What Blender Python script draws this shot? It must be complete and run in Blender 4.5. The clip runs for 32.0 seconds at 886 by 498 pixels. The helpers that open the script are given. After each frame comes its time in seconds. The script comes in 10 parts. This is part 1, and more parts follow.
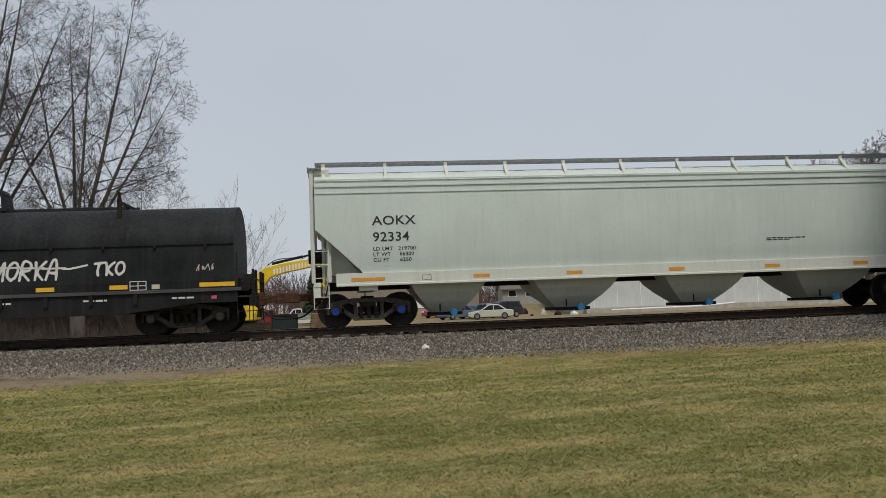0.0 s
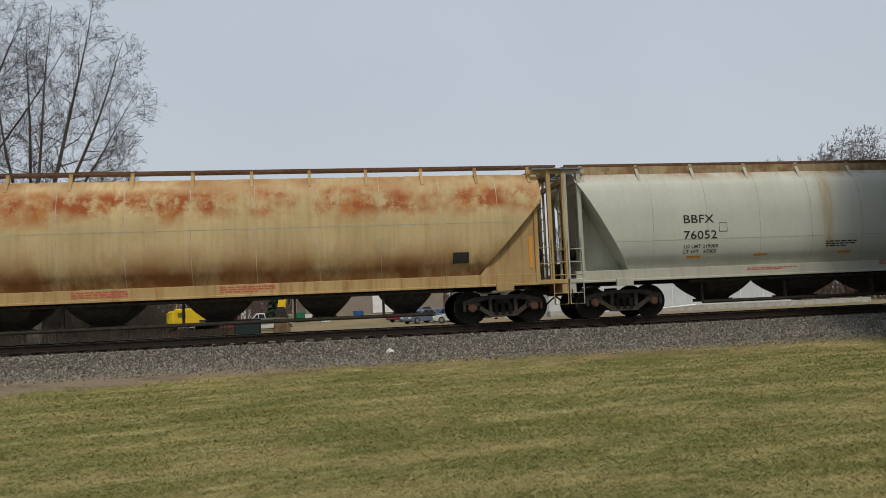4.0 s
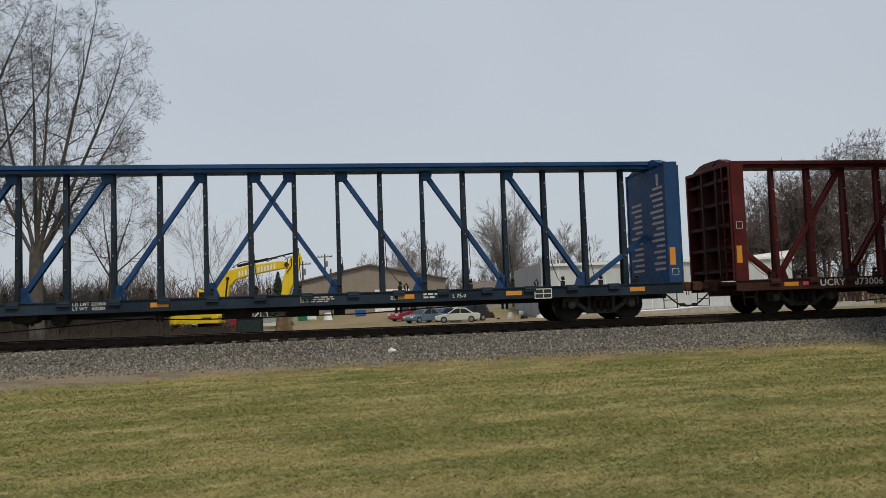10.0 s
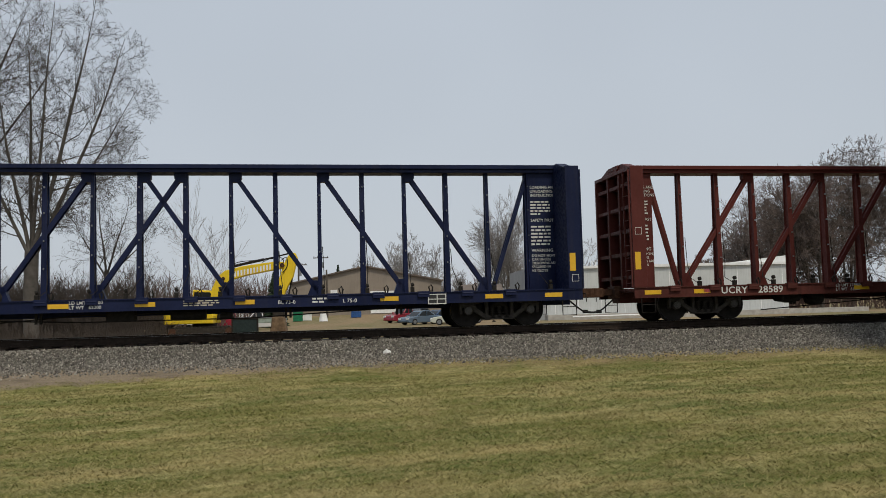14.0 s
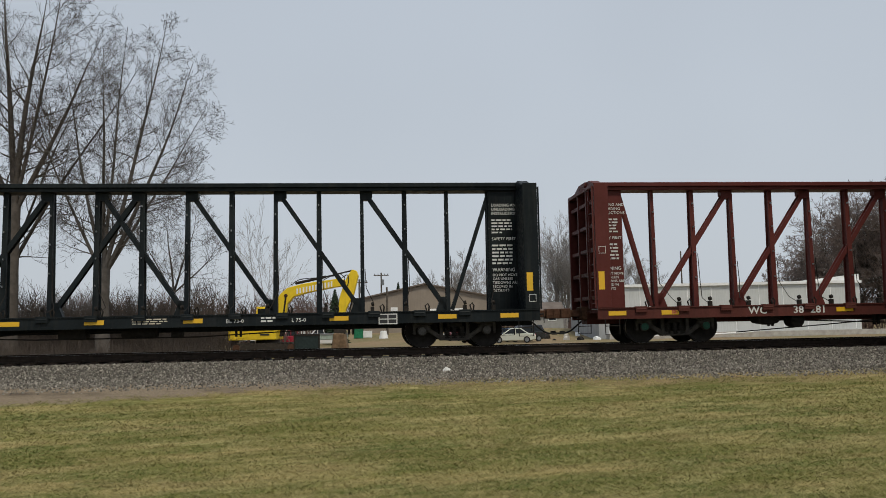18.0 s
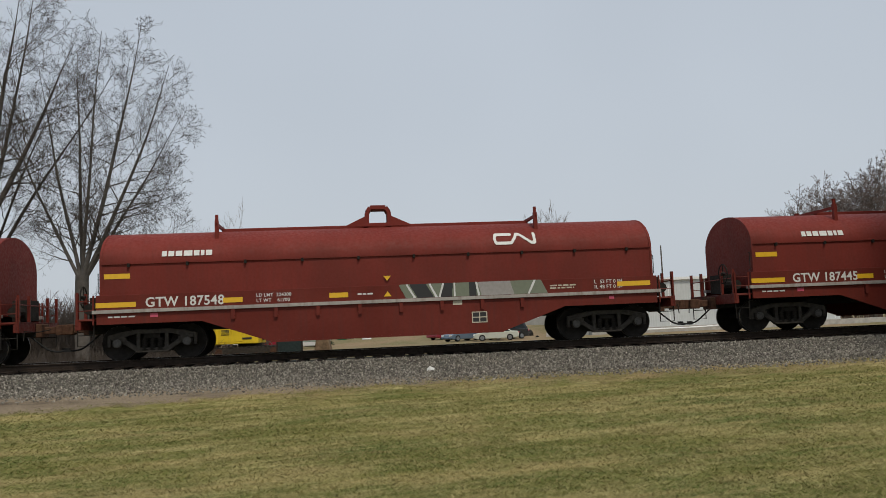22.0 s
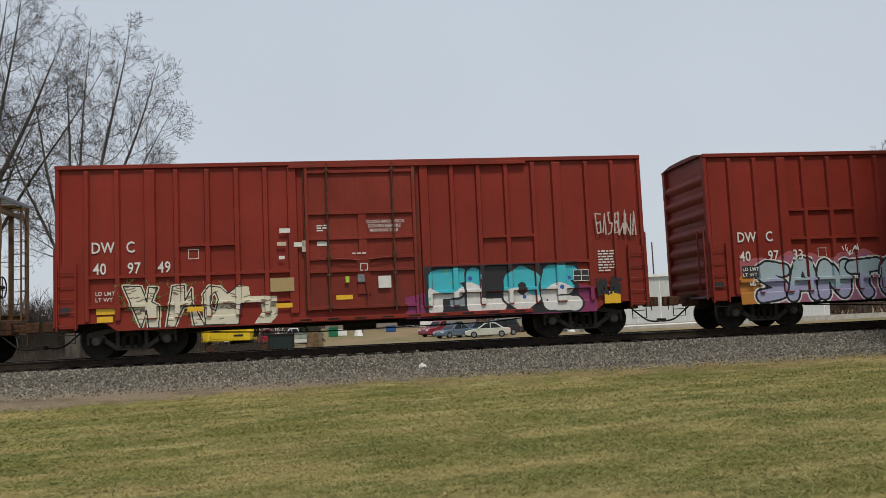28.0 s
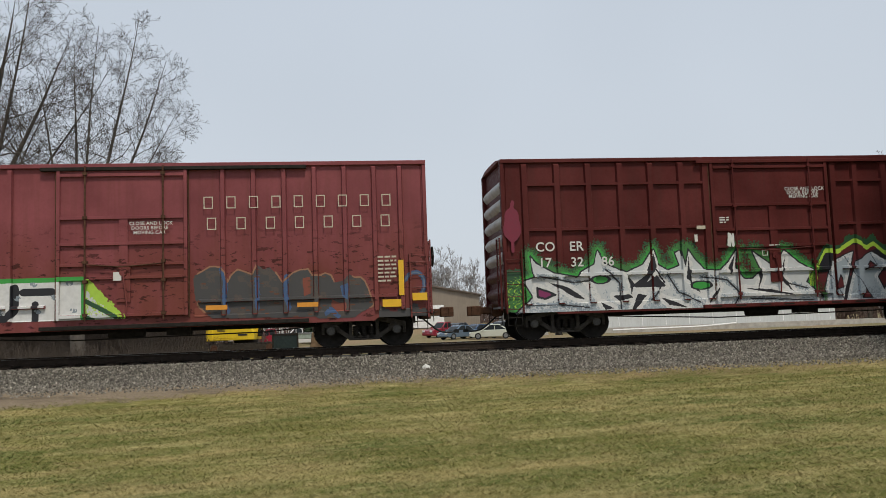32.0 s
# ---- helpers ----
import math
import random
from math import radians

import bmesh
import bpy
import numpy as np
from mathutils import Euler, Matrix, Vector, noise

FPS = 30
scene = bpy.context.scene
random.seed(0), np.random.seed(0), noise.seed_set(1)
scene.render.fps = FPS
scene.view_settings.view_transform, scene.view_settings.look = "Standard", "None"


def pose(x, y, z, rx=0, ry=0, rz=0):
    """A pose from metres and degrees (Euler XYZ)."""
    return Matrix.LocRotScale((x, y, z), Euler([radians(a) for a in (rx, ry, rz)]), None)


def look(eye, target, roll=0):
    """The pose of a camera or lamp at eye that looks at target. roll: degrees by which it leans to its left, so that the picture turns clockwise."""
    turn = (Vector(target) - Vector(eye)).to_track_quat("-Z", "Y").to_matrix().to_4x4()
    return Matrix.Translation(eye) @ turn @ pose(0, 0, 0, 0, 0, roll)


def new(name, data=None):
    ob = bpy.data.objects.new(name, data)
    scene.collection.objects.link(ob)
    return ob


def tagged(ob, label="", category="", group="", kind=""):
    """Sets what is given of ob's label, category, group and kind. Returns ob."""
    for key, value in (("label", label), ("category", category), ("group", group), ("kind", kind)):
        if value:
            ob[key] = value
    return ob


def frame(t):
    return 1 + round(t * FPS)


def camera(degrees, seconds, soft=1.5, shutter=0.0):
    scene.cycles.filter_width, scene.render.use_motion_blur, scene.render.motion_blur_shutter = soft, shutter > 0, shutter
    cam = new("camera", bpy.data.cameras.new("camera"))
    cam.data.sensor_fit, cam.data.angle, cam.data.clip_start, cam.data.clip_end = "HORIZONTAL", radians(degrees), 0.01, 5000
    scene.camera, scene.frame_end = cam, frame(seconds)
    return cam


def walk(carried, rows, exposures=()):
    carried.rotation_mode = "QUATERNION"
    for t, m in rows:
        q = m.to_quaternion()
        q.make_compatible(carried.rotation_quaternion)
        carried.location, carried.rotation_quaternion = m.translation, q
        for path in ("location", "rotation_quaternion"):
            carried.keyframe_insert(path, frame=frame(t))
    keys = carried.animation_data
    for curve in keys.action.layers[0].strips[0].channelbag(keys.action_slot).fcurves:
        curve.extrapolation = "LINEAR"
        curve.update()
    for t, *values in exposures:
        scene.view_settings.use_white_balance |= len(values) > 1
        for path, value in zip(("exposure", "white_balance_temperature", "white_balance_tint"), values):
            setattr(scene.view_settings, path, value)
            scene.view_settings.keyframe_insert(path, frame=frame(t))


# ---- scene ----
# ---- world frame: metres, camera at x = y = 0, train runs towards +x ----
TRACK_TURN = 6.031
RAIL_Z = 0.92
TRACK_Y = 22.5 + 1.5 / math.cos(radians(TRACK_TURN))


def run(t):
    """How far the train has come along the track at t seconds."""
    u = (t - 16) / 16
    dist = 0.0
    for c in (0.50148, 0.08233, -1.36359, -0.16599, 1.27722, 0.13929, -0.44099, 0.10720, 11.54472):
        dist = dist * u + c
    return 16 * u * dist


def on_track(along, across=0.0, z=0.0):
    """A pose in the track's frame: metres along, across (away from the camera) and above the rail."""
    return pose(0, TRACK_Y, RAIL_Z, 0, 0, TRACK_TURN) @ pose(along, across, z)


# ---- camera ----
cam = camera(56.0, 32.0, soft=0.8)
walk(cam, [
    (0, pose(0, 0, 1.5, 93.701, 2.189, -1.010)), (0.5, pose(0, 0, 1.5, 93.677, 2.287, -0.968)),
    (1, pose(0, 0, 1.5, 93.711, 2.343, -1.056)), (1.5, pose(0, 0, 1.5, 93.729, 2.296, -1.109)),
    (2, pose(0, 0, 1.5, 93.612, 2.268, -1.530)), (2.5, pose(0, 0, 1.5, 93.765, 2.101, -2.053)),
    (4.5, pose(0, 0, 1.5, 93.852, 2.614, -3.613)), (5, pose(0, 0, 1.5, 93.877, 2.597, -3.635)),
    (5.5, pose(0, 0, 1.5, 93.998, 2.312, -3.511)), (6, pose(0, 0, 1.5, 94.011, 1.984, -3.609)),
    (6.5, pose(0, 0, 1.5, 94.019, 1.995, -3.851)), (7, pose(0, 0, 1.5, 94.017, 1.992, -3.959)),
    (7.5, pose(0, 0, 1.5, 94.070, 2.131, -3.989)), (8, pose(0, 0, 1.5, 94.123, 2.143, -3.378)),
    (8.5, pose(0, 0, 1.5, 94.125, 2.177, -3.193)), (9, pose(0, 0, 1.5, 94.022, 2.276, -3.214)),
    (9.5, pose(0, 0, 1.5, 93.936, 2.368, -3.275)), (10, pose(0, 0, 1.5, 93.845, 2.009, -3.294)),
    (10.5, pose(0, 0, 1.5, 93.942, 1.379, -2.895)), (11, pose(0, 0, 1.5, 93.919, 1.161, -3.240)),
    (11.5, pose(0, 0, 1.5, 93.944, 1.144, -3.386)), (12, pose(0, 0, 1.5, 94.012, 1.117, -3.479)),
    (12.5, pose(0, 0, 1.5, 93.990, 1.212, -3.631)), (13, pose(0, 0, 1.5, 94.001, 1.240, -3.811)),
    (13.5, pose(0, 0, 1.5, 93.973, 1.391, -3.781)), (15.5, pose(0, 0, 1.5, 94.219, 1.605, -3.089)),
    (16, pose(0, 0, 1.5, 94.514, 1.950, -3.215)), (16.5, pose(0, 0, 1.5, 95.022, 1.921, -1.451)),
    (17, pose(0, 0, 1.5, 95.135, 1.650, 0.201)), (17.5, pose(0, 0, 1.5, 95.208, 1.386, 0.757)),
    (18, pose(0, 0, 1.5, 95.290, 1.113, 0.497)), (18.5, pose(0, 0, 1.5, 95.213, 1.223, 0.345)),
    (19, pose(0, 0, 1.5, 95.199, 1.298, 0.114)), (19.5, pose(0, 0, 1.5, 95.263, 1.129, -0.090)),
    (20, pose(0, 0, 1.5, 95.256, 1.203, -0.372)), (20.5, pose(0, 0, 1.5, 95.238, 1.538, -0.528)),
    (21, pose(0, 0, 1.5, 95.227, 2.102, -0.613)), (21.5, pose(0, 0, 1.5, 95.193, 2.482, -0.613)),
    (22, pose(0, 0, 1.5, 95.201, 2.437, -0.666)), (22.5, pose(0, 0, 1.5, 95.126, 2.413, -0.688)),
    (23, pose(0, 0, 1.5, 95.060, 2.636, -0.632)), (23.5, pose(0, 0, 1.5, 95.063, 2.809, -0.400)),
    (24, pose(0, 0, 1.5, 95.022, 2.908, -0.393)), (24.5, pose(0, 0, 1.5, 95.067, 2.927, -0.306)),
    (25, pose(0, 0, 1.5, 95.062, 2.953, -0.345)), (25.5, pose(0, 0, 1.5, 95.028, 3.030, -0.434)),
    (26, pose(0, 0, 1.5, 95.035, 3.097, -0.539)), (26.5, pose(0, 0, 1.5, 94.975, 3.097, -0.655)),
    (28.5, pose(0, 0, 1.5, 94.943, 2.373, -1.385)), (29, pose(0, 0, 1.5, 94.911, 2.180, -1.335)),
    (29.5, pose(0, 0, 1.5, 94.994, 1.851, -1.038)), (30, pose(0, 0, 1.5, 94.977, 1.739, -1.265)),
    (30.5, pose(0, 0, 1.5, 94.978, 2.010, -1.270)), (31, pose(0, 0, 1.5, 95.006, 2.115, -1.017)),
    (31.5, pose(0, 0, 1.5, 95.063, 2.085, -0.801)), (32, pose(0, 0, 1.5, 95.046, 2.028, -0.949)),
], exposures=[(0, 0.0, 6560, 9.2), (26.5, 0.03, 6560, 9.2), (28.5, 0.17, 6560, 9.2), (30, 0.2, 6560, 9.2), (32, 0.2, 6560, 9.2)])

# ---- sky and sun ----
SUN_HEIGHT, SUN_SIDE = 58.0, 158.0
world = bpy.data.worlds.new("overcast_sky")
scene.world = world
world.use_nodes = True
wn = world.node_tree.nodes
wl = world.node_tree.links
sky = wn.new("ShaderNodeTexSky")
sky.sky_type = "NISHITA"
sky.sun_disc = False
sky.sun_elevation = radians(SUN_HEIGHT)
sky.sun_rotation = radians(SUN_SIDE)
sky.dust_density = 4.0
sky.air_density = 1.0
dim = wn.new("ShaderNodeVectorMath")
dim.operation = "SCALE"
dim.inputs[3].default_value = 0.09
wl.new(sky.outputs[0], dim.inputs[0])
# the cloud deck: an even veil, a little lighter low down
wco = wn.new("ShaderNodeTexCoord")
wsep = wn.new("ShaderNodeSeparateXYZ")
wl.new(wco.outputs["Generated"], wsep.inputs[0])
wmap = wn.new("ShaderNodeMapRange")
wmap.inputs[1].default_value, wmap.inputs[2].default_value = 0.0, 0.55
wl.new(wsep.outputs[2], wmap.inputs[0])
veil = wn.new("ShaderNodeMixRGB")
veil.inputs[1].default_value = (0.57, 0.618, 0.675, 1)
veil.inputs[2].default_value = (0.49, 0.548, 0.63, 1)
wl.new(wmap.outputs[0], veil.inputs[0])
wnoise = wn.new("ShaderNodeTexNoise")
wnoise.inputs["Scale"].default_value = 1.6
wnoise.inputs["Detail"].default_value = 3
wl.new(wco.outputs["Generated"], wnoise.inputs["Vector"])
wvar = wn.new("ShaderNodeMapRange")
wvar.inputs[1].default_value, wvar.inputs[2].default_value = 0.3, 0.7
wvar.inputs[3].default_value, wvar.inputs[4].default_value = 0.95, 1.05
wl.new(wnoise.outputs[0], wvar.inputs[0])
veil2 = wn.new("ShaderNodeVectorMath")
veil2.operation = "SCALE"
wl.new(veil.outputs[0], veil2.inputs[0])
wl.new(wvar.outputs[0], veil2.inputs[3])
wmix = wn.new("ShaderNodeMixRGB")
wmix.inputs[0].default_value = 0.88
wl.new(dim.outputs[0], wmix.inputs[1])
wl.new(veil2.outputs[0], wmix.inputs[2])
wl.new(wmix.outputs[0], wn["Background"].inputs[0])
wn["Background"].inputs[1].default_value = 1.0
sun = new("sun", bpy.data.lights.new("sun", "SUN"))
sun.data.energy = 2.1
sun.data.angle = radians(8)
sun.data.color = (1.0, 0.92, 0.77)
sun_from = Vector((math.sin(radians(SUN_SIDE)), math.cos(radians(SUN_SIDE)), math.tan(radians(SUN_HEIGHT))))
sun.matrix_basis = look(sun_from * 60, (0, 0, 0))


# ---- mesh building ----
class MB:
    """Gathers vertices, faces and material slots of one mesh."""

    def __init__(self):
        self.v, self.f, self.m = [], [], []

    def add(self, verts, faces, m=0):
        k = len(self.v)
        self.v.extend(tuple(p) for p in verts)
        self.f.extend(tuple(i + k for i in f) for f in faces)
        self.m.extend([m] * len(faces))
        return self

    def box(self, x0, x1, y0, y1, z0, z1, m=0):
        v = [(x, y, z) for z in (z0, z1) for y in (y0, y1) for x in (x0, x1)]
        return self.add(v, [(0, 2, 3, 1), (4, 5, 7, 6), (0, 1, 5, 4), (2, 6, 7, 3), (0, 4, 6, 2), (1, 3, 7, 5)], m)

    def beam(self, p, q, w, h, m=0):
        """A bar from p to q, w wide and h high across."""
        p, q = Vector(p), Vector(q)
        d = (q - p).normalized()
        up = Vector((0, 0, 1)) if abs(d.z) < 0.95 else Vector((1, 0, 0))
        s = d.cross(up).normalized()
        u = s.cross(d)
        v = [e + s * a * w / 2 + u * b * h / 2 for e in (p, q) for a, b in ((-1, -1), (1, -1), (1, 1), (-1, 1))]
        return self.add(v, [(0, 1, 2, 3), (7, 6, 5, 4), (0, 4, 5, 1), (1, 5, 6, 2), (2, 6, 7, 3), (3, 7, 4, 0)], m)

    def cyl(self, p, q, r, n=12, r2=None, m=0, caps=True):
        p, q = Vector(p), Vector(q)
        r2 = r if r2 is None else r2
        d = (q - p).normalized()
        up = Vector((0, 0, 1)) if abs(d.z) < 0.95 else Vector((1, 0, 0))
        s = d.cross(up).normalized()
        u = s.cross(d)
        v = [e + (s * math.cos(2 * math.pi * i / n) + u * math.sin(2 * math.pi * i / n)) * rr for e, rr in ((p, r), (q, r2)) for i in range(n)]
        f = [(i, i + n, (i + 1) % n + n, (i + 1) % n) for i in range(n)]
        if caps:
            f += [tuple(range(n)), tuple(range(2 * n - 1, n - 1, -1))]
        return self.add(v, f, m)

    def tube(self, pts, r, n=6, m=0):
        ps = [Vector(p) for p in pts]
        rings, up = [], None
        for k, p in enumerate(ps):
            d = (ps[min(k + 1, len(ps) - 1)] - ps[max(k - 1, 0)]).normalized()
            if up is None:
                up = Vector((0, 0, 1)) if abs(d.z) < 0.9 else Vector((1, 0, 0))
            s = d.cross(up).normalized()
            u = s.cross(d)
            up = u
            rings.append([p + (s * math.cos(2 * math.pi * i / n) + u * math.sin(2 * math.pi * i / n)) * r for i in range(n)])
        return self.loft(rings, m)

    def prism(self, poly, y0, y1, m=0):
        """An outline in x and z, given anticlockwise as seen from -y, drawn out in y."""
        n = len(poly)
        v = [(x, y, z) for y in (y0, y1) for x, z in poly]
        f = [tuple(range(n)), tuple(range(2 * n - 1, n - 1, -1))] + [((i + 1) % n, i, i + n, (i + 1) % n + n) for i in range(n)]
        return self.add(v, f, m)

    def prism_x(self, poly, x0, x1, m=0):
        """An outline in y and z drawn out in x."""
        n = len(poly)
        v = [(x, y, z) for x in (x0, x1) for y, z in poly]
        f = [tuple(range(n - 1, -1, -1)), tuple(range(n, 2 * n))] + [(i, (i + 1) % n, (i + 1) % n + n, i + n) for i in range(n)]
        return self.add(v, f, m)

    def loft(self, rings, m=0, caps=True):
        n = len(rings[0])
        v = [p for ring in rings for p in ring]
        f = []
        for k in range(len(rings) - 1):
            f += [(k * n + i, k * n + (i + 1) % n, (k + 1) * n + (i + 1) % n, (k + 1) * n + i) for i in range(n)]
        if caps:
            f += [tuple(range(n - 1, -1, -1)), tuple(range((len(rings) - 1) * n, len(rings) * n))]
        return self.add(v, f, m)

    def mesh(self, name, mats, smooth=0, bevel=0.0):
        me = bpy.data.meshes.new(name)
        me.from_pydata(self.v, [], self.f)
        if len(mats) > 1:
            me.polygons.foreach_set("material_index", self.m)
        bm = bmesh.new()
        bm.from_mesh(me)
        bmesh.ops.recalc_face_normals(bm, faces=bm.faces)
        if bevel:
            edges = [e for e in bm.edges if e.is_manifold and e.calc_face_angle(0) > 0.6]
            bmesh.ops.bevel(bm, geom=edges, offset=bevel, segments=1, affect="EDGES", clamp_overlap=True)
        bm.to_mesh(me)
        bm.free()
        for mt in mats:
            me.materials.append(mt)
        if smooth:
            me.shade_smooth()
            me.set_sharp_from_angle(angle=radians(smooth))
        return me


def part(name, mb, mats, parent=None, label="", smooth=0, bevel=0.0, at=None):
    """One mesh object under a thing; mats is one material or a list; mb may be a finished mesh."""
    mats = mats if isinstance(mats, (list, tuple)) else [mats]
    me = mb.mesh(name, mats, smooth, bevel) if isinstance(mb, MB) else mb
    ob = new(name, me)
    if parent is not None:
        ob.parent = parent
    if at is not None:
        ob.matrix_basis = at
    if label:
        ob["label"] = label
    return ob


def thing(name, label, category, m=None, group="", kind=""):
    ob = new(name)
    ob.empty_display_size = 0.3
    if m is not None:
        ob.matrix_basis = m
    return tagged(ob, label, category, group, kind)


# ---- materials ----
def shader(name):
    mt = bpy.data.materials.new(name)
    mt.use_nodes = True
    nt = mt.node_tree
    return mt, nt, nt.nodes["Principled BSDF"]


def node(nt, kind, **values):
    n = nt.nodes.new(kind)
    for k, val in values.items():
        n.inputs[k.replace("_", " ")].default_value = val
    return n


def noise_fac(nt, vec, scale, lo, hi, detail=4.0, stretch=None, rough=0.55):
    """A noise mapped so that lo..hi becomes 0..1."""
    if stretch is not None:
        mp = nt.nodes.new("ShaderNodeMapping")
        mp.inputs["Scale"].default_value = stretch
        nt.links.new(vec, mp.inputs[0])
        vec = mp.outputs[0]
    n = node(nt, "ShaderNodeTexNoise", Scale=scale, Detail=detail, Roughness=rough)
    nt.links.new(vec, n.inputs["Vector"])
    r = nt.nodes.new("ShaderNodeMapRange")
    r.inputs[1].default_value, r.inputs[2].default_value = lo, hi
    nt.links.new(n.outputs[0], r.inputs[0])
    return r.outputs[0]


def mix(nt, fac, a, b, mode="MIX"):
    n = nt.nodes.new("ShaderNodeMixRGB")
    n.blend_type = mode
    for sock, val in zip(n.inputs, (fac, a, b)):
        if isinstance(val, (int, float)):
            sock.default_value = val
        elif isinstance(val, tuple):
            sock.default_value = (*val, 1)
        else:
            nt.links.new(val, sock)
    return n.outputs[0]


def calc(nt, op, a, b=0.0, clamp=False):
    n = nt.nodes.new("ShaderNodeMath")
    n.operation, n.use_clamp = op, clamp
    for sock, val in zip(n.inputs, (a, b)):
        if isinstance(val, (int, float)):
            sock.default_value = val
        else:
            nt.links.new(val, sock)
    return n.outputs[0]


def ramp(nt, val, lo, hi):
    r = nt.nodes.new("ShaderNodeMapRange")
    r.inputs[1].default_value, r.inputs[2].default_value = lo, hi
    nt.links.new(val, r.inputs[0])
    return r.outputs[0]


def bump(nt, bsdf, height, strength, dist):
    b = node(nt, "ShaderNodeBump", Strength=strength, Distance=dist)
    nt.links.new(height, b.inputs["Height"])
    nt.links.new(b.outputs[0], bsdf.inputs["Normal"])


def plain(name, colour, rough=0.6, metal=0.0, var=0.25, scale=6.0, bump_by=0.0):
    """A surface of one colour with soft variation at two scales."""
    mt, nt, bs = shader(name)
    co = nt.nodes.new("ShaderNodeTexCoord").outputs["Object"]
    f1 = noise_fac(nt, co, scale, 0.3, 0.7)
    f2 = noise_fac(nt, co, scale * 7, 0.3, 0.7, 6)
    c = mix(nt, f1, tuple(x * (1 - var) for x in colour), tuple(min(1, x * (1 + var)) for x in colour))
    c = mix(nt, calc(nt, "MULTIPLY", f2, var), c, tuple(x * 0.7 for x in colour))
    nt.links.new(c, bs.inputs["Base Color"])
    bs.inputs["Roughness"].default_value, bs.inputs["Metallic"].default_value = rough, metal
    bs.inputs["Specular IOR Level"].default_value = 0.2
    if bump_by:
        bump(nt, bs, f2, bump_by, 0.02)
    return mt


def paint(name, colour, rough=0.45, fade=0.18, dirt=(0.09, 0.075, 0.06), dirt_by=0.35, rust=0.0, rust_colour=(0.2, 0.065, 0.025),
          bands=(), panel=0.0, chips=0.0, smears=(), runs=()):
    """Weathered car paint: chalky fading, dirt streaks running down, rust patches. bands: (z low, z full, colour, strength, noise scale)."""
    mt, nt, bs = shader(name)
    tc = nt.nodes.new("ShaderNodeTexCoord")
    co = tc.outputs["Object"]
    sep = nt.nodes.new("ShaderNodeSeparateXYZ")
    nt.links.new(co, sep.inputs[0])
    big = noise_fac(nt, co, 0.7, 0.35, 0.65)
    fine = noise_fac(nt, co, 14, 0.35, 0.7, 6)
    streak = noise_fac(nt, co, 3.2, 0.48, 0.78, 5, (2.6, 1.0, 0.16))
    c = mix(nt, big, tuple(x * (1 - fade) for x in colour), tuple(min(1, x * (1 + fade) + fade * 0.03) for x in colour))
    c = mix(nt, calc(nt, "MULTIPLY", fine, 0.22), c, tuple(x * 0.72 for x in colour))
    if panel:
        # sheets of slightly different age side by side
        cell = calc(nt, "FLOOR", calc(nt, "DIVIDE", sep.outputs[0], panel))
        w = nt.nodes.new("ShaderNodeTexWhiteNoise")
        w.noise_dimensions = "1D"
        nt.links.new(cell, w.inputs["W"])
        c = mix(nt, calc(nt, "MULTIPLY", w.outputs[0], 0.2), c, tuple(x * 0.7 for x in colour))
    c = mix(nt, calc(nt, "MULTIPLY", streak, dirt_by), c, dirt)
    for lo, hi, bc, strength, sc in bands:
        z = ramp(nt, sep.outputs[2], lo, hi)
        cl = noise_fac(nt, co, sc, 0.38, 0.6, 6, (0.9, 1, 0.55), 0.62)
        st = noise_fac(nt, co, sc * 2.5, 0.4, 0.7, 5, (2.5, 1, 0.12))
        fac = calc(nt, "MULTIPLY", z, calc(nt, "MAXIMUM", cl, calc(nt, "MULTIPLY", st, 0.7)))
        c = mix(nt, calc(nt, "MULTIPLY", fac, strength, True), c, bc)
    for z0, z1, sc, colour_s, amount, lie in smears:
        # rust bleeding sideways in flat smears between two heights
        win = calc(nt, "MULTIPLY", ramp(nt, sep.outputs[2], z0, z0 + 0.35), ramp(nt, sep.outputs[2], z1, z1 - 0.25))
        sm = noise_fac(nt, co, sc, 0.45, 0.56, 9, lie, 0.7)
        gate = noise_fac(nt, co, 0.5, 0.38, 0.5, 3)
        c = mix(nt, calc(nt, "MULTIPLY", calc(nt, "MULTIPLY", win, gate), calc(nt, "MULTIPLY", sm, amount), True), c, colour_s)
    for x0, half_w, z0, z1, colour_r in runs:
        # one stain running down from z1 to z0
        near = ramp(nt, calc(nt, "ABSOLUTE", calc(nt, "SUBTRACT", sep.outputs[0], x0)), half_w, half_w * 0.15)
        win = calc(nt, "MULTIPLY", ramp(nt, sep.outputs[2], z0, z0 + 0.5), ramp(nt, sep.outputs[2], z1, z1 - 0.15))
        st = noise_fac(nt, co, 5, 0.25, 0.6, 5, (2.5, 1, 0.15))
        c = mix(nt, calc(nt, "MULTIPLY", calc(nt, "MULTIPLY", near, win), calc(nt, "MULTIPLY", st, 0.8), True), c, colour_r)
    if rust:
        r1 = noise_fac(nt, co, 1.5, 0.66 - 0.22 * rust, 0.72 - 0.12 * rust, 8, None, 0.68)
        c = mix(nt, calc(nt, "MULTIPLY", r1, 0.85), c, rust_colour)
    if chips:
        ch = noise_fac(nt, co, 6.0, 0.66 - 0.1 * chips, 0.67 - 0.1 * chips, 6, (0.55, 1, 1.5), 0.66)
        low = ramp(nt, sep.outputs[2], 3.6, 2.5)
        c = mix(nt, calc(nt, "MULTIPLY", calc(nt, "MULTIPLY", ch, low), chips), c, (0.034, 0.011, 0.008))
    nt.links.new(c, bs.inputs["Base Color"])
    rr = nt.nodes.new("ShaderNodeMapRange")
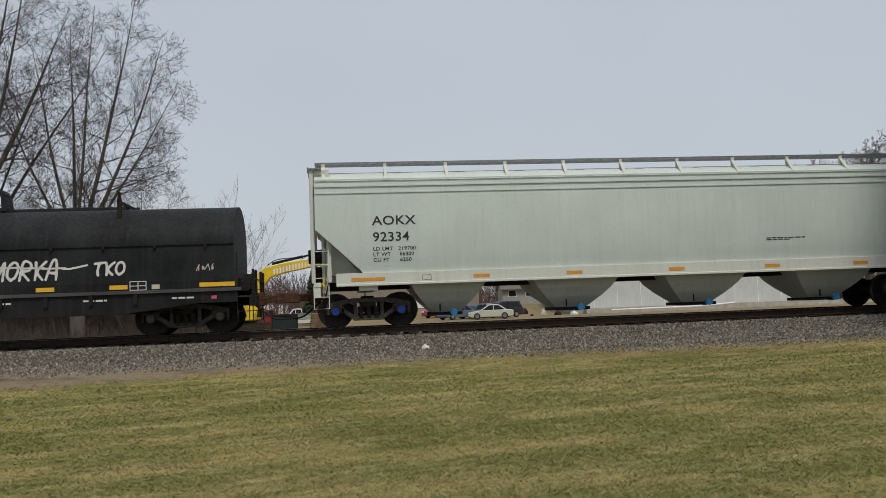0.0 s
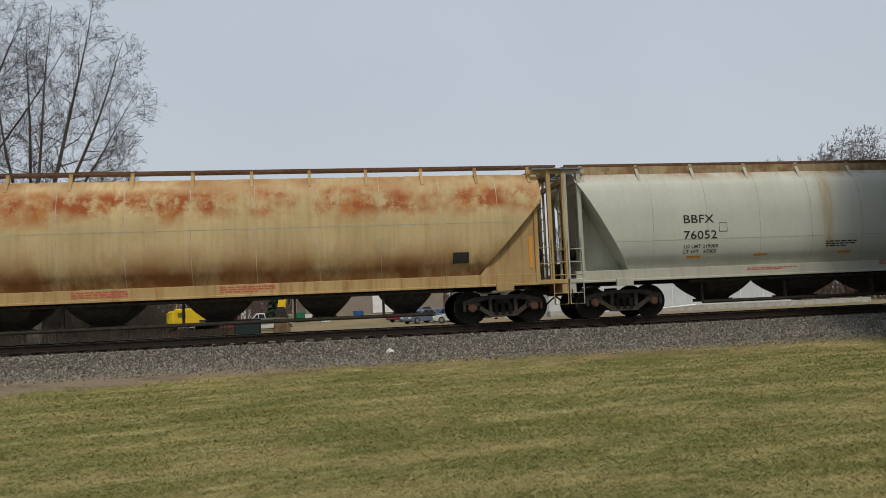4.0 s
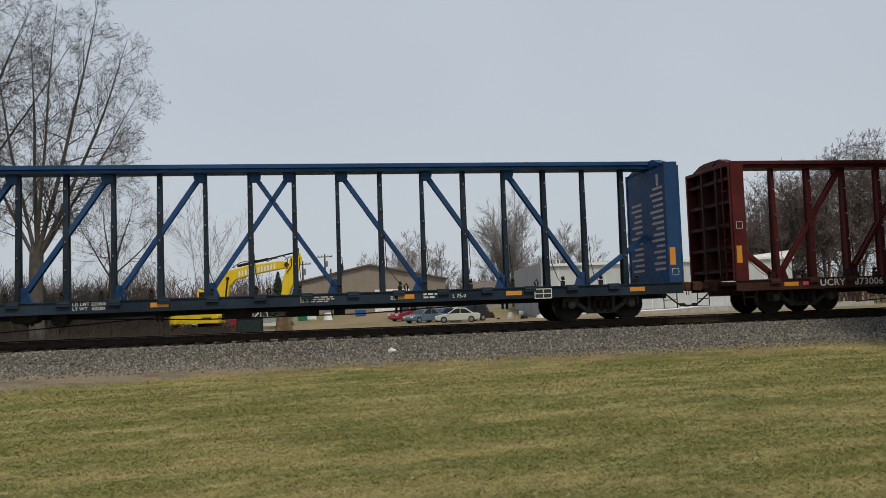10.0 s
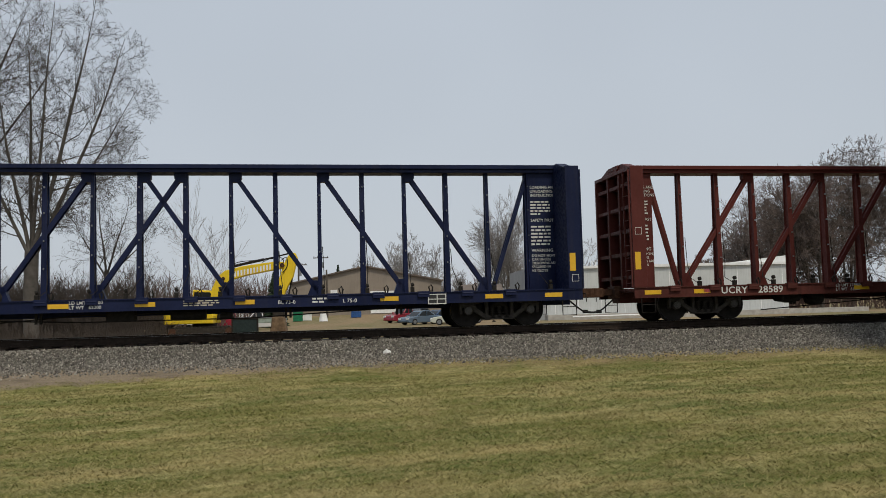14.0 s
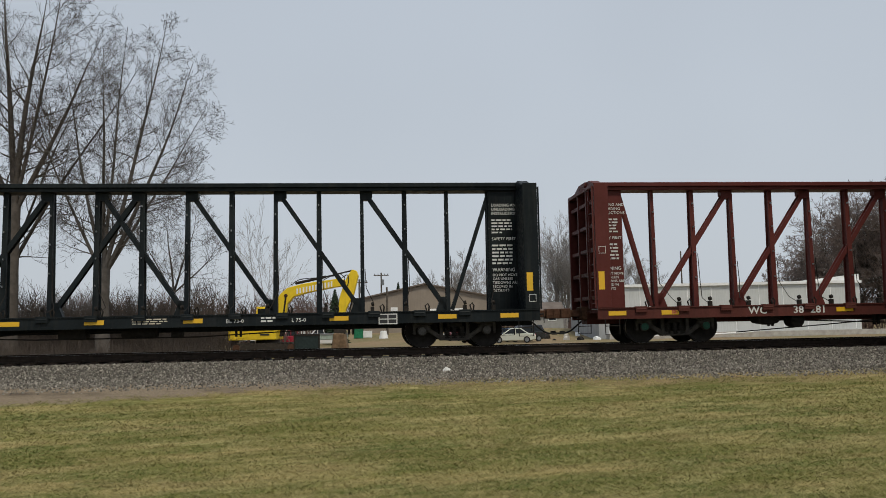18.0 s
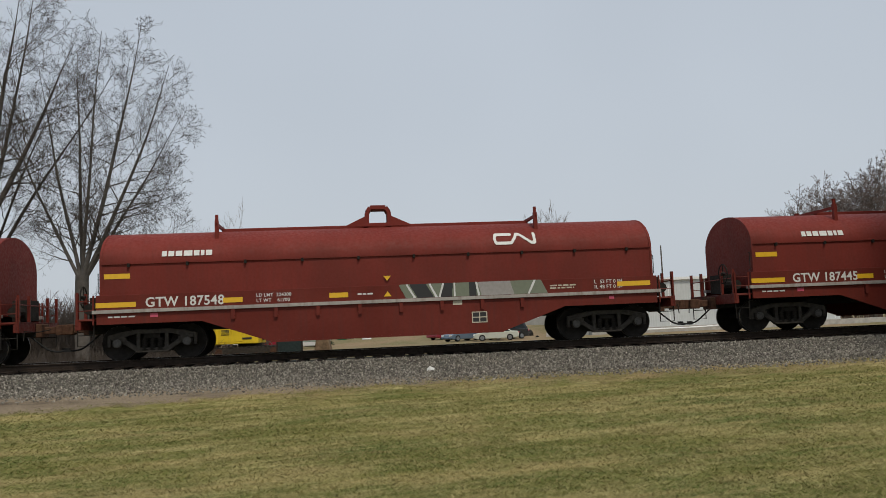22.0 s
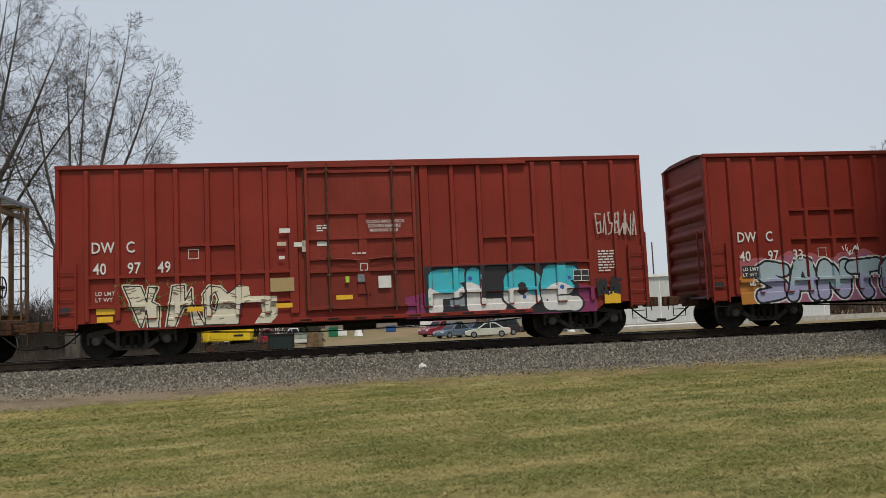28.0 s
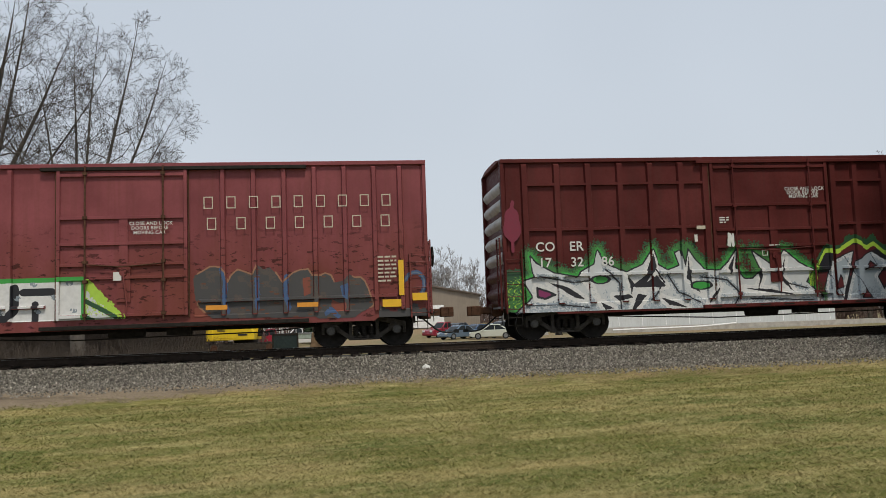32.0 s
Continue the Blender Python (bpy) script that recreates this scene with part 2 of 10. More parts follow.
    rr.inputs[3].default_value, rr.inputs[4].default_value = rough - 0.08, rough + 0.25
    nt.links.new(fine, rr.inputs[0])
    nt.links.new(rr.outputs[0], bs.inputs["Roughness"])
    bs.inputs["Specular IOR Level"].default_value = 0.14
    wob = noise_fac(nt, co, 1.3, 0.2, 0.8, 2)
    bump(nt, bs, wob, 0.12, 0.03)
    return mt


def ink(name, colour, rough=0.6, wear=0.25):
    """Paint of lettering and marks, worn through in specks."""
    mt, nt, bs = shader(name)
    co = nt.nodes.new("ShaderNodeTexCoord").outputs["Object"]
    f = noise_fac(nt, co, 9, 0.4, 0.75, 6)
    nt.links.new(mix(nt, calc(nt, "MULTIPLY", f, wear), colour, tuple(x * 0.45 + 0.02 for x in colour)), bs.inputs["Base Color"])
    bs.inputs["Roughness"].default_value = rough
    return mt


STEEL_DARK = plain("grimy_truck_steel", (0.024, 0.021, 0.018), 0.8, 0.2, 0.4, 9, 0.2)
STEEL_WHEEL = plain("wheel_steel", (0.026, 0.023, 0.021), 0.75, 0.3, 0.4, 7)
STEEL_FRAME = plain("truck_frame_steel", (0.06, 0.053, 0.046), 0.7, 0.2, 0.4, 9, 0.2)
STEEL_DUSTY = plain("dusty_truck_steel", (0.06, 0.05, 0.041), 0.85, 0.1, 0.4, 7, 0.2)
STEEL_RIM = plain("polished_tread", (0.25, 0.24, 0.23), 0.35, 0.9, 0.2, 9)
STEEL_RUST = plain("rusted_steel", (0.09, 0.045, 0.028), 0.85, 0.1, 0.45, 10, 0.3)
RUBBER = plain("black_rubber", (0.014, 0.014, 0.014), 0.6, 0, 0.3, 12)
HUB_BLUE = plain("blue_bearing_cap", (0.02, 0.06, 0.3), 0.5, 0, 0.3, 12)
CAP_BLUE = plain("light_blue_plastic_cap", (0.07, 0.32, 0.6), 0.45, 0, 0.2, 12)
HUB_RUST = plain("brown_bearing_cap", (0.12, 0.06, 0.04), 0.7, 0.2, 0.4, 12)
HUB_GREEN = plain("green_bearing_cap", (0.03, 0.1, 0.07), 0.6, 0, 0.3, 12)
HUB_GREY = plain("grey_bearing_cap", (0.1, 0.095, 0.09), 0.6, 0.2, 0.4, 12)
GALV = plain("galvanised_grating", (0.22, 0.23, 0.24), 0.5, 0.5, 0.25, 10)
WHITE = ink("white_lettering", (0.62, 0.62, 0.6))
CREAM = ink("cream_lettering", (0.5, 0.45, 0.36), 0.65, 0.5)
BLACK = ink("black_lettering", (0.02, 0.02, 0.022))
YELLOW = ink("yellow_reflector", (0.72, 0.42, 0.02), 0.35, 0.2)
ORANGE = ink("orange_reflector", (0.65, 0.27, 0.03), 0.35, 0.25)
PINK = ink("pink_decal", (0.55, 0.08, 0.14), 0.5)
REDINK = ink("red_lettering", (0.5, 0.08, 0.05), 0.6)


# ---- lettering and sprayed pictures ----
TEXT_MESHES = {}


def letters(string, size, heavy=0.0, wide=1.0):
    key = (string, size, heavy, wide)
    if key not in TEXT_MESHES:
        cu = bpy.data.curves.new("text", "FONT")
        cu.body, cu.size, cu.offset, cu.resolution_u, cu.space_character = string, size, heavy * size, 3, 1.05
        ob = bpy.data.objects.new("text", cu)
        me = bpy.data.meshes.new_from_object(ob)
        co = np.empty(len(me.vertices) * 3)
        me.vertices.foreach_get("co", co)
        co = co.reshape(-1, 3)
        TEXT_MESHES[key] = (co * (wide, 1, 1), [tuple(p.vertices) for p in me.polygons])
        bpy.data.objects.remove(ob)
    return TEXT_MESHES[key]


def text(parent, string, x, z, size, material, surf, heavy=0.012, wide=1.0, name="lettering"):
    """Lettering on a side that faces -y; surf(x, z) gives the side's y; x, z is its lower left corner."""
    co, faces = letters(string, size / 0.72, heavy, wide)
    mb = MB()
    mb.add([(x + p[0], surf(x + p[0], z + p[1]) - 0.007, z + p[1]) for p in co], faces)
    ob = part(name, mb, material, parent)
    return ob


def bars(parent, x, z, w, h, rows, material, surf, seed=0, name="small_lettering", fill=0.55, word=0.12):
    """Small writing as rows of plain bars."""
    rnd = random.Random(seed + int(x * 100) + int(z * 1000))
    mb = MB()
    step = h / rows
    for r in range(rows):
        x0, z0 = x, z + h - (r + 1) * step + step * (1 - fill) / 2
        end = x + w * (1 if r < rows - 1 else rnd.uniform(0.5, 1))
        while x0 < end - 0.02:
            x1 = min(end, x0 + rnd.uniform(0.6, 1.7) * word)
            mb.add([(x0, surf(x0, z0) - 0.006, z0), (x1, surf(x1, z0) - 0.006, z0), (x1, surf(x1, z0 + step * fill) - 0.006, z0 + step * fill),
                    (x0, surf(x0, z0 + step * fill) - 0.006, z0 + step * fill)], [(0, 1, 2, 3)])
            x0 = x1 + word * 0.3
    return part(name, mb, material, parent)


def patch(parent, name, x, z, w, h, material, surf, lift=0.006, label=""):
    """A flat mark: reflector, decal or plate."""
    mb = MB()
    n = max(1, int(h / 0.08))
    rows = [z + h * k / n for k in range(n + 1)]
    mb.add([(xx, surf(xx, zz) - lift, zz) for zz in rows for xx in (x, x + w)], [(2 * k, 2 * k + 1, 2 * k + 3, 2 * k + 2) for k in range(n)])
    return part(name, mb, material, parent, label)


def frame_mark(parent, x, z, w, h, material, surf, thick=0.02, cells=1, name="stencil_box"):
    """An outlined box, divided into cells."""
    mb = MB()
    def q(x0, x1, z0, z1):
        mb.add([(x0, surf(x0, z0) - 0.006, z0), (x1, surf(x1, z0) - 0.006, z0), (x1, surf(x1, z1) - 0.006, z1), (x0, surf(x0, z1) - 0.006, z1)], [(0, 1, 2, 3)])
    q(x, x + w, z, z + thick), q(x, x + w, z + h - thick, z + h)
    for i in range(cells + 1):
        xx = x + (w - thick) * i / cells
        q(xx, xx + thick, z + thick, z + h - thick)
    if cells > 1:
        q(x + thick, x + w - thick, z + h * 0.45, z + h * 0.45 + thick)
    return part(name, mb, material, parent)


def near_line(px, pz, pts):
    """Distance of a grid of points from a polyline."""
    best = np.full(px.shape, 1e9)
    for (x0, z0), (x1, z1) in zip(pts, pts[1:]):
        dx, dz = x1 - x0, z1 - z0
        t = np.clip(((px - x0) * dx + (pz - z0) * dz) / max(1e-9, dx * dx + dz * dz), 0, 1)
        best = np.minimum(best, np.hypot(px - x0 - t * dx, pz - z0 - t * dz))
    return best


def inside(X, Z, pts):
    """Which points of a grid lie inside an outline."""
    hit = np.zeros(X.shape, bool)
    for (xa, za), (xb, zb) in zip(pts, pts[1:] + pts[:1]):
        if za != zb:
            hit ^= ((za > Z) != (zb > Z)) & (X < (xb - xa) * (Z - za) / (zb - za) + xa)
    return hit


def rim(X, Z, pts):
    return near_line(X, Z, pts + pts[:1])


def speckle(X, Z):
    """Even random numbers from place to place, for the grain of thin spray."""
    return np.mod(np.sin(X * 127.1 + Z * 311.7) * 43758.5453, 1.0)


def curve_pts(pts, n=6):
    """A smooth line through points."""
    out = []
    p = [Vector(a) for a in pts]
    for i in range(len(p) - 1):
        a, b, c, d = p[max(0, i - 1)], p[i], p[i + 1], p[min(len(p) - 1, i + 2)]
        for k in range(n):
            t = k / n
            out.append(tuple(0.5 * (2 * b + (c - a) * t + (2 * a - 5 * b + 4 * c - d) * t * t + (3 * b - a - 3 * c + d) * t ** 3)))
    return out + [tuple(p[-1])]


def sprayed(parent, x0, x1, z0, z1, layers, mats, surf, cell=0.022, name="sprayed_picture", label=""):
    """Spray paint as a thin skin on a side. layers: functions of (X, Z) that give a mask, painted in order; layer i takes mats[i]."""
    nx, nz = int((x1 - x0) / cell), int((z1 - z0) / cell)
    gx, gz = np.linspace(x0, x1, nx + 1), np.linspace(z0, z1, nz + 1)
    X, Z = np.meshgrid((gx[:-1] + gx[1:]) / 2, (gz[:-1] + gz[1:]) / 2)
    idx = np.full(X.shape, -1)
    for i, layer in enumerate(layers):
        idx[layer(X, Z)] = i
    rows, cols = np.nonzero(idx >= 0)
    if not len(rows):
        return None
    # borders between colours run smooth, not in steps
    pad = np.full((idx.shape[0] + 2, idx.shape[1] + 2), -1)
    pad[1:-1, 1:-1] = idx
    gxx, gzz = np.meshgrid(gx, gz)
    across = pad[1:, 1:] != pad[:-1, 1:]    # border running to the next column
    up = pad[1:, 1:] != pad[1:, :-1]        # border running to the next row
    e_r = np.zeros(gxx.shape, bool)
    e_u = np.zeros(gxx.shape, bool)
    e_r[:, :-1] = across[:, :-1]
    e_u[:-1, :] = up[:-1, :]
    e_l = np.roll(e_r, 1, 1)
    e_d = np.roll(e_u, 1, 0)
    e_l[:, 0] = False
    e_d[0, :] = False
    count = e_r.astype(int) + e_l + e_u + e_d
    free = count == 2
    for _ in range(3):
        nxt = []
        for g in (gxx, gzz):
            total = np.where(e_r, np.roll(g, -1, 1), 0) + np.where(e_l, np.roll(g, 1, 1), 0) + np.where(e_u, np.roll(g, -1, 0), 0) + np.where(e_d, np.roll(g, 1, 0), 0)
            nxt.append(np.where(free, 0.5 * g + 0.25 * total, g))
        gxx, gzz = nxt
    used = {}
    verts, faces = [], []
    def vert(i, j):
        if (i, j) not in used:
            used[(i, j)] = len(verts)
            verts.append((float(gxx[i, j]), surf(gx[j], gz[i]) - 0.005, float(gzz[i, j])))
        return used[(i, j)]
    for i, j in zip(rows.tolist(), cols.tolist()):
        faces.append((vert(i, j), vert(i, j + 1), vert(i + 1, j + 1), vert(i + 1, j)))
    me = bpy.data.meshes.new(name)
    me.from_pydata(verts, [], faces)
    kinds = list(dict.fromkeys(mats))
    slot = np.array([kinds.index(mt) for mt in mats])
    me.polygons.foreach_set("material_index", slot[idx[rows, cols]].tolist())
    for mt in kinds:
        me.materials.append(mt)
    return part(name, me, kinds, parent, label)


# ---- trucks, couplers and other running gear ----
def wheelset_mesh(hub):
    mb = MB()
    for s in (-1, 1):
        prof = [(0.08, 0.75), (0.3, 0.755), (0.40, 0.79), (0.457, 0.80), (0.457, 0.70), (0.485, 0.69), (0.485, 0.665), (0.40, 0.672), (0.3, 0.70), (0.08, 0.70)]
        n = 28
        rings = [[(r * math.cos(2 * math.pi * i / n), s * y, r * math.sin(2 * math.pi * i / n)) for i in range(n)] for r, y in prof]
        mb.loft(rings, 0, False)
        # a bright ring where the wheel runs on the rail
        mb.cyl((0, s * 0.705, 0), (0, s * 0.797, 0), 0.4585, 28, m=1, caps=False)
        mb.cyl((0, s * 0.7, 0), (0, s * 1.07, 0), 0.085, 12, m=0)
        mb.cyl((0, s * 1.07, 0), (0, s * 1.125, 0), 0.105, 10, m=2)
        for k in range(3):
            a = 2 * math.pi * k / 3
            mb.cyl((0.055 * math.cos(a), s * 1.125, 0.055 * math.sin(a)), (0.055 * math.cos(a), s * 1.15, 0.055 * math.sin(a)), 0.02, 6, m=2)
    mb.cyl((0, -0.7, 0), (0, 0.7, 0), 0.08, 10)
    return mb.mesh("wheelset", [STEEL_WHEEL, STEEL_RIM, hub], 35)


def side_frame_mesh(steel):
    mb = MB()
    y0, y1 = -0.07, 0.07
    mb.prism([(-1.14, 0.56), (-0.78, 0.60), (-0.42, 0.68), (0.42, 0.68), (0.78, 0.60), (1.14, 0.56), (1.14, 0.66), (0.82, 0.74), (0.42, 0.80), (-0.42, 0.80), (-0.82, 0.74), (-1.14, 0.66)], y0, y1)
    mb.prism([(-0.40, 0.20), (0.40, 0.20), (0.80, 0.48), (0.80, 0.62), (0.36, 0.32), (-0.36, 0.32), (-0.80, 0.62), (-0.80, 0.48)], y0, y1)
    for s in (-1, 1):
        mb.box(s * 0.36 - 0.05, s * 0.36 + 0.05, y0, y1, 0.3, 0.7)
        # pedestal jaws and bearing adapter
        mb.box(s * 0.89 - 0.17, s * 0.89 + 0.17, -0.08, 0.08, 0.54, 0.64)
        mb.box(s * 1.10 - 0.04, s * 1.10 + 0.04, -0.07, 0.07, 0.36, 0.6)
        mb.box(s * 0.70 - 0.04, s * 0.70 + 0.04, -0.07, 0.07, 0.40, 0.6)
        mb.cyl((s * 0.89, -0.09, 0.457), (s * 0.89, 0.05, 0.457), 0.13, 14)
    mb.box(-0.42, 0.42, -0.1, 0.1, 0.19, 0.24)
    return mb.mesh("side_frame", [steel], 30, 0.012)


def spring_mesh():
    """One coil spring as a ridged column."""
    mb = MB()
    prof = [(0.06, 0.24)] + [(r, 0.25 + k * 0.052 + dz) for k in range(6) for r, dz in ((0.088, 0.0), (0.088, 0.026), (0.062, 0.03), (0.062, 0.048))] + [(0.06, 0.57)]
    mb.loft([[(r * math.cos(2 * math.pi * i / 10), r * math.sin(2 * math.pi * i / 10), z) for i in range(10)] for r, z in prof])
    return mb.mesh("spring", [STEEL_DARK], 40)


def bolster_mesh():
    mb = MB()
    mb.prism_x([(-1.1, 0.56), (-1.1, 0.67), (-0.5, 0.76), (0.5, 0.76), (1.1, 0.67), (1.1, 0.56), (0.5, 0.42), (-0.5, 0.42)], -0.2, 0.2)
    mb.cyl((0, 0, 0.7), (0, 0, 0.86), 0.19, 14)
    return mb.mesh("bolster", [STEEL_DARK], 0, 0.01)


def brake_beam_mesh():
    mb = MB()
    for s in (-1, 1):
        mb.beam((s * 0.36, -0.72, 0.4), (s * 0.36, 0.72, 0.4), 0.06, 0.09)
        for y in (-0.73, 0.73):
            mb.box(s * 0.36 - 0.02, s * 0.44, y - 0.05, y + 0.05, 0.28, 0.52)
    return mb.mesh("brake_beam", [STEEL_DARK])


SIDE_FRAME, SIDE_FRAME_DUSTY, SPRING, BOLSTER, BRAKE_BEAM = side_frame_mesh(STEEL_FRAME), side_frame_mesh(STEEL_DUSTY), spring_mesh(), bolster_mesh(), brake_beam_mesh()
WHEELSETS = {}
WHEELS = []   # every turning wheelset with its place on its car


def add_truck(car, x, hub=HUB_RUST, base=1.78):
    if hub.name not in WHEELSETS:
        WHEELSETS[hub.name] = wheelset_mesh(hub)
    for y in (-1.0, 1.0):
        part("side_frame", SIDE_FRAME_DUSTY if hub is HUB_RUST else SIDE_FRAME, (), car, at=pose(x, y, 0))
        for dx in (-0.2, 0.0, 0.2):
            part("spring", SPRING, (), car, at=pose(x + dx, y * 1.02, 0))
    part("bolster", BOLSTER, (), car, at=pose(x, 0, 0))
    part("brake_beam", BRAKE_BEAM, (), car, at=pose(x, 0, 0))
    for dx in (-base / 2, base / 2):
        w = part("wheelset", WHEELSETS[hub.name], (), car, at=pose(x + dx, 0, 0.457))
        WHEELS.append((w, car, x + dx))


def coupler_mesh():
    mb = MB()
    mb.box(-0.2, 0.5, -0.1, 0.1, 0.78, 0.98)
    mb.prism_x([(-0.16, 0.74), (-0.16, 1.02), (0.2, 1.02), (0.2, 0.74)], 0.45, 0.68)
    mb.box(0.66, 0.82, -0.18, -0.05, 0.74, 1.02)
    mb.box(0.62, 0.74, 0.1, 0.2, 0.74, 1.02)
    mb.box(-0.15, 0.15, -0.3, 0.3, 0.7, 1.06)
    return mb.mesh("coupler", [STEEL_RUST], 0, 0.02)


def hose_mesh():
    mb = MB()
    mb.tube(curve_pts([(-0.1, -0.35, 0.72), (0.1, -0.36, 0.55), (0.35, -0.37, 0.36), (0.6, -0.38, 0.30), (0.84, -0.38, 0.33)], 4), 0.025, 8)
    mb.box(0.78, 0.92, -0.42, -0.34, 0.28, 0.38)
    return mb.mesh("air_hose", [RUBBER], 40)


def lever_mesh():
    mb = MB()
    mb.tube([(0.1, -1.45, 0.62), (0.1, -1.4, 0.86), (0.12, -0.5, 0.84), (0.35, -0.2, 0.9)], 0.014, 6)
    return mb.mesh("uncoupling_lever", [STEEL_DARK])


COUPLER, HOSE, LEVER = coupler_mesh(), hose_mesh(), lever_mesh()


def add_ends(car, x_left, x_right):
    """Couplers, hoses and levers at both end sills."""
    for x, turn in ((x_left, 180), (x_right, 0)):
        part("coupler", COUPLER, (), car, at=pose(x, 0, 0, 0, 0, turn))
        part("air_hose", HOSE, (), car, at=pose(x, 0, 0, 0, 0, turn))
        part("uncoupling_lever", LEVER, (), car, at=pose(x, 0, 0, 0, 0, turn))


def ladder(parent, x, y, z0, z1, material, w=0.42, step=0.33, along=True, name="ladder", r=0.013):
    """Two stiles and rungs; along: its rungs run along the car."""
    mb = MB()
    ax = (1, 0) if along else (0, 1)
    for s in (-w / 2, w / 2):
        mb.box(x + ax[0] * s - 0.02, x + ax[0] * s + 0.02, y + ax[1] * s - 0.02, y + ax[1] * s + 0.02, z0, z1)
    z = z0 + 0.12
    while z < z1:
        mb.cyl((x - ax[0] * w / 2, y - ax[1] * w / 2, z), (x + ax[0] * w / 2, y + ax[1] * w / 2, z), r, 6)
        z += step
    return part(name, mb, material, parent)


def grab(parent, x, y, z, w, material, upright=False, name="grab_iron"):
    mb = MB()
    if upright:
        mb.tube([(x, y + 0.06, z), (x, y, z), (x, y, z + w), (x, y + 0.06, z + w)], 0.012, 6)
    else:
        mb.tube([(x, y + 0.06, z), (x, y, z), (x + w, y, z), (x + w, y + 0.06, z)], 0.012, 6)
    return part(name, mb, material, parent)


def stirrup(parent, x, y, material, z=1.05, drop=0.6, w=0.4):
    mb = MB()
    mb.tube([(x, y, z), (x, y, z - drop), (x + w, y, z - drop), (x + w, y, z)], 0.016, 6)
    mb.tube([(x, y, z - drop * 0.5), (x + w, y, z - drop * 0.5)], 0.014, 6)
    return part("step", mb, material, parent)


def brake_wheel(parent, x, y, z, material):
    mb = MB()
    n = 16
    pts = [(x, y + 0.28 * math.cos(2 * math.pi * i / n), z + 0.28 * math.sin(2 * math.pi * i / n)) for i in range(n + 1)]
    mb.tube(pts, 0.018, 6)
    for i in range(0, n, 4):
        mb.cyl((x, y, z), pts[i], 0.014, 6)
    mb.cyl((x - 0.05, y, z), (x + 0.05, y, z), 0.05, 8)
    return part("brake_wheel", mb, material, parent)


CARS = []   # every car with its centre's place in the train


def rail_car(name, label, centre, category="rail car"):
    ob = thing(name, label, category, on_track(run(0) + centre), group="cars of the freight train")
    CARS.append((ob, centre))
    return ob


def flat(y):
    return lambda x, z: y


GLYPHS = {
    "S": [[(0.95, 0.9), (0.3, 1), (0.08, 0.75), (0.75, 0.42), (0.85, 0.12), (0.05, 0.0)]],
    "A": [[(0.0, 0.0), (0.3, 1), (0.7, 0.98), (1.0, 0.0)], [(0.2, 0.38), (0.8, 0.36)]],
    "N": [[(0.0, 0.02), (0.12, 1), (0.85, 0.05), (1.0, 0.98)]],
    "T": [[(-0.05, 0.92), (1.05, 1)], [(0.5, 0.95), (0.4, 0.3), (0.55, 0.0)]],
    "E": [[(1.0, 0.96), (0.2, 1), (0.05, 0.5), (0.15, 0.04), (1.1, 0.0)], [(0.1, 0.5), (0.8, 0.52)]],
    "K": [[(0.0, 1), (0.2, 0.5), (0.25, 0.0)], [(1.0, 1), (0.3, 0.5), (0.95, 0.02)]],
    "M": [[(0.05, 0.0), (0.15, 1), (0.5, 0.3), (0.85, 1), (1.0, 0.0)]],
    "O": [[(0.5, 0.02), (0.05, 0.3), (0.1, 0.8), (0.5, 1), (0.92, 0.8), (0.95, 0.3), (0.5, 0.02)]],
    "G": [[(0.95, 0.85), (0.4, 1), (0.05, 0.55), (0.3, 0.05), (0.95, 0.1), (0.95, 0.5)]],
    "C": [[(0.95, 0.9), (0.15, 0.97), (0.05, 0.05), (1.0, 0.0)]],
    "J": [[(0.2, 1), (0.9, 1), (0.65, 0.1), (0.1, 0.05)]],
    "B": [[(0.1, 0), (0.1, 1), (0.8, 0.85), (0.2, 0.52), (0.9, 0.25), (0.1, 0)]],
    "F": [[(1.0, 1), (0.08, 0.96), (0.05, 0.0)], [(0.1, 0.5), (0.85, 0.55)]],
    "L": [[(0.1, 1), (0.08, 0.04), (1.0, 0.02)]],
    "I": [[(0.5, 1), (0.45, 0.0)]],
    "R": [[(0.05, 0), (0.1, 1), (0.85, 0.9), (0.8, 0.55), (0.15, 0.48), (0.95, 0.0)]],
}


def thin_word(c, surf, word, x0, x1, z0, z1, r, material, label="", slant=0.0):
    """A word sprayed in single strokes."""
    pitch = (x1 - x0) / len(word)
    lines = [curve_pts([(x0 + k * pitch + u * pitch * 0.78 + slant * v, z0 + v * (z1 - z0)) for u, v in s], 4) for k, ch in enumerate(word) for s in GLYPHS[ch]]
    return sprayed(c, x0 - 0.3, x1 + 0.3, z0 - 0.1, z1 + 0.1, [lambda X, Z: np.min([near_line(X, Z, s) for s in lines], axis=0) < r], [material], surf, 0.018, "sprayed_tag", label)


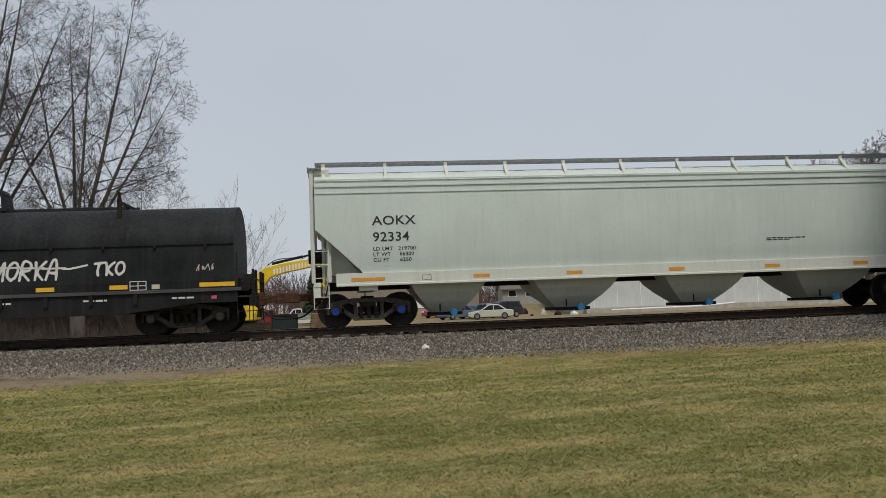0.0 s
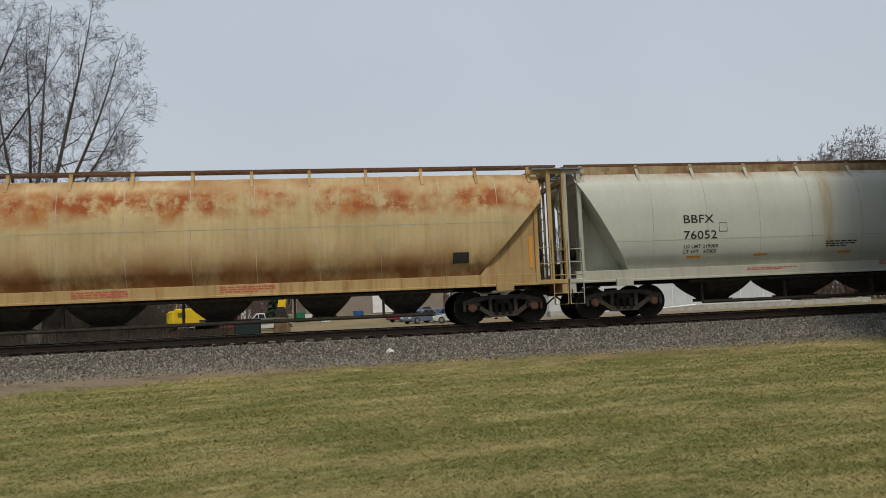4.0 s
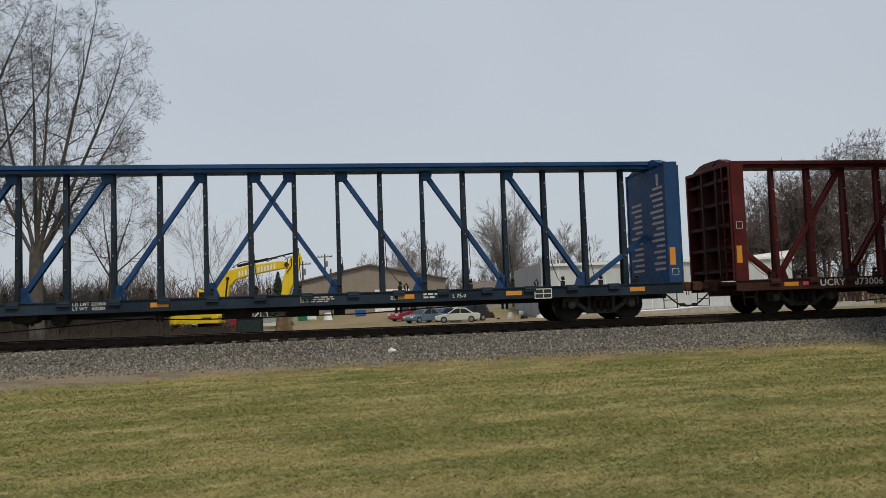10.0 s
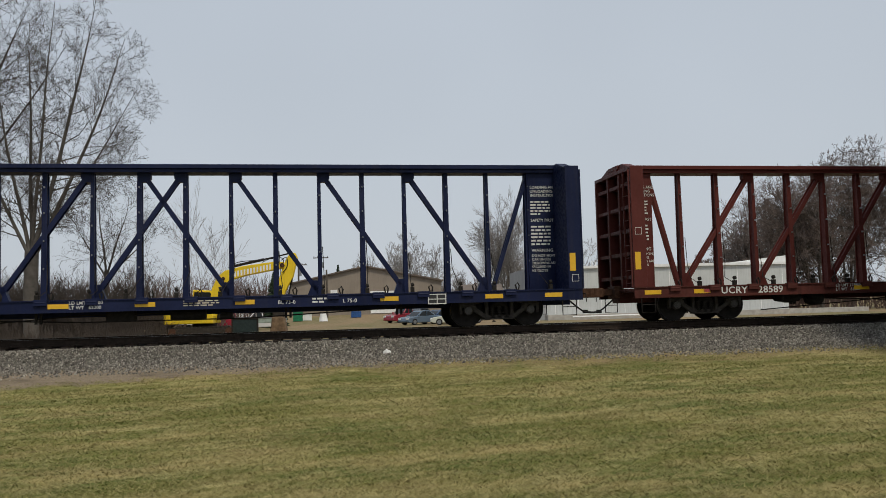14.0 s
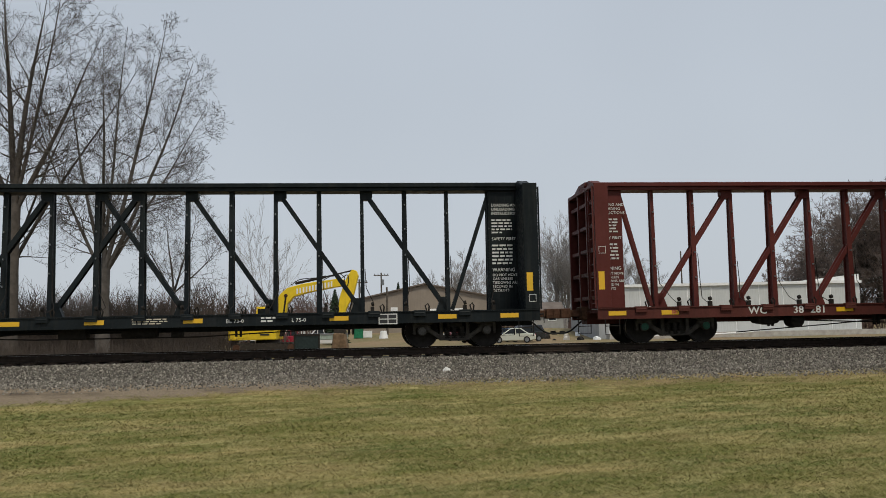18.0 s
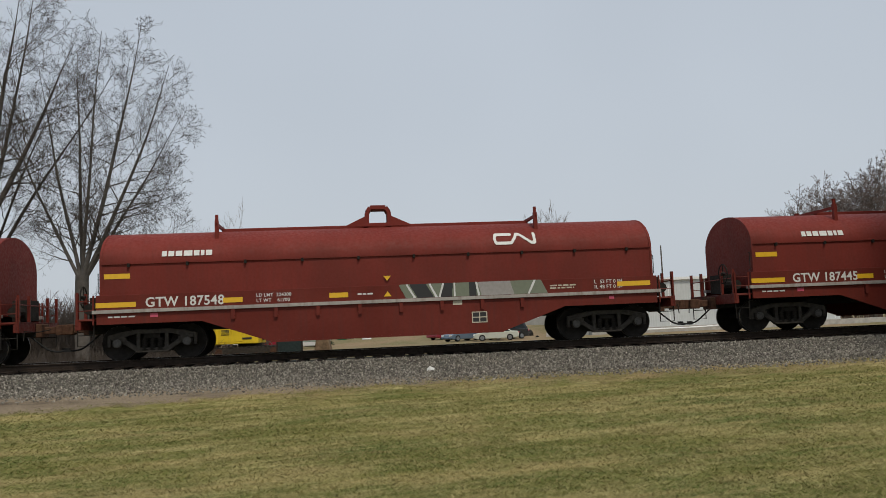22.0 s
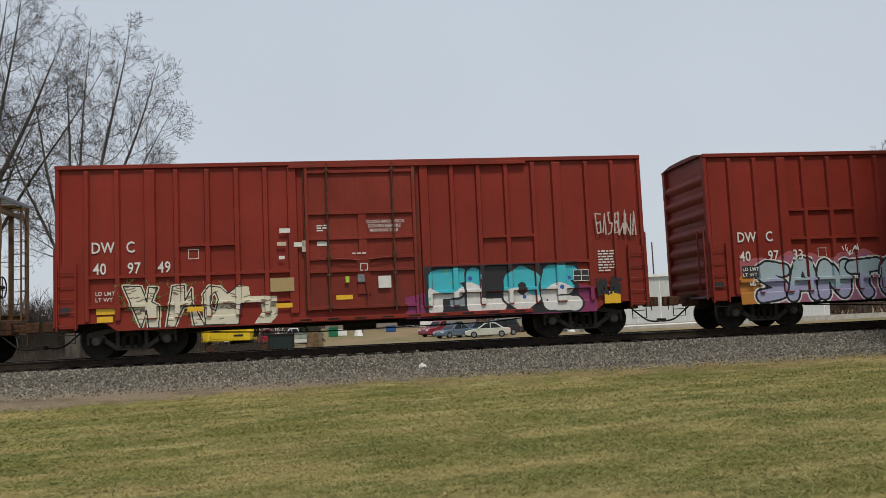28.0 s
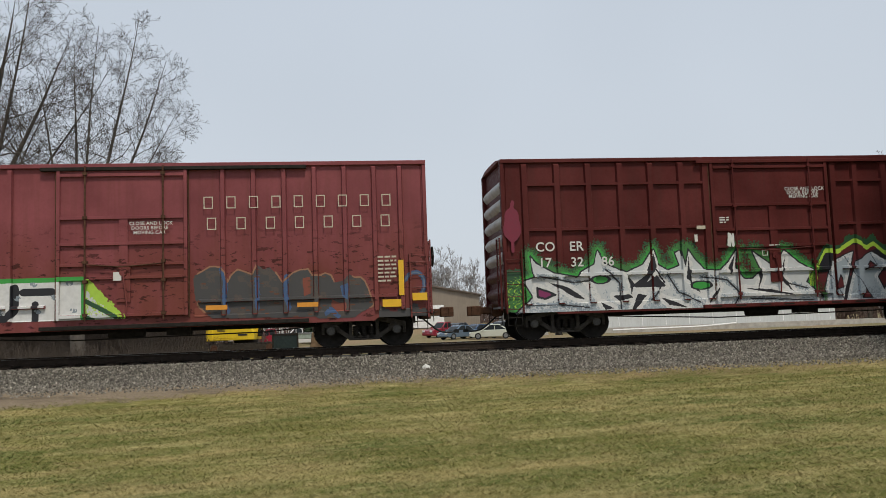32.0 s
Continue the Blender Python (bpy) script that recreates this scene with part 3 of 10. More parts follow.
# ---- covered hoppers ----
def hopper(name, label, centre, body_mat, frame_mat, rust_mat, profile, top_half, slope, sill, bays, outlet, half, trucks, hub, seams, boards, plate_y=1.36, hoops=False, board_mat=None,
           pipe=True, ends="open", recess=False, level=2.8):
    """A covered hopper car. profile: (z, half width) upwards; slope: (z, half length) at the corner and at the sill; bays: (x left, x right) of each chute."""
    car = rail_car(name, label, centre)
    z_bot, z_top = profile[0][0], profile[-1][0]
    def width(z):
        for k in range(len(profile) - 1):
            (za, wa), (zb, wb) = profile[k], profile[k + 1]
            if z <= zb:
                t = max(0.0, z - za) / (zb - za)
                ga = (wb - profile[k - 1][1]) / (zb - profile[k - 1][0]) if k else (wb - wa) / (zb - za)
                gb = (profile[k + 2][1] - wa) / (profile[k + 2][0] - za) if k + 2 < len(profile) else (wb - wa) / (zb - za)
                ha, hb = ga * (zb - za), gb * (zb - za)
                return wa + t * (ha + t * (3 * (wb - wa) - 2 * ha - hb + t * (ha + hb - 2 * (wb - wa))))
        return profile[-1][1]
    (zc, lc), (zs, ls) = slope
    def reach(z):
        return top_half if z >= zc else ls + (lc - ls) * max(0.0, (z - zs)) / (zc - zs)
    def surf(x, z):
        return -width(z)
    # the tank: one skin, square in plan at every height
    zs_list = sorted({z for z, _ in profile} | {zc, zc + 0.02} | {z_bot + (z_top - z_bot) * k / 40 for k in range(41)})
    nose = 0.28 if hoops else 0.0
    rings = []
    for z in zs_list:
        w, l = width(z), reach(z)
        rings.append([(-l, -w, z), (l, -w, z), (l + nose, -w * 0.45, z), (l + nose, w * 0.45, z), (l, w, z), (-l, w, z), (-l - nose, w * 0.45, z), (-l - nose, -w * 0.45, z)])
    mb = MB()
    mb.loft(rings)
    tank = part("tank", mb, body_mat, car, smooth=40)
    # weld seams or hoops round the sheets
    for x in seams:
        d, t = (0.035, 0.034) if hoops else (0.004, 0.007)
        for sgn in (-1, 1):
            mb = MB()
            pts = [z for z in zs_list if reach(z) > abs(x) + 0.05 and z <= z_top]
            ring = []
            for z in pts:
                w = width(z)
                ring.append([(x - t, sgn * (w - 0.01), z), (x + t, sgn * (w - 0.01), z), (x + t, sgn * (w + d), z), (x - t, sgn * (w + d), z)])
            if len(ring) > 1:
                mb.loft(ring)
                part("hoop" if hoops else "seam", mb, rust_mat if hoops else SEAM_GREY, tank, smooth=30)
    if seams and not hoops:
        for sgn in (-1, 1):
            mb = MB()
            l, w = reach(level) - 0.02, width(level) - 0.003
            mb.beam((-l, sgn * w, level), (l, sgn * w, level), 0.014, 0.014)
            part("seam", mb, SEAM_GREY, tank)
    # side sill
    s0, s1, sx = sill
    for sgn in (-1, 1):
        mb = MB()
        y, ledge = plate_y, (0.12 if hoops else 0.35)
        edge = [(y - 0.16, s0 - 0.03), (y + 0.03, s0 - 0.03), (y + 0.03, s0 + 0.03), (y, s0 + 0.03), (y, s1), (y - ledge, s1), (y - ledge, s1 - 0.03), (y - 0.05, s1 - 0.03), (y - 0.05, s0 + 0.03), (y - 0.16, s0 + 0.03)]
        mb.prism_x([(sgn * a, b) for a, b in edge], -sx, sx)
        part("side_sill", mb, frame_mat, car, bevel=0.006)
    # end plates under the slope sheets, end sheets and posts
    for e in (-1, 1):
        for sgn in (-1, 1):
            y = sgn * (0.7 if recess else plate_y - 0.03)
            mb = MB()
            poly = [(e * ls, s1 - 0.03), (e * (lc - 0.12), s1 - 0.03), (e * (lc - 0.12), zc)]
            mb.prism(poly, y - 0.012, y + 0.012)
            part("end_plate", mb, frame_mat, car)
            if not hoops and not recess:
                mb = MB()
                mb.box(min(e * (lc - 0.16), e * (lc - 0.04)), max(e * (lc - 0.16), e * (lc - 0.04)), min(y, y + sgn * 0.05), max(y, y + sgn * 0.05), s0, z_top - 0.6)
                part("corner_post", mb, frame_mat, car, bevel=0.006)
        mb = MB()
        mb.box(min(e * (lc - 0.2), e * (lc - 0.16)), max(e * (lc - 0.2), e * (lc - 0.16)), -1.0, 1.0, s0 + 0.1, zc)
        part("end_sheet", mb, frame_mat, car)
        # end platform, its posts, ladder and hand rails
        xe = e * half
        x_in = e * (lc - 0.1)
        mb = MB()
        mb.box(min(xe, x_in), max(xe, x_in), -1.4, 1.4, s0 - 0.02, s0 + 0.1)
        mb.box(min(xe, xe - e * 0.18), max(xe, xe - e * 0.18), -1.38, 1.38, s0 - 0.3, s0 + 0.02)
        part("end_platform", mb, frame_mat, car, bevel=0.01)
        zt = z_top + 0.1
        for sgn in (-1, 1):
            mb = MB()
            mb.box(xe - 0.05, xe + 0.05, sgn * 1.3 - 0.045, sgn * 1.3 + 0.045, s0 + 0.1, zt)
            mb.box(xe - e * 0.42 - 0.06, xe - e * 0.42 + 0.06, sgn * 1.28 - 0.05, sgn * 1.28 + 0.05, s0 + 0.1, zt)
            part("end_post", mb, frame_mat, car, bevel=0.006)
            ladder(car, xe - e * 0.21, sgn * 1.36, s0 + 0.1, zt if hoops else s0 + 1.25, frame_mat, 0.4, 0.36)
            ladder(car, xe + e * 0.04, sgn * 0.95, s0 + 0.1, zt, frame_mat, 0.42, 0.36, along=False)
            stirrup(car, xe - e * 0.21 - 0.21, sgn * 1.38, frame_mat, s0 + 0.02, 0.62)
            for dz in (0.55, 1.0):
                mb = MB()
                mb.tube([(xe - e * 0.42, sgn * 1.34, s0 + dz), (x_in, sgn * 1.34, s0 + dz)], 0.014, 6)
                part("hand_rail", mb, frame_mat, car)
        mb = MB()
        mb.beam((xe, -1.3, zt - 0.35), (xe, 1.3, zt - 0.35), 0.08, 0.12)
        mb.beam((xe - e * 0.42, -1.3, zt - 0.12), (xe - e * 0.42, 1.3, zt - 0.12), 0.08, 0.14)
        mb.beam((xe, -1.25, zt - 0.06), (e * (top_half - 0.3), -1.25, zt - 0.06), 0.06, 0.1)
        mb.beam((xe, 1.25, zt - 0.06), (e * (top_half - 0.3), 1.25, zt - 0.06), 0.06, 0.1)
        part("end_frame", mb, frame_mat, car)
        mb = MB()
        mb.box(xe + e * 0.08 - 0.02, xe + e * 0.08 + 0.02, -1.4, 1.4, zt - 0.04, zt + 0.05)
        walkway = part("end_walkway", mb, GALV, car)
        for k in range(9):
            y = -1.35 + k * 0.3375
            mb = MB()
            mb.box(min(xe + e * 0.08, e * (top_half - 0.2)), max(xe + e * 0.08, e * (top_half - 0.2)), y - 0.06, y + 0.06, zt - 0.01, zt + 0.03)
            part("walkway_bar", mb, GALV, walkway)
        mb = MB()
        mb.cyl((x_in - e * 0.02, -0.5, s0 + 0.85), (x_in + e * 0.35, -0.5, s0 + 0.85), 0.19, 12)
        part("brake_cylinder", mb, STEEL_DARK, car, smooth=35)
        mb = MB()
        mb.box(min(x_in, x_in + e * 0.3), max(x_in, x_in + e * 0.3), 0.2, 0.6, s0 + 0.12, s0 + 0.6)
        part("air_reservoir", mb, STEEL_DARK, car, bevel=0.04)
    brake_wheel(car, half + 0.1, -0.75, s0 + 0.95, STEEL_DARK)
    # roof: hatch trough, running boards on brackets
    mb = MB()
    wtop = profile[-1][1]
    mb.prism_x([(-wtop, z_top - 0.01), (wtop, z_top - 0.01), (wtop * 0.5, z_top + 0.07), (-wtop * 0.5, z_top + 0.07)], -top_half + 0.02, top_half - 0.02)
    part("roof", mb, body_mat, car)
    n_hatch = 10
    for k in range(n_hatch):
        x = -top_half + 0.5 + (2 * top_half - 1.0) * (k + 0.5) / n_hatch
        mb = MB()
        mb.box(x - 0.78, x + 0.78, -0.3, 0.3, z_top + 0.06, z_top + 0.14)
        part("roof_hatch", mb, frame_mat, car, bevel=0.02)
    bz = boards
    for sgn in (-1, 1):
        mb = MB()
        for k in range(4):
            yy = sgn * (0.62 + 0.13 * k)
            mb.box(-half + 0.1, half - 0.1, yy - 0.02, yy + 0.02, bz - 0.03, bz)
        mb.box(-half + 0.1, half - 0.1, sgn * 1.05 - 0.015, sgn * 1.05 + 0.015, bz - 0.04, bz + 0.03)
        x = -half + 0.2
        while x < half - 0.1:
            mb.box(x - 0.012, x + 0.012, sgn * 0.84 - 0.22, sgn * 0.84 + 0.22, bz - 0.03, bz - 0.005)
            x += 0.3
        part("running_board", mb, board_mat or (rust_mat if hoops else GALV), car)
    n = 11
    for k in range(n + 1):
        x = -top_half + 0.25 + (2 * top_half - 0.5) * k / n
        for sgn in (-1, 1):
            mb = MB()
            wz = width(z_top - 0.25)
            mb.box(x - 0.045, x + 0.045, min(sgn * 1.04, sgn * 1.09), max(sgn * 1.04, sgn * 1.09), z_top - 0.2, bz - 0.02)
            mb.beam((x, sgn * 1.07, bz - 0.1), (x, sgn * wz, z_top - 0.26), 0.09, 0.03)
            part("board_bracket", mb, frame_mat, car)
    # chutes, outlets and the train pipe below
    for x0, x1 in bays:
        xm, w2 = (x0 + x1) / 2, (x1 - x0) / 2
        mb = MB()
        mb.loft([[(xm - a, -b, z), (xm + a, -b, z), (xm + a, b, z), (xm - a, b, z)] for a, b, z in ((w2 * 0.34, 0.42, outlet), (w2 * 0.42, 0.5, outlet + 0.08), (w2 * 0.66, 0.8, outlet + (s0 - outlet) * 0.4), (w2 * 0.86, 1.02, outlet + (s0 - outlet) * 0.7), (w2 * 1.0, 1.15, s0 - 0.0), (w2 * 1.0, 1.2, s0 + 0.2))])
        chute = part("chute", mb, STEEL_DUSTY if ends == "open" else frame_mat, car)
        mb = MB()
        mb.box(xm - w2 * 0.42, xm + w2 * 0.42, -0.62, 0.62, outlet - 0.06, outlet + 0.03)
        mb.cyl((xm + 0.1, -0.62, outlet - 0.02), (xm + 0.1, -0.86, outlet - 0.02), 0.05, 8)
        mb.tube([(xm - 0.2, -0.7, outlet + 0.05), (xm - 0.2, -0.7, outlet + 0.35)], 0.02, 6)
        part("outlet_gate", mb, STEEL_DARK, chute)
        if ends == "closed":
            mb = MB()
            mb.cyl((xm + 0.16, -0.86, outlet + 0.03), (xm + 0.16, -0.98, outlet + 0.03), 0.1, 12)
            part("outlet_cap", mb, CAP_BLUE, chute, "bright blue outlet cap")
    if pipe:
        mb = MB()
        mb.cyl((bays[0][0], -0.95, outlet - 0.05), (bays[-1][1], -0.95, outlet - 0.05), 0.055, 10)
        mb.cyl((bays[0][0] - 0.5, -1.2, s0 - 0.1), (bays[-1][1] + 0.5, -1.2, s0 - 0.1), 0.04, 8)
        for x0, x1 in bays:
            mb.box(x0 - 0.03, x0 + 0.03, -1.0, -0.9, outlet - 0.05, s0)
        part("discharge_pipe", mb, STEEL_DUSTY, car, smooth=40)
    mb = MB()
    mb.box(-half + 0.4, half - 0.4, -0.3, 0.3, s0 - 0.12, s0 + 0.12)
    part("centre_sill", mb, STEEL_DARK, car)
    for x in trucks:
        add_truck(car, x, hub)
    add_ends(car, -half, half)
    for sgn in (-1, 1):
        for e in (-1, 1):
            mb = MB()
            mb.box(e * trucks[1] - 0.25, e * trucks[1] + 0.25, min(sgn * 1.32, sgn * 1.42), max(sgn * 1.32, sgn * 1.42), s0 - 0.16, s0 + 0.06)
            part("jacking_pad", mb, frame_mat, car, bevel=0.008)
    return car, surf


FLOW = [(1.18, 1.14), (1.36, 1.23), (1.55, 1.335), (1.75, 1.44), (2.1, 1.53), (2.6, 1.56), (3.1, 1.55), (3.5, 1.48), (3.8, 1.38), (4.02, 1.22), (4.18, 1.05)]
SEAM_GREY = plain("weld_seam_paint", (0.39, 0.385, 0.33), 0.6, 0, 0.3, 4)
GREY_GREEN = paint("pale_grey_green_paint", (0.55, 0.61, 0.592), 0.3, 0.04, dirt_by=0.08)
GREY_SILL = paint("pale_grey_sill_paint", (0.58, 0.6, 0.56), 0.4, 0.04, dirt_by=0.12)
BOARD_RUST = paint("rusty_running_board", (0.14, 0.075, 0.045), 0.7, 0.2, (0.06, 0.035, 0.025), 0.8)
STREAKED = paint("streaked_cream_paint", (0.52, 0.535, 0.48), 0.4, 0.05, (0.38, 0.31, 0.2), 0.18, bands=((3.85, 4.15, (0.3, 0.14, 0.06), 0.9, 1.2), (1.9, 1.3, (0.25, 0.2, 0.13), 0.45, 1.0)), panel=1.65,
                 runs=((-1.9, 0.28, 1.4, 4.1, (0.42, 0.31, 0.16)), (1.85, 0.25, 1.7, 4.1, (0.42, 0.31, 0.16)), (4.7, 0.3, 1.4, 4.1, (0.42, 0.31, 0.16))))
FASCIA_RUST = paint("rusty_roof_fascia", (0.36, 0.28, 0.17), 0.65, 0.15, (0.2, 0.1, 0.05), 0.7, rust=0.8, rust_colour=(0.2, 0.095, 0.045))
PALE = paint("pale_cream_paint", (0.425, 0.44, 0.38), 0.4, 0.06, (0.3, 0.28, 0.21), 0.16, bands=((1.9, 1.3, (0.3, 0.28, 0.21), 0.4, 1.0),), panel=1.65)
PALE_SILL = paint("dull_cream_frame_paint", (0.43, 0.425, 0.36), 0.5, 0.1, dirt_by=0.22)
TAN_RUST = paint("tan_paint_with_rust", (0.53, 0.41, 0.22), 0.5, 0.12, (0.30, 0.18, 0.08), 0.4,
                 bands=((2.5, 1.8, (0.3, 0.15, 0.06), 0.9, 0.9), (2.0, 1.6, (0.19, 0.075, 0.03), 0.9, 1.5), (3.5, 4.1, (0.3, 0.12, 0.045), 0.7, 0.9)), panel=1.65, smears=((2.85, 4.0, 1.1, (0.4, 0.17, 0.055), 1.0, (0.9, 1, 0.8)), (3.0, 3.95, 1.5, (0.3, 0.085, 0.025), 1.0, (0.9, 1, 0.9))))
TAN_SILL = paint("tan_frame_paint", (0.43, 0.3, 0.14), 0.55, 0.15, (0.26, 0.11, 0.035), 0.8)
OLD_CREAM = paint("old_cream_paint_with_rust", (0.57, 0.49, 0.26), 0.55, 0.12, (0.26, 0.17, 0.075), 0.55, bands=((2.0, 1.3, (0.33, 0.22, 0.1), 0.6, 0.9), (3.55, 4.1, (0.22, 0.1, 0.045), 0.95, 1.6)), panel=1.05,
                  runs=((-6.1, 0.3, 1.4, 4.1, (0.3, 0.16, 0.07)), (-3.0, 0.22, 1.5, 4.1, (0.24, 0.12, 0.055)), (-0.5, 0.25, 1.7, 4.1, (0.28, 0.14, 0.06)), (2.65, 0.24, 1.5, 4.1, (0.3, 0.15, 0.065)), (5.2, 0.2, 1.6, 4.1, (0.22, 0.1, 0.05))),
                  smears=((2.6, 3.9, 2.0, (0.31, 0.125, 0.05), 1.0, (0.5, 1, 1.7)), (1.5, 4.1, 4.5, (0.22, 0.085, 0.03), 0.65, (0.9, 1, 0.9))))
HOOP_RUST = paint("rusty_hoop_paint", (0.32, 0.23, 0.115), 0.65, 0.2, (0.16, 0.075, 0.035), 0.8, bands=((2.5, 3.3, (0.07, 0.026, 0.016), 1.0, 1.5),))
OLD_FRAME = paint("old_cream_frame_paint", (0.18, 0.12, 0.066), 0.6, 0.25, (0.1, 0.05, 0.028), 0.9, rust=0.75, rust_colour=(0.1, 0.04, 0.02))

SEAMS = [-7.4, -5.75, -4.1, -2.45, -0.8, 0.85, 2.5, 4.15, 5.8, 7.4]
BAYS_THREE = [(-5.75, -4.15), (-3.1, -1.3), (-0.2, 1.6), (2.65, 4.4), (5.15, 6.7)]
BAYS5 = [(-6.4, -4.75), (-4.1, -2.3), (-1.1, 0.65), (1.8, 3.4), (4.2, 5.6)]

# car 1: new grey hopper
c, sf = hopper("covered_hopper", "new pale grey-green covered hopper car with white sill", 188.1, GREY_GREEN, GREY_SILL, GREY_GREEN,
               [(1.45, 1.42), (1.9, 1.48), (2.6, 1.52), (3.3, 1.52), (3.62, 1.51), (3.8, 1.5), (3.98, 1.47), (4.1, 1.3), (4.2, 1.1)], 9.52, ((2.64, 9.5), (1.5, 8.3)), (1.14, 1.46, 9.0),
               [(-7.0, -4.9), (-3.55, -1.1), (0.25, 2.7), (4.2, 6.6)], 0.3, 9.6, (-8.15, 8.15), HUB_BLUE, [], 4.5, plate_y=1.5, pipe=False, ends="closed", recess=True)
text(c, "AOKX", -8.0, 2.74, 0.25, BLACK, sf, wide=1.15)
text(c, "92334", -8.0, 2.3, 0.25, BLACK, sf, wide=1.1)
text(c, "LD LMT   219700", -8.0, 2.05, 0.1, BLACK, sf, wide=1.1)
text(c, "LT WT     66300", -8.0, 1.9, 0.1, BLACK, sf, wide=1.1)
text(c, "CU FT      6250", -8.0, 1.75, 0.1, BLACK, sf, wide=1.1)
so = flat(-1.5)
for x in (-8.6, -5.3, -2.7, 0.25, 3.1, 5.8):
    patch(c, "reflector", x, 1.24, 0.45 if x > -8 else 0.9, 0.09, ORANGE, so)
bars(c, 3.2, 2.0, 1.2, 0.1, 2, BLACK, sf)
frame_mark(c, -6.7, 1.22, 0.25, 0.14, BLACK, so, 0.01, 1)
for z in (3.62, 3.8, 3.98):
    mb = MB()
    mb.beam((-9.5, -1.52, z), (9.5, -1.52, z), 0.03, 0.03)
    part("side_rib", mb, GREY_GREEN, c)

# car 3: streaked cream hopper
c, sf = hopper("covered_hopper", "cream covered hopper car with rust-stained roof edge", 151.55, STREAKED, PALE_SILL, STREAKED, FLOW, 9.58,
               ((3.9, 9.56), (1.35, 8.1)), (1.06, 1.36, 9.7), BAYS_THREE, 0.4, 9.9, (-8.2, 8.28), HUB_RUST, SEAMS, 4.42, board_mat=BOARD_RUST, recess=True, level=2.15)
mb = MB()
mb.box(-9.5, 9.5, -1.1, -1.07, 4.03, 4.36)
part("roof_fascia", mb, FASCIA_RUST, c, "rust-brown upright strip along the roof")
for x in (-6.5,):
    text(c, "BBFX", x, 2.62, 0.24, BLACK, sf, wide=1.2)
    text(c, "76052", x, 2.16, 0.24, BLACK, sf, wide=1.2)
    text(c, "LD LMT 219000", x, 1.9, 0.1, BLACK, sf, wide=1.1)
    text(c, "LT WT   67000", x, 1.75, 0.1, BLACK, sf, wide=1.1)
for x in (-6.4, -4.3, -1.6, 1.0, 3.6, 5.6):
    patch(c, "reflector", x, 1.62, 0.45, 0.06, ORANGE, sf)
so = flat(-1.36)
bars(c, -4.5, 1.2, 1.6, 0.09, 2, REDINK, so)
bars(c, -0.2, 1.22, 1.5, 0.14, 3, REDINK, so)
bars(c, -2.0, 1.8, 1.0, 0.2, 3, BLACK, sf)
patch(c, "stencil_panel", 5.68, 1.6, 0.5, 0.26, BLACK, sf)
bars(c, 6.4, 1.62, 0.8, 0.22, 3, BLACK, sf)
frame_mark(c, -5.4, 2.35, 0.26, 0.26, BLACK, sf, 0.015, 1)

# car 4: rusty tan hopper
c, sf = hopper("covered_hopper", "tan covered hopper car with large rust patches", 132.22, TAN_RUST, TAN_SILL, TAN_RUST, FLOW, 8.68,
               ((3.32, 8.62), (1.38, 6.85)), (1.06, 1.36, 8.6), BAYS5, 0.4, 9.38, (-7.8, 7.55), HUB_RUST, SEAMS, 4.42, board_mat=BOARD_RUST)
text(c, "SSPX", -6.85, 2.16, 0.24, BLACK, sf, 0.02, 1.2)
text(c, "1215", -6.85, 1.74, 0.24, BLACK, sf, 0.02, 1.2)
bars(c, -6.85, 1.42, 1.2, 0.24, 2, BLACK, sf)
frame_mark(c, -5.7, 1.95, 0.24, 0.24, BLACK, sf, 0.015, 1)
so = flat(-1.36)
for x in (-8.45, 8.3):
    patch(c, "reflector", x, 1.5, 0.09, 0.9, ORANGE, flat(-1.345))
patch(c, "stencil_panel", 6.1, 1.7, 0.45, 0.3, BLACK, sf)
bars(c, -3.8, 1.14, 1.4, 0.18, 3, REDINK, so)
bars(c, -0.1, 1.14, 1.4, 0.18, 3, REDINK, so)

# car 5: cream hopper with red sprayed lettering
c, sf = hopper("covered_hopper", "pale cream covered hopper car with red sprayed bubble letters", 112.14, PALE, PALE_SILL, PALE, FLOW, 8.88,
               ((3.7, 8.8), (1.38, 6.6)), (1.06, 1.36, 8.75), BAYS5, 0.4, 9.56, (-7.88, 7.93), HUB_RUST, SEAMS, 4.46)
text(c, "SSPX", -6.47, 2.52, 0.22, BLACK, sf, 0.016, 1.15)
text(c, "1148", -6.41, 2.04, 0.22, BLACK, sf, 0.016, 1.15)
text(c, "LD LMT 215800", -6.47, 1.68, 0.09, BLACK, sf, 0.01, 1.1)
text(c, "LT WT   70200", -6.47, 1.54, 0.09, BLACK, sf, 0.01, 1.1)
bars(c, -5.18, 1.54, 0.6, 0.22, 2, BLACK, sf)
frame_mark(c, -4.36, 2.2, 0.27, 0.27, BLACK, sf, 0.015, 1)
patch(c, "stencil_panel", 5.78, 1.6, 0.42, 0.26, BLACK, sf)
bars(c, 6.32, 1.6, 0.6, 0.24, 3, BLACK, sf)
for x, z, h in ((-6.3, 1.55, 0.8), (-3.95, 1.45, 0.5), (-1.5, 1.5, 0.55), (0.8, 1.6, 0.5), (2.75, 1.6, 0.5), (4.95, 1.55, 0.5), (7.25, 1.55, 0.85)):
    patch(c, "reflector", x - 0.28, z, 0.11, h, ORANGE, sf)
so = flat(-1.36)
bars(c, 3.82, 1.14, 0.9, 0.16, 2, BLACK, so)
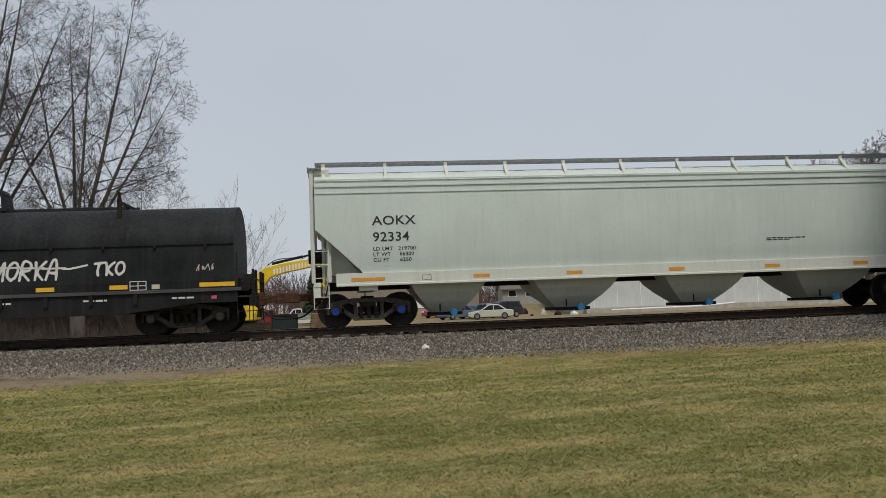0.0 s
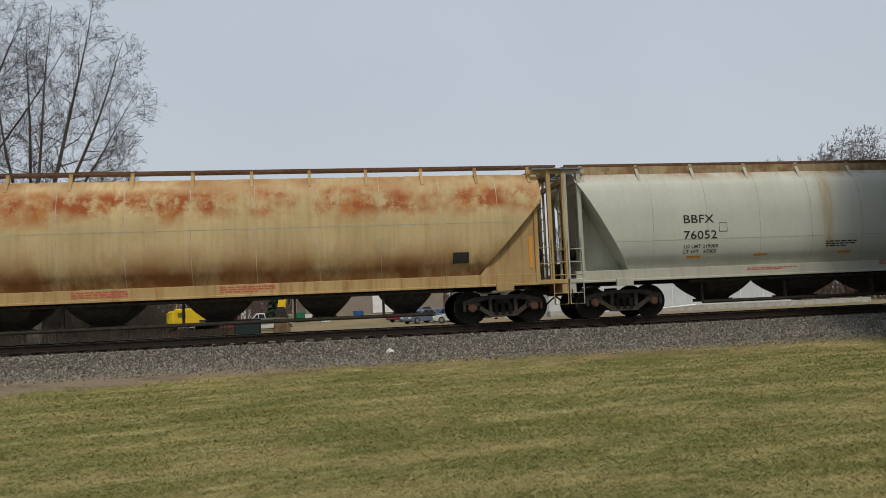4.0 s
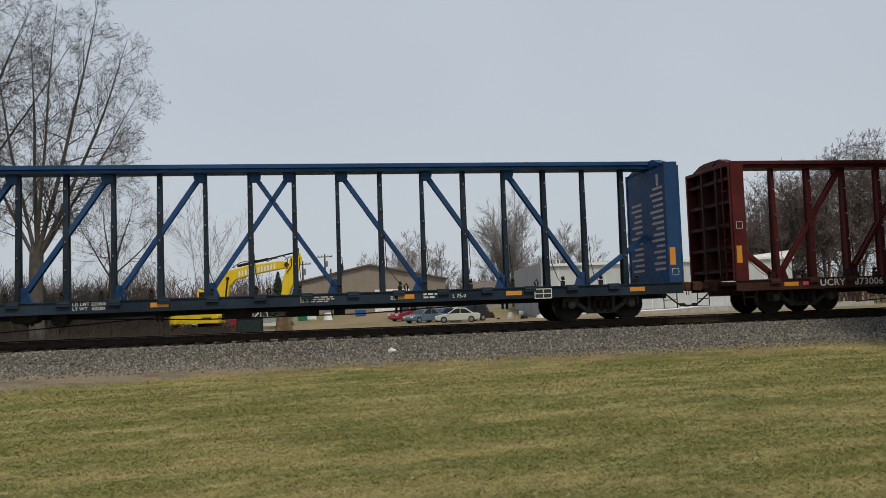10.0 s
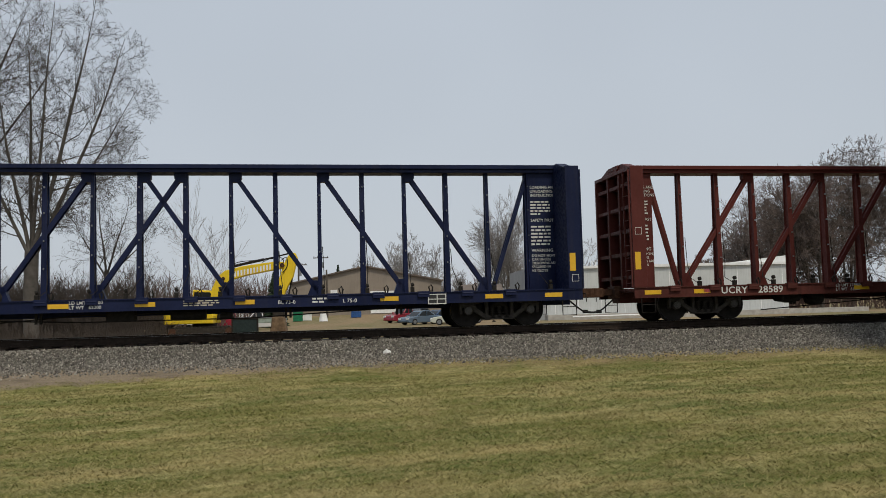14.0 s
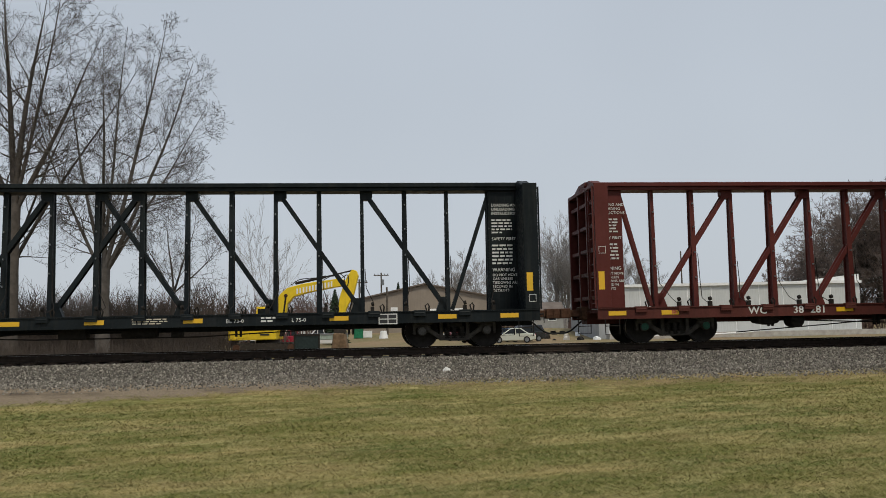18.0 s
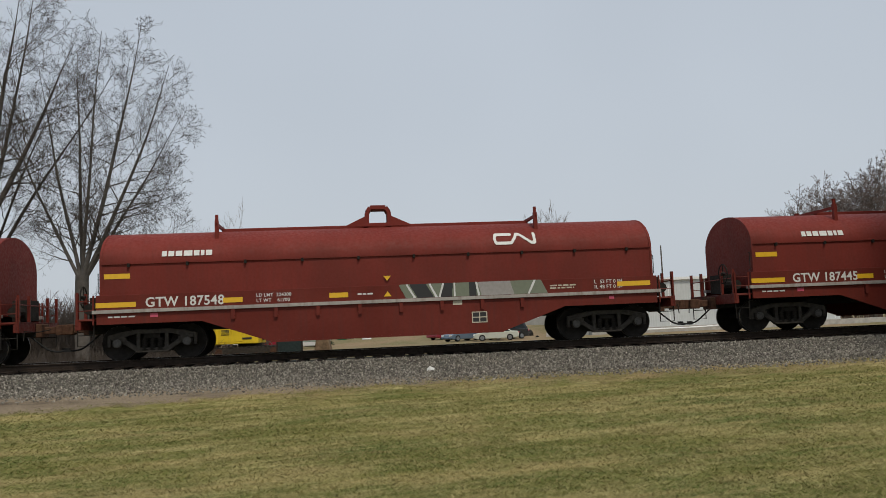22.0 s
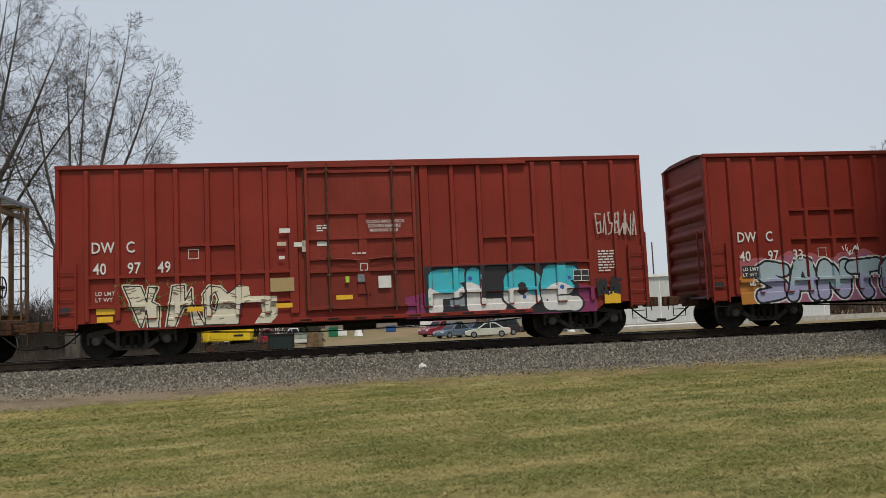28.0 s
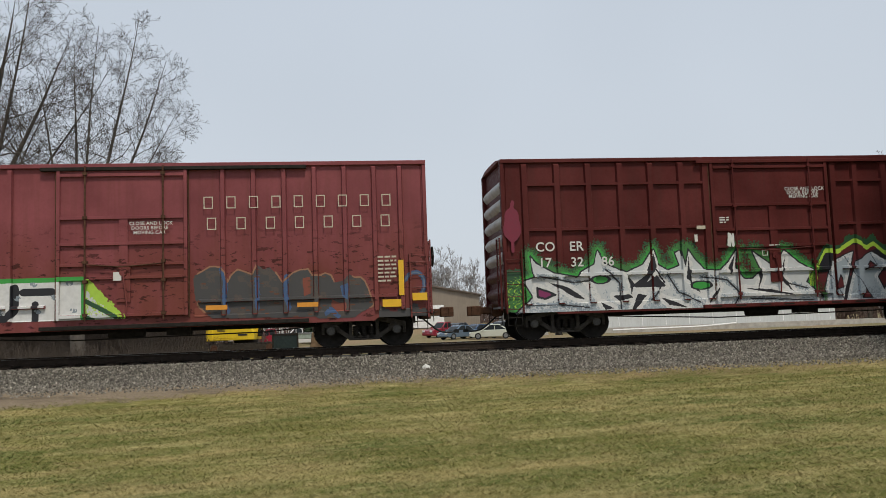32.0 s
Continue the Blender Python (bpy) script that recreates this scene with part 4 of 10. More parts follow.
RED_SPRAY, PALE_SPRAY, GREY_SPRAY = ink("red_spray_paint", (0.5, 0.012, 0.02), 0.5, 0.2), ink("pale_pink_spray_paint", (0.7, 0.5, 0.5), 0.5), ink("dark_grey_spray", (0.03, 0.035, 0.045), 0.5)


def bubble(cx, cz, w, h, lobes, seed):
    """A row of swollen fingers as one blob, with the lines between them."""
    rnd = random.Random(seed)
    blobs, lines = [], []
    p = w / lobes
    for k in range(lobes):
        x = cx - w / 2 + p * (k + 0.5)
        top = cz + h * (0.5 + 0.12 * rnd.uniform(-1, 1)) - p * 0.55 - (0.24 if k in (0, lobes - 1) else 0.0)
        blobs.append(((x - p * 0.06, cz - h * 0.32), (x + p * 0.08, top), p * 0.55))
        if k:
            xl = cx - w / 2 + p * k
            lines.append(curve_pts([(xl + 0.02, cz + h * 0.32), (xl + 0.03, cz), (xl - 0.03 + rnd.uniform(-0.05, 0.05), cz - h * 0.42)]))
    for x in (-0.5, 0.5):
        blobs.append(((cx + x * (w + 0.2), cz - h * 0.3), (cx + x * w * 0.8, cz - h * 0.22), h * 0.2))
    def dist(X, Z):
        d = np.full(X.shape, 1e9)
        for a, b, r in blobs:
            d = np.minimum(d, near_line(X, Z, [a, b]) - r)
        return np.maximum(d, cz - h * 0.5 - Z)
    def line(X, Z):
        return np.min([near_line(X, Z, l) for l in lines], axis=0)
    return dist, line


over_sill = lambda x, z: sf(x, z) - 0.004 if z > 1.37 else -1.366
for x, w, sd in ((-2.52, 2.4, 3), (1.48, 2.95, 5)):
    d, l = bubble(x, 1.54, w, 0.92, 6, sd)
    sprayed(c, x - 2.0, x + 2.0, 1.09, 2.3, [lambda X, Z, d=d: d(X, Z) < 0.03, lambda X, Z, d=d: d(X, Z) < -0.0, lambda X, Z, d=d, l=l: (l(X, Z) < 0.016) & (d(X, Z) < -0.02)],
            [PALE_SPRAY, RED_SPRAY, PALE_SPRAY], over_sill, label="red sprayed bubble letters outlined in pale pink")
sprayed(c, -1.4, 0.0, 1.09, 1.8, [lambda X, Z: np.hypot((X + 0.9) / 1.05, Z - 1.31) < 0.25, lambda X, Z: np.hypot(X + 0.95, Z - 1.3) < 0.14], [GREY_SPRAY, WHITE],
        over_sill, label="dark sprayed ball with a white spot")
text(c, "8", -1.0, 1.22, 0.17, BLACK, lambda xx, zz: over_sill(xx, zz) - 0.006, 0.02)

# car 18: old cream hopper with hoops
c, sf = hopper("covered_hopper", "old cream covered hopper car with hoops, rust and faded sprayed letters", -159.1, OLD_CREAM, OLD_FRAME, HOOP_RUST,
               [(1.3, 1.3), (1.45, 1.36), (1.8, 1.46), (2.3, 1.54), (2.8, 1.56), (3.2, 1.53), (3.6, 1.42), (3.95, 1.22), (4.18, 0.98), (4.28, 0.8)], 7.72, ((3.9, 7.72), (1.3, 7.36)), (1.02, 1.3, 8.3),
               [(-5.5, -3.5), (-2.7, -0.55), (0.5, 2.55), (3.3, 5.5)], 0.36, 8.4, (-6.98, 6.98), HUB_RUST, [-6.72 + 1.04 * k for k in range(14)], 4.36, plate_y=1.38, hoops=True, pipe=False)
PALE_BLUE = ink("faded_pale_blue_panel", (0.31, 0.32, 0.27), 0.6, 0.4)
patch(c, "number_panel", -6.5, 2.2, 1.15, 0.3, PALE_BLUE, sf, label="faded pale blue name panel")
patch(c, "number_panel", -6.45, 1.84, 1.1, 0.29, PALE_BLUE, sf, label="faded pale blue number panel")
FADED_BLUE = ink("faded_blue_lettering", (0.13, 0.17, 0.19), 0.6, 0.5)
text(c, "STRX", -6.28, 2.25, 0.2, FADED_BLUE, lambda x, z: sf(x, z) - 0.004, 0.01, 1.25)
text(c, "490400", -6.4, 1.89, 0.2, FADED_BLUE, lambda x, z: sf(x, z) - 0.004, 0.01, 1.1)
FADED_LINE = ink("faded_brown_lettering", (0.13, 0.08, 0.045), 0.7, 0.5)
PALE_OUTLINE = ink("pale_outline_spray", (0.58, 0.52, 0.4), 0.6, 0.4)
mb = MB()
# slanted plain strokes where a company's script stood
for k in range(9):
    x = -1.1 + k * 0.23
    hgt = 0.72 if k in (0, 1, 8) else 0.3
    mb.add([(x, sf(x, 2.45) - 0.008, 2.45), (x + 0.07, sf(x, 2.45) - 0.008, 2.45), (x + 0.07 + hgt * 0.55, sf(x, 2.45 + hgt) - 0.008, 2.45 + hgt), (x + hgt * 0.55, sf(x, 2.45 + hgt) - 0.008, 2.45 + hgt)], [(0, 1, 2, 3)])
mb.add([(-0.25, sf(0, 2.18) - 0.008, 2.18), (0.65, sf(0, 2.18) - 0.008, 2.18), (0.65, sf(0, 2.22) - 0.008, 2.22), (-0.25, sf(0, 2.22) - 0.008, 2.22)], [(0, 1, 2, 3)])
part("faded_mark", mb, FADED_LINE, c)
for x, z, h in ((-7.33, 1.6, 0.88), (7.33, 1.42, 0.88), (-3.78, 1.44, 0.42), (-1.0, 1.4, 0.4), (1.8, 1.38, 0.42), (4.3, 1.42, 0.42)):
    patch(c, "reflector", x, z, 0.12, h, YELLOW, lambda xx, zz: sf(xx, zz) - 0.03)
bars(c, -6.1, 1.42, 1.2, 0.25, 3, FADED_LINE, sf)
bars(c, -2.3, 1.5, 0.7, 0.2, 3, FADED_LINE, sf)
bars(c, 0.0, 1.5, 0.9, 0.2, 3, FADED_LINE, sf)
bars(c, 5.9, 1.45, 1.0, 0.2, 3, FADED_LINE, sf, fill=0.3)


def loose_letters(x0, x1, z0, z1, count, seed):
    """Angular sprayed letters as strokes: (inner mask, outline mask)."""
    rnd = random.Random(seed)
    strokes = []
    w = (x1 - x0) / count
    for k in range(count):
        x = x0 + w * k
        kind = rnd.randrange(5)
        a, b, m = z0 + rnd.uniform(0, 0.1) * (z1 - z0), z1 - rnd.uniform(0, 0.2) * (z1 - z0), (z0 + z1) / 2
        if kind == 0:
            s = [(x + 0.15 * w, a), (x + 0.45 * w, b), (x + 0.85 * w, a)]
        elif kind == 1:
            s = [(x + 0.8 * w, b), (x + 0.2 * w, b - 0.05), (x + 0.2 * w, m), (x + 0.8 * w, m - 0.05), (x + 0.75 * w, a), (x + 0.1 * w, a)]
        elif kind == 2:
            s = [(x + 0.2 * w, a), (x + 0.2 * w, b), (x + 0.75 * w, b - 0.1), (x + 0.25 * w, m), (x + 0.85 * w, a)]
        elif kind == 3:
            s = [(x + 0.85 * w, b), (x + 0.25 * w, b), (x + 0.2 * w, a), (x + 0.85 * w, a), (x + 0.8 * w, m), (x + 0.4 * w, m)]
        else:
            s = [(x + 0.15 * w, b), (x + 0.2 * w, a), (x + 0.5 * w, m), (x + 0.8 * w, a), (x + 0.85 * w, b)]
        strokes.append([(px + rnd.uniform(-0.04, 0.04), pz + rnd.uniform(-0.04, 0.04)) for px, pz in s])
    def dist(X, Z):
        return np.min([near_line(X, Z, s) for s in strokes], axis=0)
    return dist


# faded bodies of sprayed letters with thin dark and pale outlines
HORNS = [[(0.64, 1.36), (0.77, 1.83), (1.1, 2.22), (1.13, 2.46), (1.37, 2.46), (1.33, 1.99), (1.43, 2.27), (1.63, 2.05), (1.72, 1.89), (2.05, 1.36)], [(1.84, 1.36), (1.91, 2.1), (2.09, 2.37), (2.24, 2.37), (2.21, 1.97), (2.47, 1.65), (2.51, 2.14), (2.63, 2.17), (2.66, 1.83), (2.9, 1.36)],
         [(2.87, 1.36), (2.85, 1.99), (3.11, 2.33), (3.22, 2.33), (3.07, 1.86), (3.4, 2.35), (3.54, 2.35), (3.59, 1.96), (3.96, 1.78), (3.7, 1.36)], [(4.0, 1.4), (4.14, 2.18), (4.38, 2.41), (4.52, 2.41), (4.49, 2.17), (4.67, 2.26), (4.75, 1.99), (4.36, 1.4)],
         [(4.77, 1.36), (4.87, 2.22), (5.05, 2.42), (5.23, 2.42), (5.19, 2.09), (5.36, 1.85), (5.32, 1.64), (5.0, 1.36)], [(1.09, 1.5), (1.18, 1.75), (1.42, 1.68), (1.6, 1.4)]]
SCRAWL = [[(-4.9, 1.4), (-4.75, 2.0), (-4.4, 2.15), (-4.3, 1.9), (-4.55, 1.75), (-4.2, 1.4)], [(-4.0, 2.1), (-3.3, 2.12), (-3.3, 1.85), (-2.2, 2.3), (-1.6, 2.3)], [(-3.6, 2.1), (-3.5, 1.4)], [(-2.5, 2.1), (-2.3, 1.5), (-2.0, 1.75), (-1.8, 1.4)], [(-1.5, 1.5), (-1.55, 1.9), (-1.3, 2.05)], [(-1.0, 1.4), (-0.9, 1.85), (-0.55, 1.95)]]
horn_rim = lambda X, Z: np.min([near_line(X, Z, h) for h in HORNS + SCRAWL], axis=0)
horn_in = lambda X, Z: np.any([inside(X, Z, h) for h in HORNS], axis=0)
sprayed(c, -5.2, 5.6, 1.33, 2.6, [horn_in, lambda X, Z: np.abs(horn_rim(X - 0.025, Z - 0.025)) < 0.014, lambda X, Z: horn_rim(X, Z) < 0.014, lambda X, Z: horn_in(X, Z) & (X > 3.95) & (Z < 1.85) & (horn_rim(X, Z) > 0.06) & (np.sin(X * 9 + Z * 5) > 0.1)],
        [ink("thin_grey_brown_spray", (0.42, 0.35, 0.18), 0.6, 0.3), PALE_OUTLINE, FADED_LINE, GREY_SPRAY], lambda x, z: sf(x, z) - 0.004, 0.018, label="faded sprayed letters with thin dark and pale outlines")


# ---- coil cars ----
def coil_car(name, label, centre, hood_mat, body_mat, sill_mat, half, hood_half, hood, side, belly, trucks, hub, bar_x, wing=1.0):
    """A coil car under a long arched hood. hood: (z base, z seam, z top); side: (z stripe low, z stripe high, z wall top); belly: (z low, x taper)."""
    car = rail_car(name, label, centre)
    zb, zm, zt = hood
    def width(z):
        if z <= zm:
            return 1.5
        u = min(1.0, (z - zm) / (zt - zm))
        return 1.5 * math.sqrt(max(0.0, 1 - u * u)) + 0.012
    def surf(x, z):
        return -width(z)
    prof = [(-1.5, zb), (-1.5, zm)] + [(-1.5 * math.cos(math.pi * k / 24), zm + (zt - zm) * math.sin(math.pi * k / 24)) for k in range(1, 24)] + [(1.5, zm), (1.5, zb)]
    mb = MB()
    mb.prism_x(prof, -hood_half, hood_half)
    cover = part("hood", mb, hood_mat, car, smooth=28)
    for e in (-1, 1):
        mb = MB()
        mb.prism_x([(y * 1.012, z + 0.006) for y, z in prof], e * hood_half - 0.03, e * hood_half + 0.03)
        part("end_rim", mb, hood_mat, cover, smooth=28)
    mb = MB()
    mb.box(-hood_half, hood_half, -1.535, -1.49, zm - 0.03, zm + 0.005)
    mb.box(-hood_half, hood_half, 1.49, 1.535, zm - 0.03, zm + 0.005)
    part("hood_seam", mb, hood_mat, cover)
    for k in range(10):
        x = -hood_half + 0.7 + (2 * hood_half - 1.4) * k / 9
        mb = MB()
        mb.box(x - 0.03, x + 0.03, -1.57, -1.5, zm - 0.1, zm - 0.01)
        part("hood_hook", mb, STEEL_DARK, cover)
    # lifting gear on the hood: ridge bar, middle bail, guide posts
    xl, xr = bar_x
    mb = MB()
    mb.box(xl, xr, -0.09, 0.09, zt - 0.02, zt + 0.09)
    part("ridge_bar", mb, hood_mat, cover, bevel=0.01)
    mb = MB()
    xm = (xl + xr) / 2
    for y in (-0.28, 0.28):
        mb.prism([(xm - wing, zt + 0.02), (xm + wing, zt + 0.02), (xm + 0.36, zt + 0.32), (xm + 0.3, zt + 0.12), (xm - 0.3, zt + 0.12), (xm - 0.36, zt + 0.32)], y - 0.015, y + 0.015)
    arch = [(xm - 0.32, zt + 0.1), (xm - 0.31, zt + 0.44), (xm - 0.22, zt + 0.57), (xm + 0.22, zt + 0.57), (xm + 0.31, zt + 0.44), (xm + 0.32, zt + 0.1)]
    for (xa, za), (xb, zb2) in zip(arch, arch[1:]):
        mb.beam((xa, 0, za), (xb, 0, zb2), 0.5, 0.12)
    part("lifting_bail", mb, hood_mat, cover, bevel=0.008)
    for x in (xl, xr):
        mb = MB()
        mb.box(x - 0.05, x + 0.05, -1.1, -0.98, zm + 0.55, zt + 0.2)
        mb.box(x - 0.05, x + 0.05, 0.98, 1.1, zm + 0.55, zt + 0.2)
        mb.beam((x, -1.1, zt + 0.1), (x, 1.1, zt + 0.1), 0.06, 0.08)
        mb.box(x - 0.04, x + 0.04, -1.06, -1.0, zt + 0.2, zt + 0.36)
        part("guide_post", mb, STEEL_DARK if hood_mat.name.startswith("black") else hood_mat, cover)
    for e in (-1, 1):
        grab(cover, e * (hood_half - 0.0) + e * 0.08, -1.45, zm - 0.75, 0.5, STEEL_DARK, True)
    # trough walls, side sill with its pale flange, fish belly
    s_lo, s_hi, w_top = side
    b_lo, b_x = belly
    for sgn in (-1, 1):
        y = sgn * 1.54
        a, b = min(y, y - sgn * 0.05), max(y, y - sgn * 0.05)
        mb = MB()
        mb.box(-hood_half - 0.12, hood_half + 0.12, a, b, s_hi, w_top)
        part("trough_wall", mb, body_mat, car, bevel=0.006)
        mb = MB()
        mb.box(-hood_half - 0.2, hood_half + 0.2, min(y - sgn * 0.2, y + sgn * 0.06), max(y - sgn * 0.2, y + sgn * 0.06), s_hi - 0.09, s_hi)
        part("side_flange", mb, sill_mat, car, bevel=0.004)
        mb = MB()
        mb.box(-hood_half - 0.1, hood_half + 0.1, a, b, s_lo, s_hi - 0.09)
        part("side_sill", mb, body_mat, car)
        mb = MB()
        mb.prism([(-b_x, s_lo), (-b_x + 1.75, b_lo), (b_x - 1.75, b_lo), (b_x, s_lo)], a - 0.002, b + 0.002)
        mb.box(-b_x + 1.75, b_x - 1.75, min(y - sgn * 0.12, y + sgn * 0.04), max(y - sgn * 0.12, y + sgn * 0.04), b_lo - 0.02, b_lo + 0.03)
        part("belly_plate", mb, body_mat, car)
        for e in (-1, 1):
            stirrup(car, e * (half - 0.25) - 0.2, sgn * 1.45, STEEL_DARK, s_lo + 0.02, 0.55)
            ladder(car, e * (half - 0.25), sgn * 1.5, s_lo, s_lo + 0.75, body_mat, 0.4, 0.25)
    for k in range(int(2 * b_x / 1.1)):
        x = -b_x + 0.8 + k * 1.1
        if abs(x) < b_x - 0.6:
            mb = MB()
            mb.box(x - 0.05, x + 0.05, -1.6, -1.53, s_lo + 0.02, s_hi - 0.1)
            part("side_stake", mb, body_mat, car)
    mb = MB()
    mb.box(-half, half, -0.35, 0.35, 0.72, s_lo + 0.12)
    mb.box(-hood_half, hood_half, -1.45, 1.45, s_lo + 0.05, s_lo + 0.2)
    part("centre_sill", mb, STEEL_DARK, car)
    for e in (-1, 1):
        mb = MB()
        mb.box(min(e * half, e * (half - 0.14)), max(e * half, e * (half - 0.14)), -1.5, 1.5, s_lo - 0.12, s_lo + 0.16)
        mb.box(min(e * half, e * (hood_half - 0.1)), max(e * half, e * (hood_half - 0.1)), -1.45, 1.45, s_lo + 0.1, s_lo + 0.16)
        part("end_platform", mb, body_mat, car, bevel=0.01)
        mb = MB()
        for y in (-1.42, -0.7, 0.7, 1.42):
            mb.box(min(e * half, e * (half - 0.07)), max(e * half, e * (half - 0.07)), y - 0.035, y + 0.035, s_lo + 0.1, s_lo + 0.85)
        mb.tube([(e * (half - 0.03), -1.42, s_lo + 0.6), (e * (half - 0.03), 1.42, s_lo + 0.6)], 0.016, 6)
        part("end_railing", mb, body_mat, car)
        mb = MB()
        mb.box(min(e * (half - 0.1), e * (hood_half + 0.15)), max(e * (half - 0.1), e * (hood_half + 0.15)), -0.6, 0.2, s_lo + 0.2, s_lo + 0.75)
        mb.cyl((e * (half - 0.25), -1.2, s_lo + 0.42), (e * (half - 0.25), -0.7, s_lo + 0.42), 0.14, 10)
        part("brake_gear", mb, STEEL_DARK, car)
    brake_wheel(car, -half + 0.02, -0.85, s_lo + 0.75, STEEL_DARK)
    mb = MB()
    mb.tube([(-b_x + 0.5, -1.2, s_lo - 0.2), (b_x - 0.5, -1.2, s_lo - 0.2)], 0.03, 6)
    part("brake_pipe", mb, STEEL_DARK, car)
    for x in trucks:
        add_truck(car, x, hub)
    add_ends(car, -half, half)
    return car, surf


def oval_mark(parent, x, z, w, h, material, surf):
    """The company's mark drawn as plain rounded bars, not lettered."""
    t = h * 0.26
    lines = [[(x + w * 0.42, z + h - t / 2), (x + t * 0.8, z + h - t / 2), (x + t / 2, z + h * 0.5), (x + t * 0.8, z + t / 2), (x + w * 0.42, z + t / 2), (x + w * 0.5, z + h * 0.5), (x + w * 0.55, z + h - t / 2),
              (x + w * 0.62, z + h - t / 2), (x + w * 0.88, z + t / 2), (x + w - t / 2, z + t / 2), (x + w - t / 2, z + h)]]
    def mask(X, Z):
        return near_line(X, Z, lines[0]) < t * 0.42
    return sprayed(parent, x, x + w, z, z + h, [mask], [material], surf, 0.02, "company_mark")


BLACK_PAINT = paint("black_hood_paint", (0.012, 0.014, 0.0165), 0.6, 0.25, (0.04, 0.036, 0.034), 0.35, bands=((2.9, 3.5, (0.04, 0.034, 0.034), 0.3, 0.5),))
BLACK_BODY = paint("black_body_paint", (0.009, 0.009, 0.011), 0.5, 0.25, (0.05, 0.045, 0.04), 0.35)
BLACK_SILL = paint("black_sill_paint", (0.06, 0.06, 0.065), 0.5, 0.2)
COIL_RED = paint("oxide_red_hood_paint", (0.17, 0.027, 0.02), 0.6, 0.1, (0.1, 0.03, 0.025), 0.3, bands=((3.0, 2.7, (0.1, 0.024, 0.018), 0.5, 1.0),), panel=1.7)
COIL_BODY = paint("oxide_red_body_paint", (0.13, 0.022, 0.015), 0.45, 0.12, (0.07, 0.03, 0.025), 0.4)
FLANGE = paint("worn_grey_flange", (0.34, 0.31, 0.29), 0.6, 0.15, (0.12, 0.07, 0.05), 0.6)
FLAGBLUE_SPRAY, WHITE_SPRAY = ink("pale_violet_spray", (0.3, 0.27, 0.35), 0.5, 0.5), ink("white_spray_paint", (0.62, 0.62, 0.62), 0.5, 0.3)
CHALK = ink("chalk_white_spray", (0.45, 0.38, 0.36), 0.7, 0.6)

# car 2: black coil car
c, sf = coil_car("coil_car", "black coil car with rust-tinged hood and white sprayed tags", 169.96, BLACK_PAINT, BLACK_BODY, BLACK_SILL, 7.0, 6.47, (1.15, 2.38, 3.47), (0.82, 1.2, 1.42), (0.62, 5.6), (-5.2, 5.15), HUB_GREY, (-3.55, 3.5), wing=0.42)
so = flat(-1.54)
text(c, "CGLX 12017", -4.95, 1.22, 0.19, WHITE, so, 0.016, 1.05)
text(c, "LD LMT 224900", -2.9, 1.33, 0.085, WHITE, so)
text(c, "LT WT     61100", -2.9, 1.21, 0.085, WHITE, so)
for x, w in ((-6.55, 0.95), (-2.02, 0.45), (-0.25, 0.45), (1.55, 0.45), (3.35, 0.45), (5.6, 0.9)):
    patch(c, "reflector", x, 1.24, w, 0.11, YELLOW, so, 0.008)
patch(c, "notice", -5.6, 1.72, 0.6, 0.12, CREAM, sf)
bars(c, -1.3, 1.26, 0.6, 0.14, 2, WHITE, so)
for x in (-5.7, -3.4, 0.4, 2.7, 4.9):
    bars(c, x, 0.93, 0.6, 0.08, 1, WHITE, so)
patch(c, "decal", -5.85, 0.92, 0.14, 0.08, PINK, so, 0.007)
patch(c, "decal", 5.9, 0.92, 0.14, 0.08, PINK, so, 0.007)
frame_mark(c, 3.85, 1.2, 0.42, 0.24, WHITE, so, 0.02, 2)
patch(c, "notice", 4.4, 1.22, 0.2, 0.12, CREAM, so, 0.008)
patch(c, "hood_stripe", -0.2, 1.6, 0.16, 0.14, CREAM, sf)


def tag(parent, x, z, w, h, count, seed, material, surf, thick=0.035, label="sprayed tag", cell=0.013):
    d = loose_letters(x, x + w, z, z + h, count, seed)
    return sprayed(parent, x - 0.1, x + w + 0.1, z - 0.1, z + h + 0.1, [lambda X, Z: d(X, Z) < thick], [material], surf, cell, "sprayed_tag", label)


thin_word(c, sf, "EMORKA", 0.15, 2.1, 1.55, 2.02, 0.032, WHITE_SPRAY, "white sprayed tag", 0.1)
sprayed(c, -0.3, 2.9, 1.7, 2.0, [lambda X, Z: near_line(X, Z, [(-0.25, 1.86), (0.1, 1.92), (2.4, 1.82), (2.8, 1.9)]) < 0.025], [WHITE_SPRAY], sf, name="sprayed_tag")
thin_word(c, sf, "TKO", 2.95, 3.75, 1.62, 1.95, 0.032, WHITE_SPRAY, "white sprayed tag", 0.05)
tag(c, -4.8, 1.66, 0.5, 0.3, 4, 14, CHALK, sf, 0.014)
tag(c, -2.0, 1.66, 0.9, 0.16, 6, 17, CHALK, sf, 0.014)
tag(c, 5.5, 1.66, 0.5, 0.2, 4, 19, CHALK, sf, 0.012)

